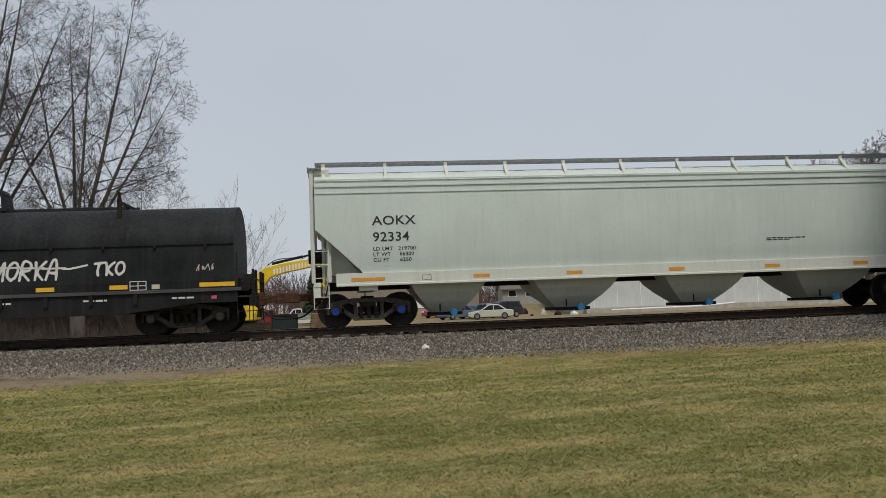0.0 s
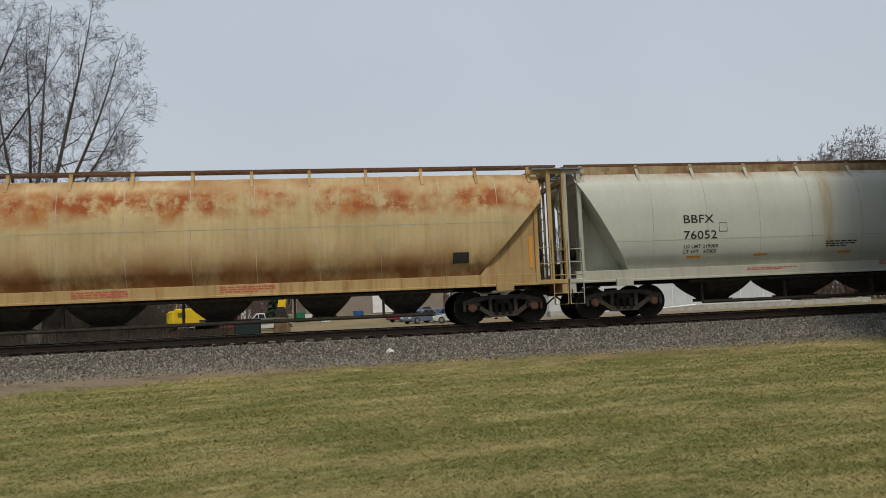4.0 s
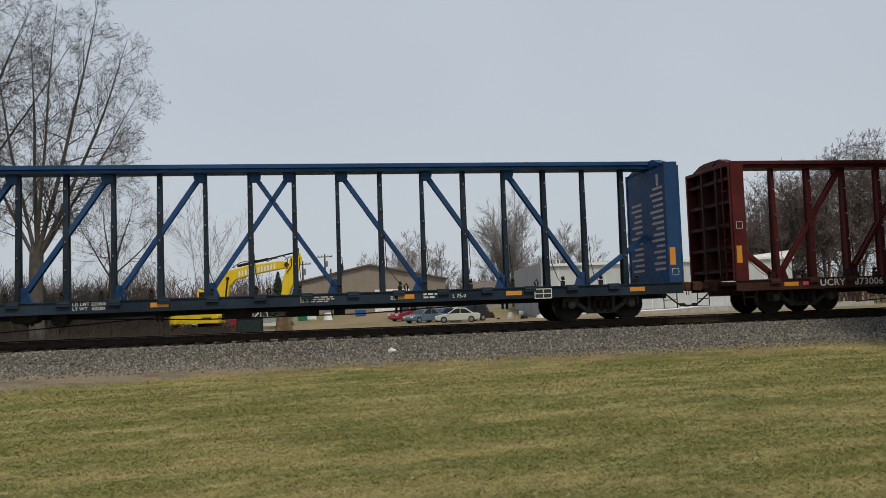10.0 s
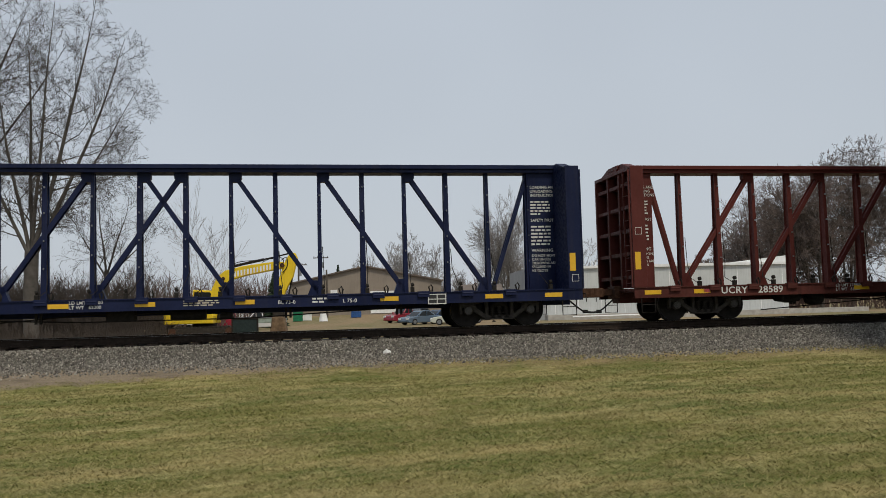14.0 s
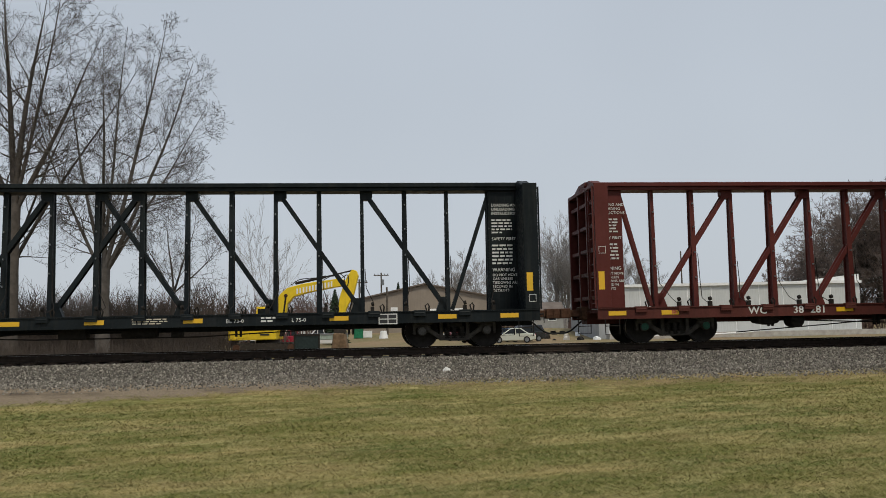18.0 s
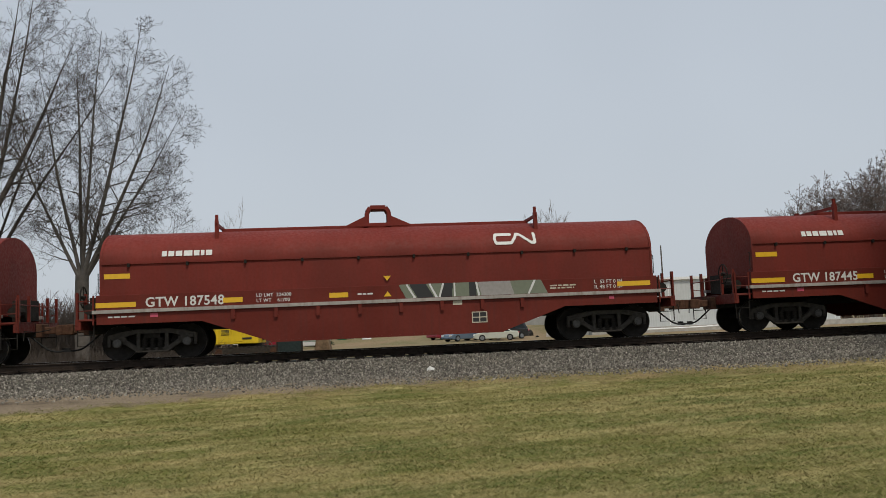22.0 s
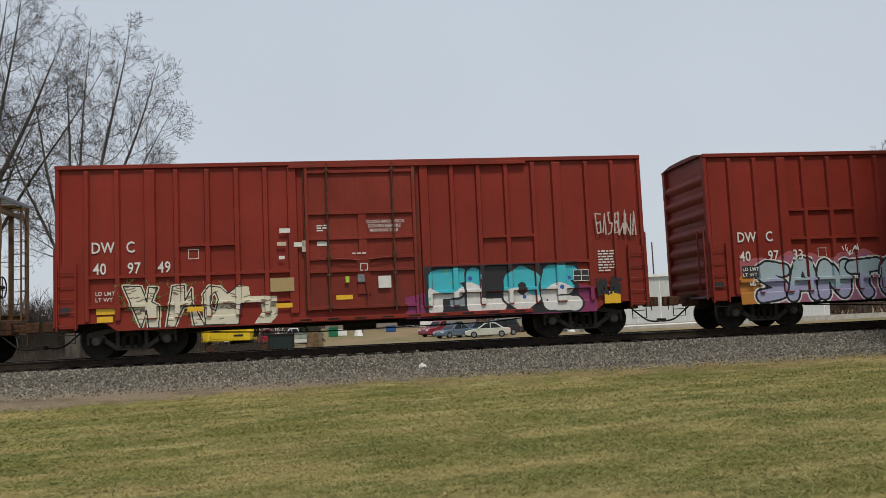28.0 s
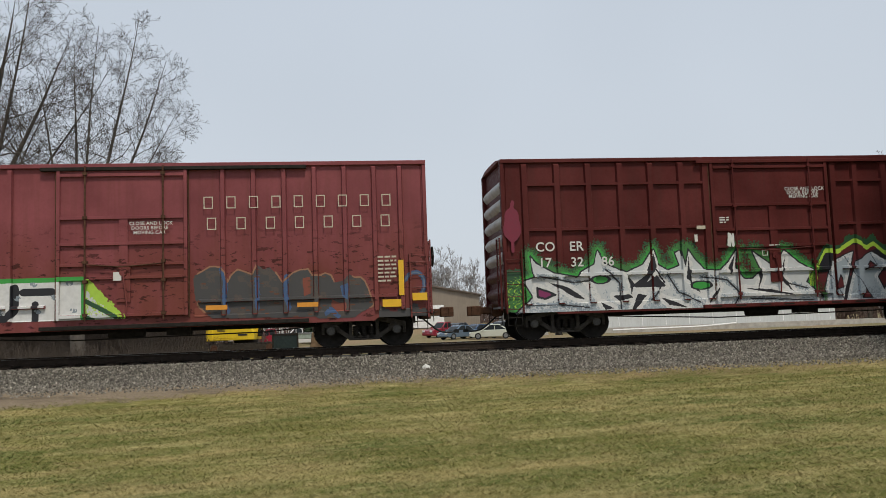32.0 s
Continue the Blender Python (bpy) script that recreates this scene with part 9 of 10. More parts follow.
def arching_tree(label, x, y, bole, bole_r, stems, seed, spread=4.6, bark=None, twig=None, thin=0.0065, dense=1.0, buds=0.0):
    """A leafless broad tree: stems that part above one bole and arch outwards, boughs along each, then fine twigs.
    stems: (tip x, tip y, tip height, radius, bow)."""
    rnd = random.Random(seed)
    tr = thing("tree", label, "tree", pose(x, y, ground_z(x, y) - 0.1))
    trunk, limbs, twigs = Limbs(), Limbs(), Limbs()
    trunk.stem([Vector((0, 0, 0)), Vector((0.02, 0, bole * 0.15)), Vector((-0.04, 0, bole * 0.6)), Vector((0, 0, bole + 0.2))], [bole_r * 1.35, bole_r * 1.08, bole_r, bole_r * 0.95], 12)

    def curl(p, d, length, n, lift, wob):
        pts = [p]
        for k in range(n):
            d = (d + Vector((rnd.gauss(0, wob), rnd.gauss(0, wob), rnd.gauss(0, wob) + lift))).normalized()
            p = p + d * (length / n)
            pts.append(p)
        return pts

    def along(pts, t):
        i = min(len(pts) - 2, int(t * (len(pts) - 1)))
        f = t * (len(pts) - 1) - i
        return pts[i].lerp(pts[i + 1], f), (pts[i + 1] - pts[i]).normalized()

    def fan(w, spread_deg):
        side = w.cross(Vector((rnd.gauss(0, 1), rnd.gauss(0, 1), rnd.gauss(0, 0.6)))).normalized()
        a = radians(spread_deg)
        return (w * math.cos(a) + side * math.sin(a)).normalized()

    for tx, ty, h, r, bow in stems:
        pts = []
        for k in range(13):
            q = k / 12
            wv = 0.1 * math.sin(q * 9 + seed + tx) * q
            pts.append(Vector((tx * q ** 1.05 + bow * math.sin(math.pi * q) + wv, ty * q + 0.1 * math.cos(q * 8 + tx), bole * 0.96 + (h - bole) * q)))
        rad = [max(0.014, r * (1 - k / 12) ** 0.85) for k in range(13)]
        trunk.stem(pts, rad, 8)
        for k in range(int(19 * dense)):
            t = 0.1 + 0.88 * (k + rnd.random()) / int(19 * dense)
            q, w = along(pts, t)
            rr = r * (1 - t) ** 0.85
            out = Vector((q.x * 0.16 + rnd.gauss(0, 0.75), q.y * 0.16 + rnd.gauss(0, 0.75), 0))
            out = (out - w * out.dot(w)).normalized()
            a = radians(rnd.uniform(38, 70) if t < 0.5 else rnd.uniform(34, 66))
            d = (w * math.cos(a) + out * math.sin(a)).normalized()
            length = spread * (1 - t) ** 0.5 * rnd.uniform(0.55, 0.95) * min(1.0, 0.4 + 1.5 * t) + 0.7
            b = curl(q, d, length, 6, 0.03, 0.11)
            r1 = max(0.012, min(0.055, rr * 0.42))
            limbs.stem(b, [max(0.008, r1 * (1 - i / 6.6)) for i in range(7)], 5)
            for m in range(int((3 + length * 1.9) * dense)):
                u = 0.14 + 0.86 * (m + rnd.random()) / int((3 + length * 1.9) * dense)
                q2, w2 = along(b, min(u, 0.995))
                l2 = (0.45 + 0.5 * length * (1.05 - u)) * rnd.uniform(0.6, 1.1)
                c = curl(q2, fan(w2, rnd.uniform(35, 66)), l2, 4, 0.05, 0.13)
                limbs.stem(c, [max(thin, 0.011 * (1 - i / 6)) for i in range(5)], 3)
                for n in range(4 if l2 < 0.8 else 6):
                    q3, w3 = along(c, min(0.25 + 0.75 * (n + rnd.random()) / (4 if l2 < 0.8 else 6), 0.995))
                    e = curl(q3, fan(w3, rnd.uniform(32, 68)), rnd.uniform(0.22, 0.65), 2, 0.06, 0.16)
                    twigs.stem(e, [thin, thin * 0.9, thin * 0.7 + buds], 3)
                    for o in range(1 + (n % 2)):
                        q4, w4 = along(e, rnd.uniform(0.3, 0.98))
                        g = curl(q4, fan(w4, rnd.uniform(25, 50)), rnd.uniform(0.1, 0.26), 1, 0.0, 0.0)
                        twigs.stem(g, [thin * 0.8, thin * 0.7 + buds], 3)
    part("trunk", trunk.mesh("trunk", bark or BARK), (), tr)
    part("branchwork", limbs.mesh("branchwork", bark or BARK), (), tr)
    part("crown", twigs.mesh("crown", twig or TWIG), (), tr)
    return tr


arching_tree("tall bare cottonwood with a dark forked trunk and budding twigs", -23.2, 44, 8.5, 0.33, [(1.5, 0, 20.5, 0.2, -0.2), (4.2, 0.6, 18.2, 0.16, 0.2), (-1.2, 0.5, 22.0, 0.2, 0), (-3.8, -0.4, 19.0, 0.17, -0.3), (2.9, -0.8, 21.5, 0.12, 0.1)], 11, 4.2, BARK_DARK, TWIG, 0.0065, 0.95, 0.004)
arching_tree("tall bare silver maple with seven arching stems", -18.35, 44, 4.9, 0.36, [(5.3, 0.2, 13.8, 0.1, 0.2), (4.9, -0.5, 16.3, 0.13, 0.4), (3.1, 0.4, 18.9, 0.14, 0.2), (1.3, -0.7, 18.2, 0.11, 0), (-0.5, 0.7, 17.6, 0.12, 0), (-2.2, 0, 16.4, 0.11, -0.2), (-4.2, 0.3, 14.4, 0.1, -0.3)], 29, 3.6, BARK, TWIG, 0.0055, 1.15, 0.005)
arching_tree("bare maple leaning towards its neighbour", -24.4, 45.5, 5.0, 0.17, [(7.2, 0, 16.6, 0.12, -0.1), (4.8, 0.5, 17.0, 0.09, -0.3)], 31, 3.6, BARK_DARK, TWIG, dense=0.8)
arching_tree("small bare tree standing in the thicket", -16.6, 50, 4.2, 0.12, [(2.9, 0, 7.4, 0.06, 0.3), (1.2, 0.4, 9.0, 0.07, 0.1), (-0.4, -0.3, 9.3, 0.07, 0), (-1.9, 0, 8.0, 0.06, -0.2)], 37, 1.9, BARK_DARK, TWIG, dense=0.75)
bare_tree("slim bare sapling behind the excavator", -14.7, 66, [(0.4, 0, 7.6, 0.04), (-0.8, 0, 7.0, 0.04), (1.3, 0, 6.6, 0.035)], 38, 3, counts=(8, 4, 3), thin=0.008, bark=HAZED_BARK, twig=HAZED_BARK)
for k, (x, y, h, sd) in enumerate(((47, 100, 10.5, 41), (52, 98, 13.2, 43), (58, 102, 15.5, 45), (44, 104, 7.5, 46), (66, 100, 16, 48), (51, 108, 13, 50))):
    bare_tree("broad bare tree with reddish twigs behind the building", x, y, [(-4.4, 0, h * 0.78, 0.2), (-2.2, 0.8, h * 0.9, 0.2), (0.2, 0, h * 0.93, 0.24), (2.3, -0.8, h * 0.9, 0.2), (4.5, 0, h * 0.78, 0.2)], sd, thin=0.018, bark=BARK_DARK, twig=TWIG_RED, counts=(12, 7, 5, 4), low=0.3, angle=(32, 62), up=0.35, late=(34, 72), reach=(0.4, 0.55), group="trees behind the white building")
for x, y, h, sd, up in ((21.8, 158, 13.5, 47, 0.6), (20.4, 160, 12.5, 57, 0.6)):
    bare_tree("far bare poplar with an upright oval crown", x, y, [(-1.2, 0, h, 0.3), (0.2, 0, h * 1.1, 0.3), (1.3, 0, h, 0.3)], sd, 3, thin=0.022, up=up, counts=(13, 7, 6), angle=(28, 52), low=0.15, bark=HAZED_BARK, twig=HAZED_BARK, group="far trees")
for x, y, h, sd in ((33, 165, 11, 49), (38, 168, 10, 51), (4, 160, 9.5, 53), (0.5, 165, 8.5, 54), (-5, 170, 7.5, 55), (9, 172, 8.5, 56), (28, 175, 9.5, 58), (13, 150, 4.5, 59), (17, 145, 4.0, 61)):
    bare_tree("far bare tree on the skyline", x, y, [(-0.8, 0, h, 0.2), (0.9, 0, h, 0.2)], sd, 3, thin=0.024, bark=HAZED_BARK, twig=HAZED_BARK, counts=(11, 7, 6), low=0.2, angle=(25, 55), group="far trees")


def thicket(name, label, x0, x1, y0, y1, count, tall, seed, mat, thin=0.012, sub=6):
    """Brush of thin bare stems, too many to tell apart."""
    rnd = random.Random(seed)
    lm = Limbs()
    for k in range(count):
        x, y = rnd.uniform(x0, x1), rnd.uniform(y0, y1)
        h = rnd.uniform(*tall) * (0.75 + 0.5 * noise.noise(Vector((x * 0.25, y * 0.1, seed))))
        p = Vector((x, y, ground_z(x, y) - 0.1))
        d = Vector((rnd.gauss(0, 0.16), rnd.gauss(0, 0.16), 1)).normalized()
        pts = [p]
        for i in range(3):
            d = (d + Vector((rnd.gauss(0, 0.12), rnd.gauss(0, 0.12), 0))).normalized()
            pts.append(pts[-1] + d * h / 3)
        lm.stem(pts, [thin * 1.8, thin * 1.4, thin, thin * 0.6], 3)
        for i in range(sub):
            t = rnd.uniform(0.15, 2.9)
            q = pts[int(t)].lerp(pts[int(t) + 1], t - int(t))
            e = (d + Vector((rnd.gauss(0, 0.5), rnd.gauss(0, 0.5), rnd.gauss(0, 0.3)))).normalized()
            l = h * rnd.uniform(0.15, 0.35)
            lm.stem([q, q + e * l * 0.5, q + (e + Vector((rnd.gauss(0, 0.2), rnd.gauss(0, 0.2), 0.1))) * l], [thin, thin * 0.8, thin * 0.5], 3)
    return tagged(part(name, lm.mesh(name, mat), ()), label, "brush", kind="stuff")


BRUSH = bark_mat("brush_bark", (0.088, 0.071, 0.059))
BRUSH_RED = bark_mat("reddish_brush_bark", (0.13, 0.088, 0.076))
thicket("brush_thicket", "tangled bare grey-brown brush beside the yard", -40, -15.4, 46, 62, 3700, (2.4, 5.4), 7, BRUSH, 0.014, 7)
thicket("brush_thicket", "low dry brush and reeds along the track", -30, -11, 33, 44, 1500, (0.7, 1.7), 9, BRUSH, 0.009, 4)
thicket("far_brush", "far line of reddish bare brush", -70, -14, 75, 110, 1300, (3.5, 7.0), 12, BRUSH_RED, 0.03, 8)
thicket("far_brush", "bare scrub along the skyline", -40, 110, 175, 230, 1700, (4.0, 8.5), 15, BRUSH_RED, 0.06, 8)
thicket("far_brush", "bare scrub behind the white building", 38, 75, 92, 112, 500, (2.5, 5.5), 17, BRUSH_RED, 0.025, 8)
thicket("dry_weeds", "dry weeds standing behind the track", -9, 30, 29, 36, 500, (0.25, 0.6), 19, plain("dry_weed_stalk", (0.33, 0.26, 0.14), 0.9), 0.006, 3)


def spruce(label, x, y, h, r, seed):
    """A conifer: whorls of drooping needle-covered boughs."""
    rnd = random.Random(seed)
    tr = thing("spruce", label, "tree", pose(x, y, ground_z(x, y) - 0.05))
    mb = MB()
    mb.cyl((0, 0, 0), (0, 0, h), h * 0.014, 8, 0.02)
    part("trunk", mb, BARK_DARK, tr)
    n = int(900 * max(0.5, min(1.3, r / 3.0)))
    vs, fs = [], []
    for k in range(n):
        t = (k + rnd.random()) / n
        z = h * (0.06 + 0.93 * t)
        reach = r * (1 - t) ** 0.85 * rnd.uniform(0.75, 1.1) + 0.1
        a = rnd.uniform(0, 2 * math.pi)
        d = Vector((math.cos(a), math.sin(a), 0))
        s = Vector((-d.y, d.x, 0))
        w = reach * 0.15 + 0.1
        b = len(vs)
        tip = d * reach + Vector((0, 0, z - reach * 0.25))
        mid = d * reach * 0.55
        vs += [tuple(Vector((0, 0, z))), tuple(mid + s * w + Vector((0, 0, z - reach * 0.2))), tuple(tip), tuple(mid - s * w + Vector((0, 0, z - reach * 0.2))), tuple(mid + Vector((0, 0, z + 0.05)))]
        fs += [(b, b + 1, b + 4), (b + 1, b + 2, b + 4), (b + 2, b + 3, b + 4), (b + 3, b, b + 4)]
    me = bpy.data.meshes.new("crown")
    me.from_pydata(vs, [], fs)
    me.materials.append(NEEDLES)
    part("crown", me, (), tr)
    return tr


NEEDLES = plain("dark_needles", (0.025, 0.04, 0.022), 0.9, 0, 0.4, 4)
spruce("small far dark spruce behind the shed", -7.5, 122, 7.2, 1.5, 3)
spruce("dark spruce behind the excavator", -12.4, 90, 6.0, 1.6, 5)
# never in view: added to shade the train and ballast at the right
for x, y, h, r, sd in ((19.0, 17.0, 30, 6.2, 21), (26.6, 18.0, 30, 6.0, 22), (34.0, 17.0, 28, 6.0, 23)):
    spruce("tall dark spruce out of view, added to cast shade", x, y, h, r, sd)


def lawn():
    """Short mown blades over the lawn nearest the camera, too many to tell apart."""
    rng = np.random.default_rng(8)
    n = 300000
    r = 5.0 * (26.0 / 5.0) ** rng.random(n)
    a = np.radians(rng.uniform(-33, 38, n))
    x, y = r * np.sin(a), r * np.cos(a)
    v = -TS * x + TC * (y - TRACK_Y)
    keep = v < -3.75 - 1.5 * np.clip((1 - x) / 11, 0, 1) + rng.normal(0, 0.12, n)
    x, y, r = x[keep], y[keep], r[keep]
    n = len(x)
    z = np.array([ground_z(p, q) for p, q in zip(x.tolist(), y.tolist())])
    th = rng.uniform(0, 2 * np.pi, n)
    h = rng.uniform(0.012, 0.036, n) * (0.8 + 0.02 * r)
    w = 0.004 * (0.6 + r / 8)
    lean = rng.uniform(1.0, 4.5, n) * h
    la = rng.uniform(0, 2 * np.pi, n)
    v0 = np.stack([x - np.cos(th) * w, y - np.sin(th) * w, z - 0.005], 1)
    v1 = np.stack([x + np.cos(th) * w, y + np.sin(th) * w, z - 0.005], 1)
    v2 = np.stack([x + np.cos(la) * lean, y + np.sin(la) * lean, z + h], 1)
    co = np.stack([v0, v1, v2], 1).reshape(-1, 3)
    me = bpy.data.meshes.new("lawn_grass")
    me.vertices.add(3 * n)
    me.vertices.foreach_set("co", co.ravel())
    me.loops.add(3 * n)
    me.loops.foreach_set("vertex_index", np.arange(3 * n))
    me.polygons.add(n)
    me.polygons.foreach_set("loop_start", np.arange(0, 3 * n, 3))
    me.update(calc_edges=True)
    me.validate()
    mt, nt, bs = shader("mown_grass_blades")
    geo = nt.nodes.new("ShaderNodeTexCoord").outputs["Object"]
    c, fine = grass_colour(nt, geo)
    isl = nt.nodes.new("ShaderNodeNewGeometry").outputs["Random Per Island"]
    c = mix(nt, calc(nt, "MULTIPLY", ramp(nt, isl, 0.5, 1.0), 0.5), c, (0.54, 0.46, 0.22))
    c = mix(nt, calc(nt, "MULTIPLY", ramp(nt, isl, 0.35, 0.0), 0.4), c, (0.12, 0.125, 0.028))
    nt.links.new(c, bs.inputs["Base Color"])
    bs.inputs["Roughness"].default_value = 0.8
    bs.inputs["Specular IOR Level"].default_value = 0.15
    me.materials.append(mt)
    return tagged(part("lawn_grass", me, ()), "short mown grass, part green and part straw", "grass", kind="stuff")


lawn()
# a scrap of white litter on the ballast, and a few dry clods on the lawn
mb = MB()
mb.add([(-0.09, 0, 0), (0.07, -0.03, 0.02), (0.1, 0.03, 0.1), (-0.02, 0.02, 0.16), (-0.1, 0.02, 0.09), (0.0, -0.05, 0.07)], [(0, 1, 5), (1, 2, 5), (2, 3, 5), (3, 4, 5), (4, 0, 5)])
tagged(part("litter", mb, WHITE, at=on_track(-0.4, -2.75, -RAIL_Z + 0.32)), "crumpled scrap of white litter on the ballast", "litter")


# ---- yard behind the track ----
TAN_SHEET = paint("tan_sheet_metal", (0.27, 0.23, 0.19), 0.6, 0.06, dirt_by=0.2)
ROOF_SHEET = plain("brown_roof_sheet", (0.16, 0.13, 0.11), 0.6, 0.2, 0.2, 1.0)
WHITE_SHEET = paint("white_sheet_metal", (0.52, 0.54, 0.54), 0.5, 0.05, dirt_by=0.2)
WHITE_TRIM = plain("white_trim", (0.75, 0.76, 0.76), 0.5, 0, 0.1, 2)
CONCRETE = plain("pale_concrete", (0.4, 0.38, 0.35), 0.85, 0, 0.2, 2, 0.1)
DARK_GLASS = plain("dark_glass", (0.015, 0.018, 0.02), 0.08, 0, 0.2, 3)
EXC_YELLOW = paint("excavator_yellow", (0.76, 0.54, 0.03), 0.4, 0.08, (0.3, 0.2, 0.05), 0.25)
TRACK_DARK = plain("muddy_track_steel", (0.05, 0.043, 0.036), 0.85, 0.2, 0.4, 6, 0.3)
WOOD_POLE = plain("grey_pole_timber", (0.10, 0.085, 0.07), 0.9, 0, 0.3, 4)


def shed(x, y, z, turn, half, eave, peak, depth):
    """A gabled sheet-metal shed whose gable faces the track."""
    b = thing("metal_shed", "tan sheet-metal shed with a low gable and a white roller door", "shed", pose(x, y, z, 0, 0, turn))
    mb = MB()
    mb.prism([(-half, -1), (half, -1), (half, eave), (0, peak), (-half, eave)], 0, depth)
    wall = part("wall", mb, TAN_SHEET, b)
    ribs = MB()
    k = -half + 0.15
    while k < half:
        top = peak - (peak - eave) * abs(k) / half
        ribs.box(k - 0.03, k + 0.03, -0.03, 0.005, 0, top - 0.1)
        k += 0.6
    part("wall_ribs", ribs, TAN_SHEET, wall)
    for s in (-1, 1):
        mb = MB()
        mb.prism([(0, peak + 0.02), (s * (half + 0.3), eave - 0.05), (s * (half + 0.3), eave + 0.13), (0, peak + 0.2)], -0.35, depth + 0.3)
        part("roof", mb, ROOF_SHEET, b)
    mb = MB()
    mb.box(0.6, 5.2, -0.05, 0.03, 0, 2.9)
    roller = part("roller_door", mb, WHITE_TRIM, b, "white roller door")
    for i in range(6):
        mb = MB()
        mb.box(0.6, 5.2, -0.068, -0.048, 0.02 + i * 0.48, 0.45 + i * 0.48)
        part("door_slat", mb, WHITE_TRIM, roller)
    mb = MB()
    mb.box(-4.6, -3.7, -0.06, 0.0, 2.7, 3.2)
    part("wall_lamp", mb, WHITE_TRIM, b)
    mb = MB()
    mb.box(half - 1.2, half - 0.9, 3, 3.3, eave, eave + 1.4)
    part("flue", mb, GALV, b)
    mb = MB()
    mb.box(-9.3, -8.2, -0.05, 0.02, 0, 2.1)
    part("door", mb, ROOF_SHEET, b)
    return b


shed(-3.2, 110, 0.9, -1.5, 9.9, 4.05, 6.12, 18)


def white_building():
    """A long low white industrial building with a flat fascia and a shallow gable at its far end."""
    b = thing("industrial_building", "long low white sheet-metal industrial building with white fascia", "building", pose(16.6, 88, 0.0, 0, 0, 0))
    L, h, dp = 26.5, 5.2, 22
    mb = MB()
    mb.box(0, L, 0, dp, -1, h)
    wall = part("wall", mb, WHITE_SHEET, b)
    for k in range(11):
        mb = MB()
        mb.box(k * 2.5 + 0.9, k * 2.5 + 0.96, -0.03, 0.005, 0.45, h - 0.05)
        part("panel_joint", mb, WHITE_TRIM, wall)
    mb = MB()
    mb.box(-0.15, L + 0.15, -0.25, dp, h, h + 0.28)
    part("fascia", mb, WHITE_TRIM, b)
    mb = MB()
    mb.prism([(L - 6.5, h + 0.28), (L + 0.1, h + 0.28), (L + 0.1, h + 0.95)], 0.2, dp)
    part("raised_roof", mb, WHITE_TRIM, b)
    mb = MB()
    mb.box(-1.0, 0, -0.1, dp - 2, -1, h + 0.4)
    part("side_annex", mb, paint("grey_annex_sheet", (0.33, 0.34, 0.35), 0.6, 0.06), b, "grey annex wall")
    mb = MB()
    mb.box(-0.2, L + 8, -1.6, -0.02, -0.6, 0.35)
    part("concrete_plinth", mb, CONCRETE, b)
    mb = MB()
    mb.tube(curve_pts([(2, -3.4, 0.12), (6, -3.9, 0.16), (11, -3.5, 0.2), (15, -2.4, 0.4)], 5), 0.09, 8)
    part("drain_hose", mb, WHITE_TRIM, b, "white drain hose lying on the ground")
    for x in (0.7, 5.0):
        mb = MB()
        mb.tube([(x, -0.15, h + 0.25), (x, -0.15, h + 0.7), (x + 0.35, -0.15, h + 0.7), (x + 0.35, -0.15, h + 0.25)], 0.07, 6)
        part("roof_pipe", mb, WHITE_TRIM, b)
    mb = MB()
    mb.cyl((20.5, 3, h), (20.5, 3, h + 0.7), 0.12, 8)
    part("roof_vent", mb, GALV, b)
    return b


white_building()


def small_house():
    b = thing("house", "small grey-sided house with two white-framed windows", "house", pose(11.6, 130, 0.9))
    mb = MB()
    mb.prism_x([(0, -1), (8, -1), (8, 2.4), (4, 3.9), (0, 2.4)], 0, 6)
    part("wall", mb, plain("grey_siding", (0.3, 0.3, 0.29), 0.7, 0, 0.1, 2), b)
    for s in (-1, 1):
        mb = MB()
        mb.prism_x([(4, 3.9), (4 + s * 4.5, 2.2), (4 + s * 4.5, 2.36), (4, 4.1)], -0.3, 6.3)
        part("roof", mb, ROOF_SHEET, b)
    for x in (0.9, 3.6):
        w = MB()
        w.box(x, x + 1.3, -0.05, 0.0, 1.1, 2.2)
        win = part("window", w, WHITE_TRIM, b)
        g = MB()
        g.box(x + 0.1, x + 1.2, -0.07, -0.05, 1.2, 2.1)
        part("pane", g, DARK_GLASS, win)
    return b


small_house()


def utility_pole(x, y, h, arm):
    p = thing("utility_pole", "grey timber utility pole with a crossarm", "pole", pose(x, y, ground_z(x, y)), "utility poles")
    mb = MB()
    mb.cyl((0, 0, -0.3), (0, 0, h), 0.16, 8, 0.11)
    part("post", mb, WOOD_POLE, p)
    if arm:
        mb = MB()
        mb.box(-1.2, 1.2, -0.06, 0.06, h - 0.5, h - 0.36)
        a = part("crossarm", mb, WOOD_POLE, p)
        for s in (-1.05, -0.5, 0.5, 1.05):
            mb = MB()
            mb.cyl((s, 0, h - 0.36), (s, 0, h - 0.16), 0.06, 6)
            part("insulator", mb, GALV, a)
        mb = MB()
        mb.cyl((0.25, -0.15, h - 2.0), (0.25, -0.15, h - 1.1), 0.22, 8)
        part("transformer", mb, GALV, p)
    return p


for x, y, h, arm in ((-13.0, 120, 7.5, True), (-10.8, 132, 9.2, True), (39.0, 140, 13.5, False), (-7.9, 105, 6.0, False)):
    utility_pole(x, y, h, arm)


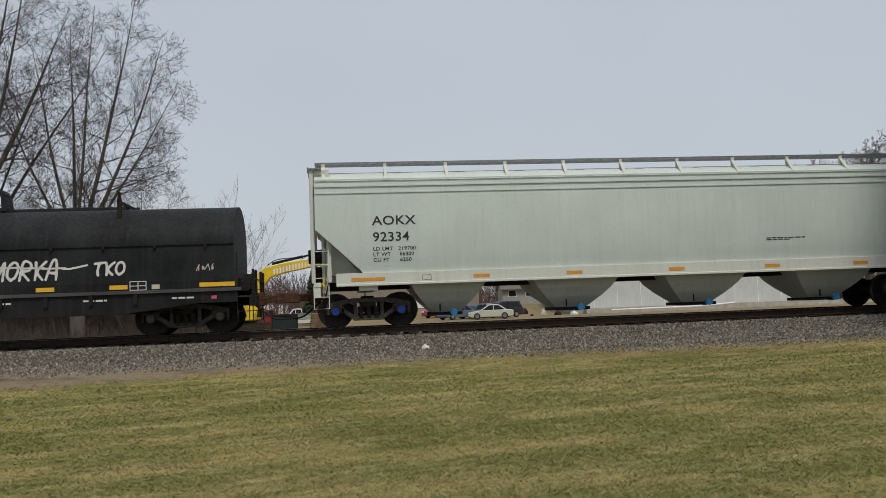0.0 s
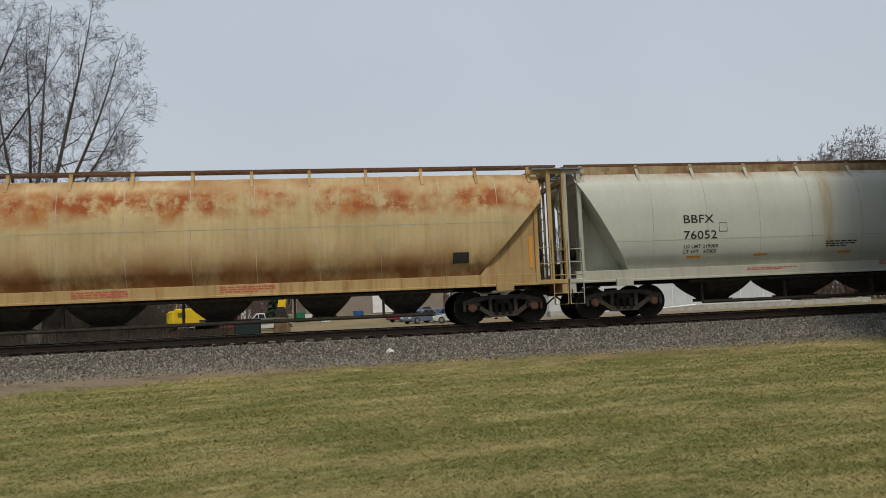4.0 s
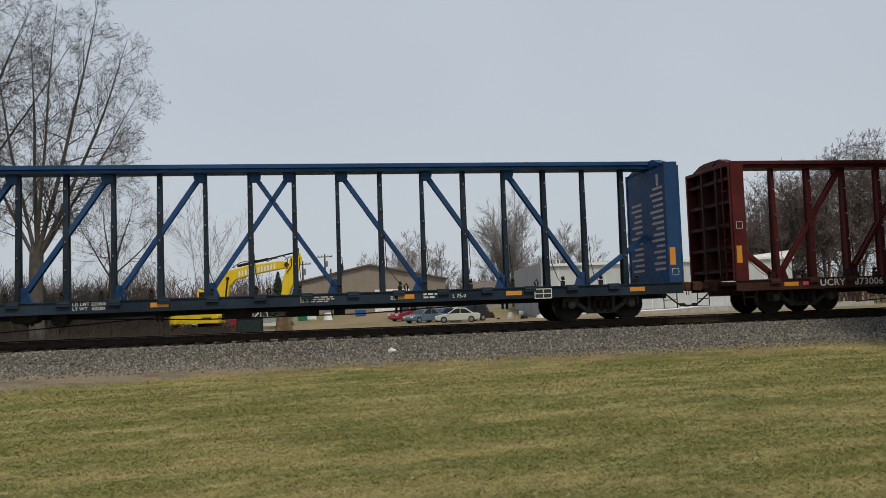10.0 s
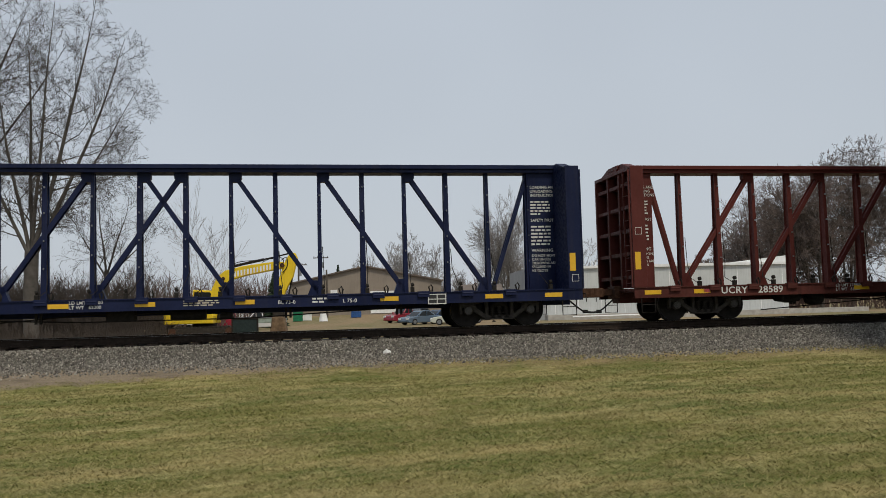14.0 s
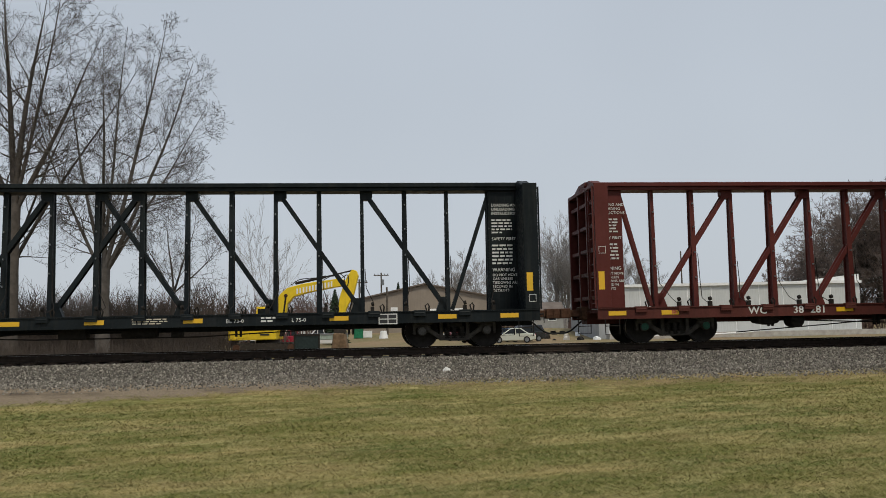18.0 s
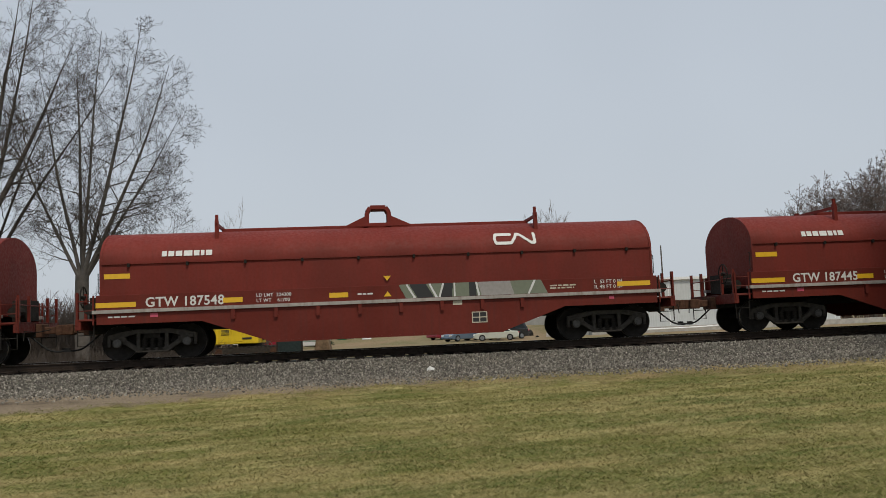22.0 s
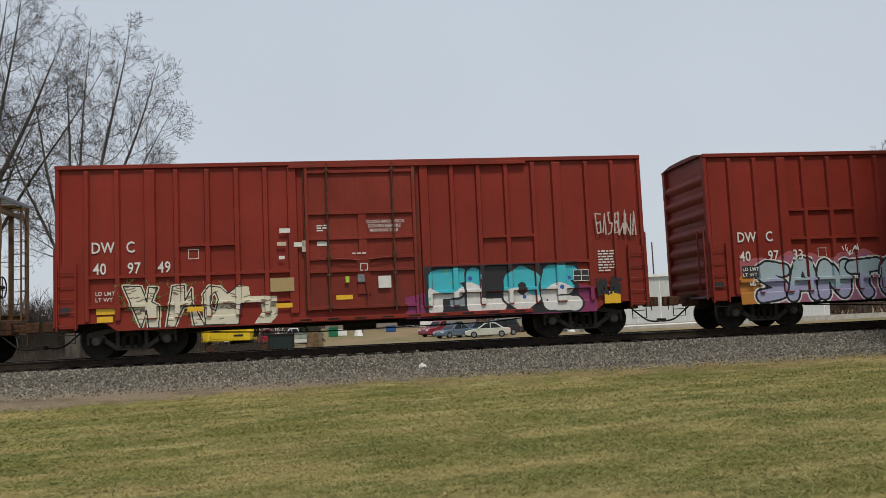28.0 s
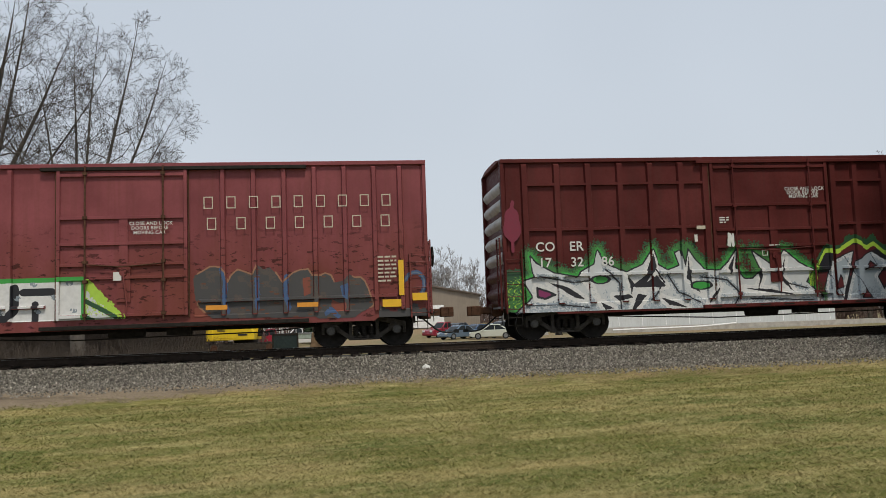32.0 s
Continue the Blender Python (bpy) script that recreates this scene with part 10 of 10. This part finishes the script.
def excavator():
    """A tracked excavator seen side on, boom raised and bucket resting on the ground."""
    e = thing("excavator", "yellow tracked excavator with muddy bucket on the ground", "excavator", pose(-12.6, 60, ground_z(-12.6, 60)))
    for y in (-1.35, 1.35):
        mb = MB()
        mb.prism([(-2.75, 0.4), (-2.4, 0.08), (1.5, 0.08), (1.9, 0.4), (1.6, 0.74), (-2.4, 0.74)], y - 0.3, y + 0.3)
        tr = part("crawler_track", mb, TRACK_DARK, e, bevel=0.05)
        for k in range(14):
            for z in (0.03, 0.73):
                shoe = MB()
                shoe.box(-2.4 + k * 0.29, -2.2 + k * 0.29, y - 0.32, y + 0.32, z, z + 0.05)
                part("track_shoe", shoe, TRACK_DARK, tr)
        for x in (-2.35, 1.5):
            mb = MB()
            mb.cyl((x, y - 0.33, 0.42), (x, y + 0.33, 0.42), 0.28, 14)
            part("sprocket", mb, STEEL_RUST, tr, smooth=35)
        for k in range(5):
            mb = MB()
            mb.cyl((-1.7 + k * 0.65, y - 0.33, 0.24), (-1.7 + k * 0.65, y + 0.33, 0.24), 0.13, 10)
            part("track_roller", mb, STEEL_RUST, tr, smooth=35)
    mb = MB()
    mb.cyl((-0.5, 0, 0.72), (-0.5, 0, 1.0), 0.85, 18)
    mb.box(-1.5, 0.6, -1.1, 1.1, 0.42, 0.75)
    part("turntable", mb, TRACK_DARK, e, smooth=35)
    mb = MB()
    mb.prism([(-2.6, 0.98), (0.35, 0.98), (0.35, 1.5), (-0.1, 2.25), (-2.4, 2.25), (-2.6, 2.0)], -1.35, 1.35)
    house = part("engine_house", mb, EXC_YELLOW, e, bevel=0.05)
    for x0, x1, z0, z1 in ((-2.3, -1.55, 1.15, 2.1), (-1.5, -0.75, 1.15, 2.1)):
        mb = MB()
        mb.box(x0, x1, -1.372, -1.345, z0, z1)
        part("side_hatch", mb, EXC_YELLOW, house, bevel=0.01)
    mb = MB()
    for k in range(5):
        mb.box(-2.2, -1.65, -1.385, -1.37, 1.62 + k * 0.08, 1.66 + k * 0.08)
    part("vent_grille", mb, BLACK, house)
    mb = MB()
    mb.prism([(-3.0, 0.95), (-2.45, 0.95), (-2.45, 2.1), (-2.85, 2.1), (-3.0, 1.9)], -1.4, 1.4)
    part("counterweight", mb, EXC_YELLOW, e, bevel=0.08)
    mb = MB()
    mb.box(-0.75, -0.1, -1.378, -1.36, 1.3, 1.42)
    part("maker_bar", mb, BLACK, house)
    mb = MB()
    mb.prism([(-1.45, 2.2), (0.1, 2.2), (0.2, 2.7), (-0.1, 3.3), (-1.4, 3.38)], 0.3, 1.35)
    cab = part("cab", mb, EXC_YELLOW, e, bevel=0.05)
    mb = MB()
    mb.prism([(-1.3, 2.4), (0.05, 2.4), (0.08, 2.68), (-0.2, 3.18), (-1.3, 3.22)], 0.285, 0.3)
    part("window", mb, DARK_GLASS, cab)
    mb = MB()
    mb.tube([(-2.3, -1.2, 2.25), (-2.3, -1.2, 2.65), (-0.9, -1.2, 2.65), (-0.9, -1.2, 2.25)], 0.025, 6)
    part("hand_rail", mb, EXC_YELLOW, e)
    mb = MB()
    mb.prism([(-0.1, 1.15), (0.35, 1.0), (0.75, 2.4), (0.95, 3.5), (1.4, 4.0), (2.4, 4.28), (4.3, 4.62), (4.95, 4.72), (5.2, 4.98), (5.05, 5.2), (4.5, 5.24), (2.2, 4.96), (0.94, 4.66), (0.42, 4.2), (0.05, 3.4), (-0.12, 2.2)], -0.3, 0.3)
    boom = part("boom", mb, EXC_YELLOW, e, bevel=0.035)
    for x, z, r in ((0.86, 4.1, 0.13), (5.0, 4.97, 0.16), (0.12, 1.3, 0.18)):
        mb = MB()
        mb.cyl((x, -0.36, z), (x, 0.36, z), r, 12)
        part("pivot_pin", mb, STEEL_RUST, boom, smooth=35)
    # the owner's name, as plain white bars
    for k in range(6):
        x = 1.62 + k * 0.45
        z = 4.2 + 0.185 * (x - 1.6)
        mb = MB()
        mb.prism([(x, z), (x + 0.12, z + 0.02), (x + 0.12, z + 0.4), (x, z + 0.38)], -0.316, -0.306)
        mb.prism([(x + 0.22, z + 0.04), (x + 0.33, z + 0.06), (x + 0.33, z + 0.45), (x + 0.22, z + 0.43)], -0.316, -0.306)
        part("name_bar", mb, WHITE_TRIM, boom)
    mb = MB()
    mb.prism([(4.42, 1.95), (4.95, 1.9), (5.15, 3.05), (5.72, 4.1), (6.06, 5.45), (5.92, 5.8), (5.62, 5.9), (5.28, 5.45), (4.98, 4.75), (4.7, 3.9), (4.6, 3.1)], -0.24, 0.24)
    stick = part("stick", mb, EXC_YELLOW, e, bevel=0.035)
    mb = MB()
    mb.cyl((1.5, 0, 4.98), (3.7, 0, 5.42), 0.1, 10)
    mb.cyl((3.7, 0, 5.42), (5.62, 0, 5.84), 0.055, 8)
    part("arm_cylinder", mb, STEEL_DARK, e, smooth=35)
    for y in (-0.42, 0.42):
        mb = MB()
        mb.cyl((0.5, y, 1.2), (0.72, y, 2.8), 0.1, 10)
        mb.cyl((0.72, y, 2.8), (0.88, y, 4.1), 0.06, 8)
        part("boom_cylinder", mb, STEEL_DARK, e, smooth=35)
    mb = MB()
    mb.cyl((5.75, 0, 4.9), (5.55, 0, 3.6), 0.09, 10)
    mb.cyl((5.55, 0, 3.6), (5.2, 0, 2.2), 0.055, 8)
    part("bucket_cylinder", mb, STEEL_DARK, e, smooth=35)
    for pts in ([(1.2, -0.2, 4.85), (1.9, -0.25, 5.25), (3.2, -0.25, 5.35), (4.4, -0.25, 5.45)], [(3.6, -0.3, 5.2), (4.6, -0.32, 5.6), (5.1, -0.34, 5.3), (4.9, -0.34, 4.9)], [(4.9, -0.3, 5.3), (5.3, -0.32, 5.5), (5.35, -0.32, 4.9), (5.0, -0.32, 4.4)]):
        mb = MB()
        mb.tube(curve_pts(pts, 5), 0.03, 6)
        part("hydraulic_hose", mb, RUBBER, e)
    mb = MB()
    mb.prism([(4.3, 1.25), (5.05, 1.25), (5.1, 1.6), (4.95, 2.1), (4.4, 2.1), (4.25, 1.7)], -0.3, 0.3)
    part("coupler_link", mb, TRACK_DARK, e, bevel=0.04)
    mb = MB()
    mb.prism([(4.26, 1.35), (5.06, 1.32), (5.3, 0.1), (4.7, 0.0), (4.08, 0.12), (4.2, 0.7)], -0.6, 0.6)
    bucket = part("bucket", mb, plain("muddy_bucket", (0.17, 0.115, 0.07), 0.9, 0, 0.45, 3, 0.4), e, "mud-caked brown bucket", bevel=0.06)
    for k in range(5):
        mb = MB()
        mb.prism([(4.08, 0.12), (4.35, 0.0), (4.2, 0.3)], -0.6 + k * 0.28, -0.5 + k * 0.28)
        part("bucket_tooth", mb, STEEL_RUST, bucket)
    return e

excavator()


# ---- parked vehicles ----
def vehicle(name, label, x, y, turn, colour, kind="sedan", length=4.3, height=1.42, width=1.7):
    """A parked car: body, cabin, glass, lamps and wheels. It faces -x before turning."""
    v = thing(name, label, name, pose(x, y, ground_z(x, y), 0, 0, turn))
    pm = ink(name + "_paint", colour, 0.25, 0.08)
    pm.node_tree.nodes["Principled BSDF"].inputs["Coat Weight"].default_value = 0.5
    h, L, w = height, length / 2, width / 2
    belt = h * 0.62
    lower = [(-L, 0.32), (-L * 0.97, belt * 0.72), (-L * 0.86, belt * 0.86), (-L * 0.42, belt), (L * 0.72, belt * 1.02), (L * 0.96, belt * 0.98), (L, 0.6), (L * 0.98, 0.3), (L * 0.8, 0.22), (-L * 0.85, 0.2)]
    if kind == "sedan":
        upper = [(-L * 0.46, belt - 0.02), (-L * 0.12, h * 0.97), (L * 0.05, h), (L * 0.36, h * 0.97), (L * 0.70, belt)]
    elif kind == "suv":
        upper = [(-L * 0.46, belt - 0.02), (-L * 0.2, h * 0.97), (L * 0.1, h), (L * 0.82, h * 0.98), (L * 0.95, belt)]
    else:
        upper = [(-L * 0.40, belt - 0.02), (-L * 0.16, h * 0.98), (L * 0.0, h), (L * 0.16, h * 0.98), (L * 0.2, belt)]
    mb = MB()
    mb.prism(lower, -w, w)
    part("body", mb, pm, v, bevel=0.06)
    mb = MB()
    ring = lambda s, k: [(px, s * (w * k - 0.14 * (pz - belt) / (h - belt)), pz) for px, pz in upper]
    mb.loft([ring(-1, 0.95), ring(1, 0.95)])
    cabin = part("cabin", mb, pm, v, bevel=0.03)
    cx = sum(p[0] for p in upper) / len(upper)
    for s in (-1, 1):
        mids = [(cx + (px - cx) * 0.86, belt + 0.02 + (pz - belt) * 0.82) for px, pz in upper]
        mid = (mids[0][0] + mids[-1][0]) / 2
        g = MB()
        g.add([(px, s * (w * 0.955 - 0.13 * (pz - belt) / (h - belt) + 0.012), pz) for px, pz in mids], [tuple(range(len(mids)))])
        part("side_window", g, DARK_GLASS, cabin)
        mb = MB()
        mb.box(mid - 0.03, mid + 0.03, min(s * (w - 0.08), s * (w + 0.0)), max(s * (w - 0.08), s * (w + 0.0)), belt, h * 0.95)
        part("door_pillar", mb, pm, cabin)
    for i0, i1, nm in ((0, 1, "windscreen"), (len(upper) - 2, len(upper) - 1, "rear_window")):
        (xa, za), (xb, zb) = upper[i0], upper[i1]
        off = -0.015 if i0 == 0 else 0.015
        g = MB()
        g.add([(xa + off, -w * 0.8, za + 0.03), (xa + off, w * 0.8, za + 0.03), (xb + off, w * 0.7, zb - 0.02), (xb + off, -w * 0.7, zb - 0.02)], [(0, 1, 2, 3)])
        part(nm, g, DARK_GLASS, cabin)
    for wx in (-L * 0.62, L * 0.6):
        for s in (-1, 1):
            mb = MB()
            mb.cyl((wx, s * (w - 0.2), 0.31), (wx, s * (w + 0.01), 0.31), 0.31, 16)
            wh = part("wheel", mb, RUBBER, v, smooth=35)
            mb = MB()
            mb.cyl((wx, s * (w + 0.01), 0.31), (wx, s * (w + 0.025), 0.31), 0.2, 12)
            part("rim", mb, GALV, wh, smooth=35)
    for s in (-1, 1):
        mb = MB()
        mb.box(-L - 0.01, -L + 0.08, s * w * 0.72 - 0.16, s * w * 0.72 + 0.16, belt * 0.6, belt * 0.78)
        part("headlight", mb, WHITE_TRIM, v)
        mb = MB()
        mb.box(L - 0.05, L + 0.01, s * w * 0.75 - 0.14, s * w * 0.75 + 0.14, belt * 0.72, belt * 0.92)
        part("tail_light", mb, PINK, v)
        mb = MB()
        mb.box(-L * 0.42, -L * 0.36, min(s * w, s * (w + 0.15)), max(s * w, s * (w + 0.15)), belt, belt + 0.12)
        part("mirror", mb, pm, v)
    mb = MB()
    mb.box(-L - 0.03, -L + 0.1, -w * 0.9, w * 0.9, 0.28, 0.46)
    part("front_bumper", mb, pm, v, bevel=0.03)
    return v


vehicle("sedan", "silver-green four-door sedan parked on dirt", 6.0, 80, -6, (0.5, 0.52, 0.46))
vehicle("sport_utility", "black sport utility vehicle parked behind a sedan", 7.3, 84.5, 25, (0.012, 0.013, 0.015), "suv", 4.4, 1.65, 1.8)
vehicle("sedan", "pale blue sedan parked nose out", 2.9, 84, 38, (0.09, 0.13, 0.18))
vehicle("sedan", "dark blue sedan parked in a row", 4.9, 87, 38, (0.04, 0.07, 0.13))
vehicle("sedan", "steel blue sedan parked in a row", 6.6, 89, 38, (0.1, 0.15, 0.2))
vehicle("pickup", "red pickup truck parked near the shed", 1.6, 93, 40, (0.24, 0.02, 0.035), "pickup", 4.9, 1.7, 1.8)
vehicle("sedan", "dark grey sedan parked near the shed", 3.2, 96, 40, (0.06, 0.065, 0.08))
vehicle("pickup", "red pickup truck behind the excavator", -15.4, 82, 10, (0.3, 0.02, 0.04), "pickup", 4.9, 1.75, 1.8)
vehicle("pickup", "white pickup truck beside the shed", -13.2, 84, 15, (0.6, 0.6, 0.6), "pickup", 5.0, 1.75, 1.85)


def box_body(name, label, category, x, y, turn, l, w, z0, z1, mat, trim=None, wheels=True):
    """A box trailer or container with a roof lip and corner posts."""
    b = thing(name, label, category, pose(x, y, ground_z(x, y), 0, 0, turn))
    mb = MB()
    mb.box(-l / 2, l / 2, -w / 2, w / 2, z0, z1)
    part("body", mb, mat, b, bevel=0.04)
    mb = MB()
    mb.box(-l / 2 - 0.03, l / 2 + 0.03, -w / 2 - 0.03, w / 2 + 0.03, z1 - 0.1, z1 + 0.03)
    part("roof_lip", mb, trim or mat, b)
    for sx in (-1, 1):
        mb = MB()
        mb.box(sx * l / 2 - 0.06, sx * l / 2 + 0.06, -w / 2 - 0.03, -w / 2 + 0.05, z0, z1)
        part("corner_post", mb, trim or mat, b)
        if wheels:
            mb = MB()
            mb.cyl((sx * l * 0.3, -w / 2, 0.35), (sx * l * 0.3, w / 2, 0.35), 0.35, 14)
            part("wheel", mb, RUBBER, b, smooth=35)
    return b


box_body("skip", "dark green-black steel skip beside the bucket", "skip", -9.6, 56, 8, 1.6, 1.4, 0.1, 1.35, plain("green_black_steel", (0.02, 0.032, 0.032), 0.6, 0.1), STEEL_DARK, False)
box_body("trailer", "low pale green flat trailer in the yard", "trailer", -11.0, 72, 4, 4.2, 1.8, 0.75, 1.25, plain("pale_green_paint", (0.3, 0.36, 0.32), 0.6), GALV)
box_body("trailer", "small white camper trailer in the yard", "trailer", -18.2, 98, -6, 3.4, 2.0, 0.6, 2.0, WHITE_TRIM, GALV)
box_body("trailer", "white flat utility trailer in the yard", "trailer", -18.5, 84, 2, 5.5, 2.0, 0.6, 2.3, WHITE_TRIM, GALV)
for x, y, l, z1, mat, label in ((-11.0, 100, 1.0, 1.1, plain("green_bin", (0.02, 0.16, 0.08), 0.5), "green plastic bin by the shed"), (-4.3, 104, 1.1, 0.75, plain("blue_tub_plastic", (0.03, 0.09, 0.26), 0.5), "blue plastic tub by the shed door"), (-10.2, 101, 1.3, 0.8, WHITE_TRIM, "white tub lying by the shed")):
    box_body("bin", label, "bin", x, y, 10, l, l * 0.8, 0.0, z1, mat, None, False)
mb = MB()
mb.cyl((0, 0, 0), (0, 0, 0.9), 0.55, 14, 0.35)
tagged(part("tank", mb, WHITE_TRIM, at=pose(-7.9, 99, ground_z(-7.9, 99)), smooth=35), "white plastic tank standing on dirt", "tank")
# low white posts and rubble by the building
mb = MB()
mb.box(-0.45, 0.45, -0.3, 0.3, 0, 3.0)
mb.box(-0.52, 0.52, -0.36, 0.36, 2.6, 3.1)
tagged(part("white_post", mb, WHITE_TRIM, at=pose(44.2, 92, 0.6), bevel=0.03), "tall white square vent post beside trees", "post")
rnd = random.Random(77)
for k in range(14):
    mb = MB()
    s = rnd.uniform(0.15, 0.45)
    mb.prism([(-s, 0), (s, 0), (s * 0.7, s * 0.8), (0, s * 1.1), (-s * 0.8, s * 0.6)], -s * 0.6, s * 0.6)
    x, y = rnd.uniform(10.5, 16), rnd.uniform(86, 98)
    tagged(part("rubble_block", mb, rnd.choice((CONCRETE, WHITE_TRIM, STEEL_DARK)), at=pose(x, y, ground_z(x, y) - 0.03, 0, 0, rnd.uniform(0, 180)), bevel=0.03), "broken block lying in dry grass", "rubble", "rubble by the yard")


# ---- motion ----
def motions():
    """The train runs along the track; wheelsets turn while their car is before the camera."""
    times = [0.5 * k for k in range(65)]
    for car, centre in CARS:
        walk(car, [(t, on_track(run(t) + centre)) for t in times])
    for wheel, car, x in WHEELS:
        centre = next(k for o, k in CARS if o == car)
        rows, k, last = [], 0, None
        turn = lambda t: math.degrees((run(t) + centre + x) / 0.457)
        seen = [f for f in range(961) if abs(run(f / 30) + centre + x) < 15.5]
        base = pose(x, 0, 0.457)
        place = lambda f: pose(x, 0, 0.457, 0, turn(f / 30), 0)
        if not seen:
            walk(wheel, [(0, place(0)), (32, place(0))])
            continue
        rows = [(f / 30, place(f)) for f in seen]
        if seen[0] > 0:
            rows.insert(0, (0, place(seen[0])))
        if seen[-1] < 960:
            rows.append((32, place(seen[-1])))
        walk(wheel, rows)


motions()
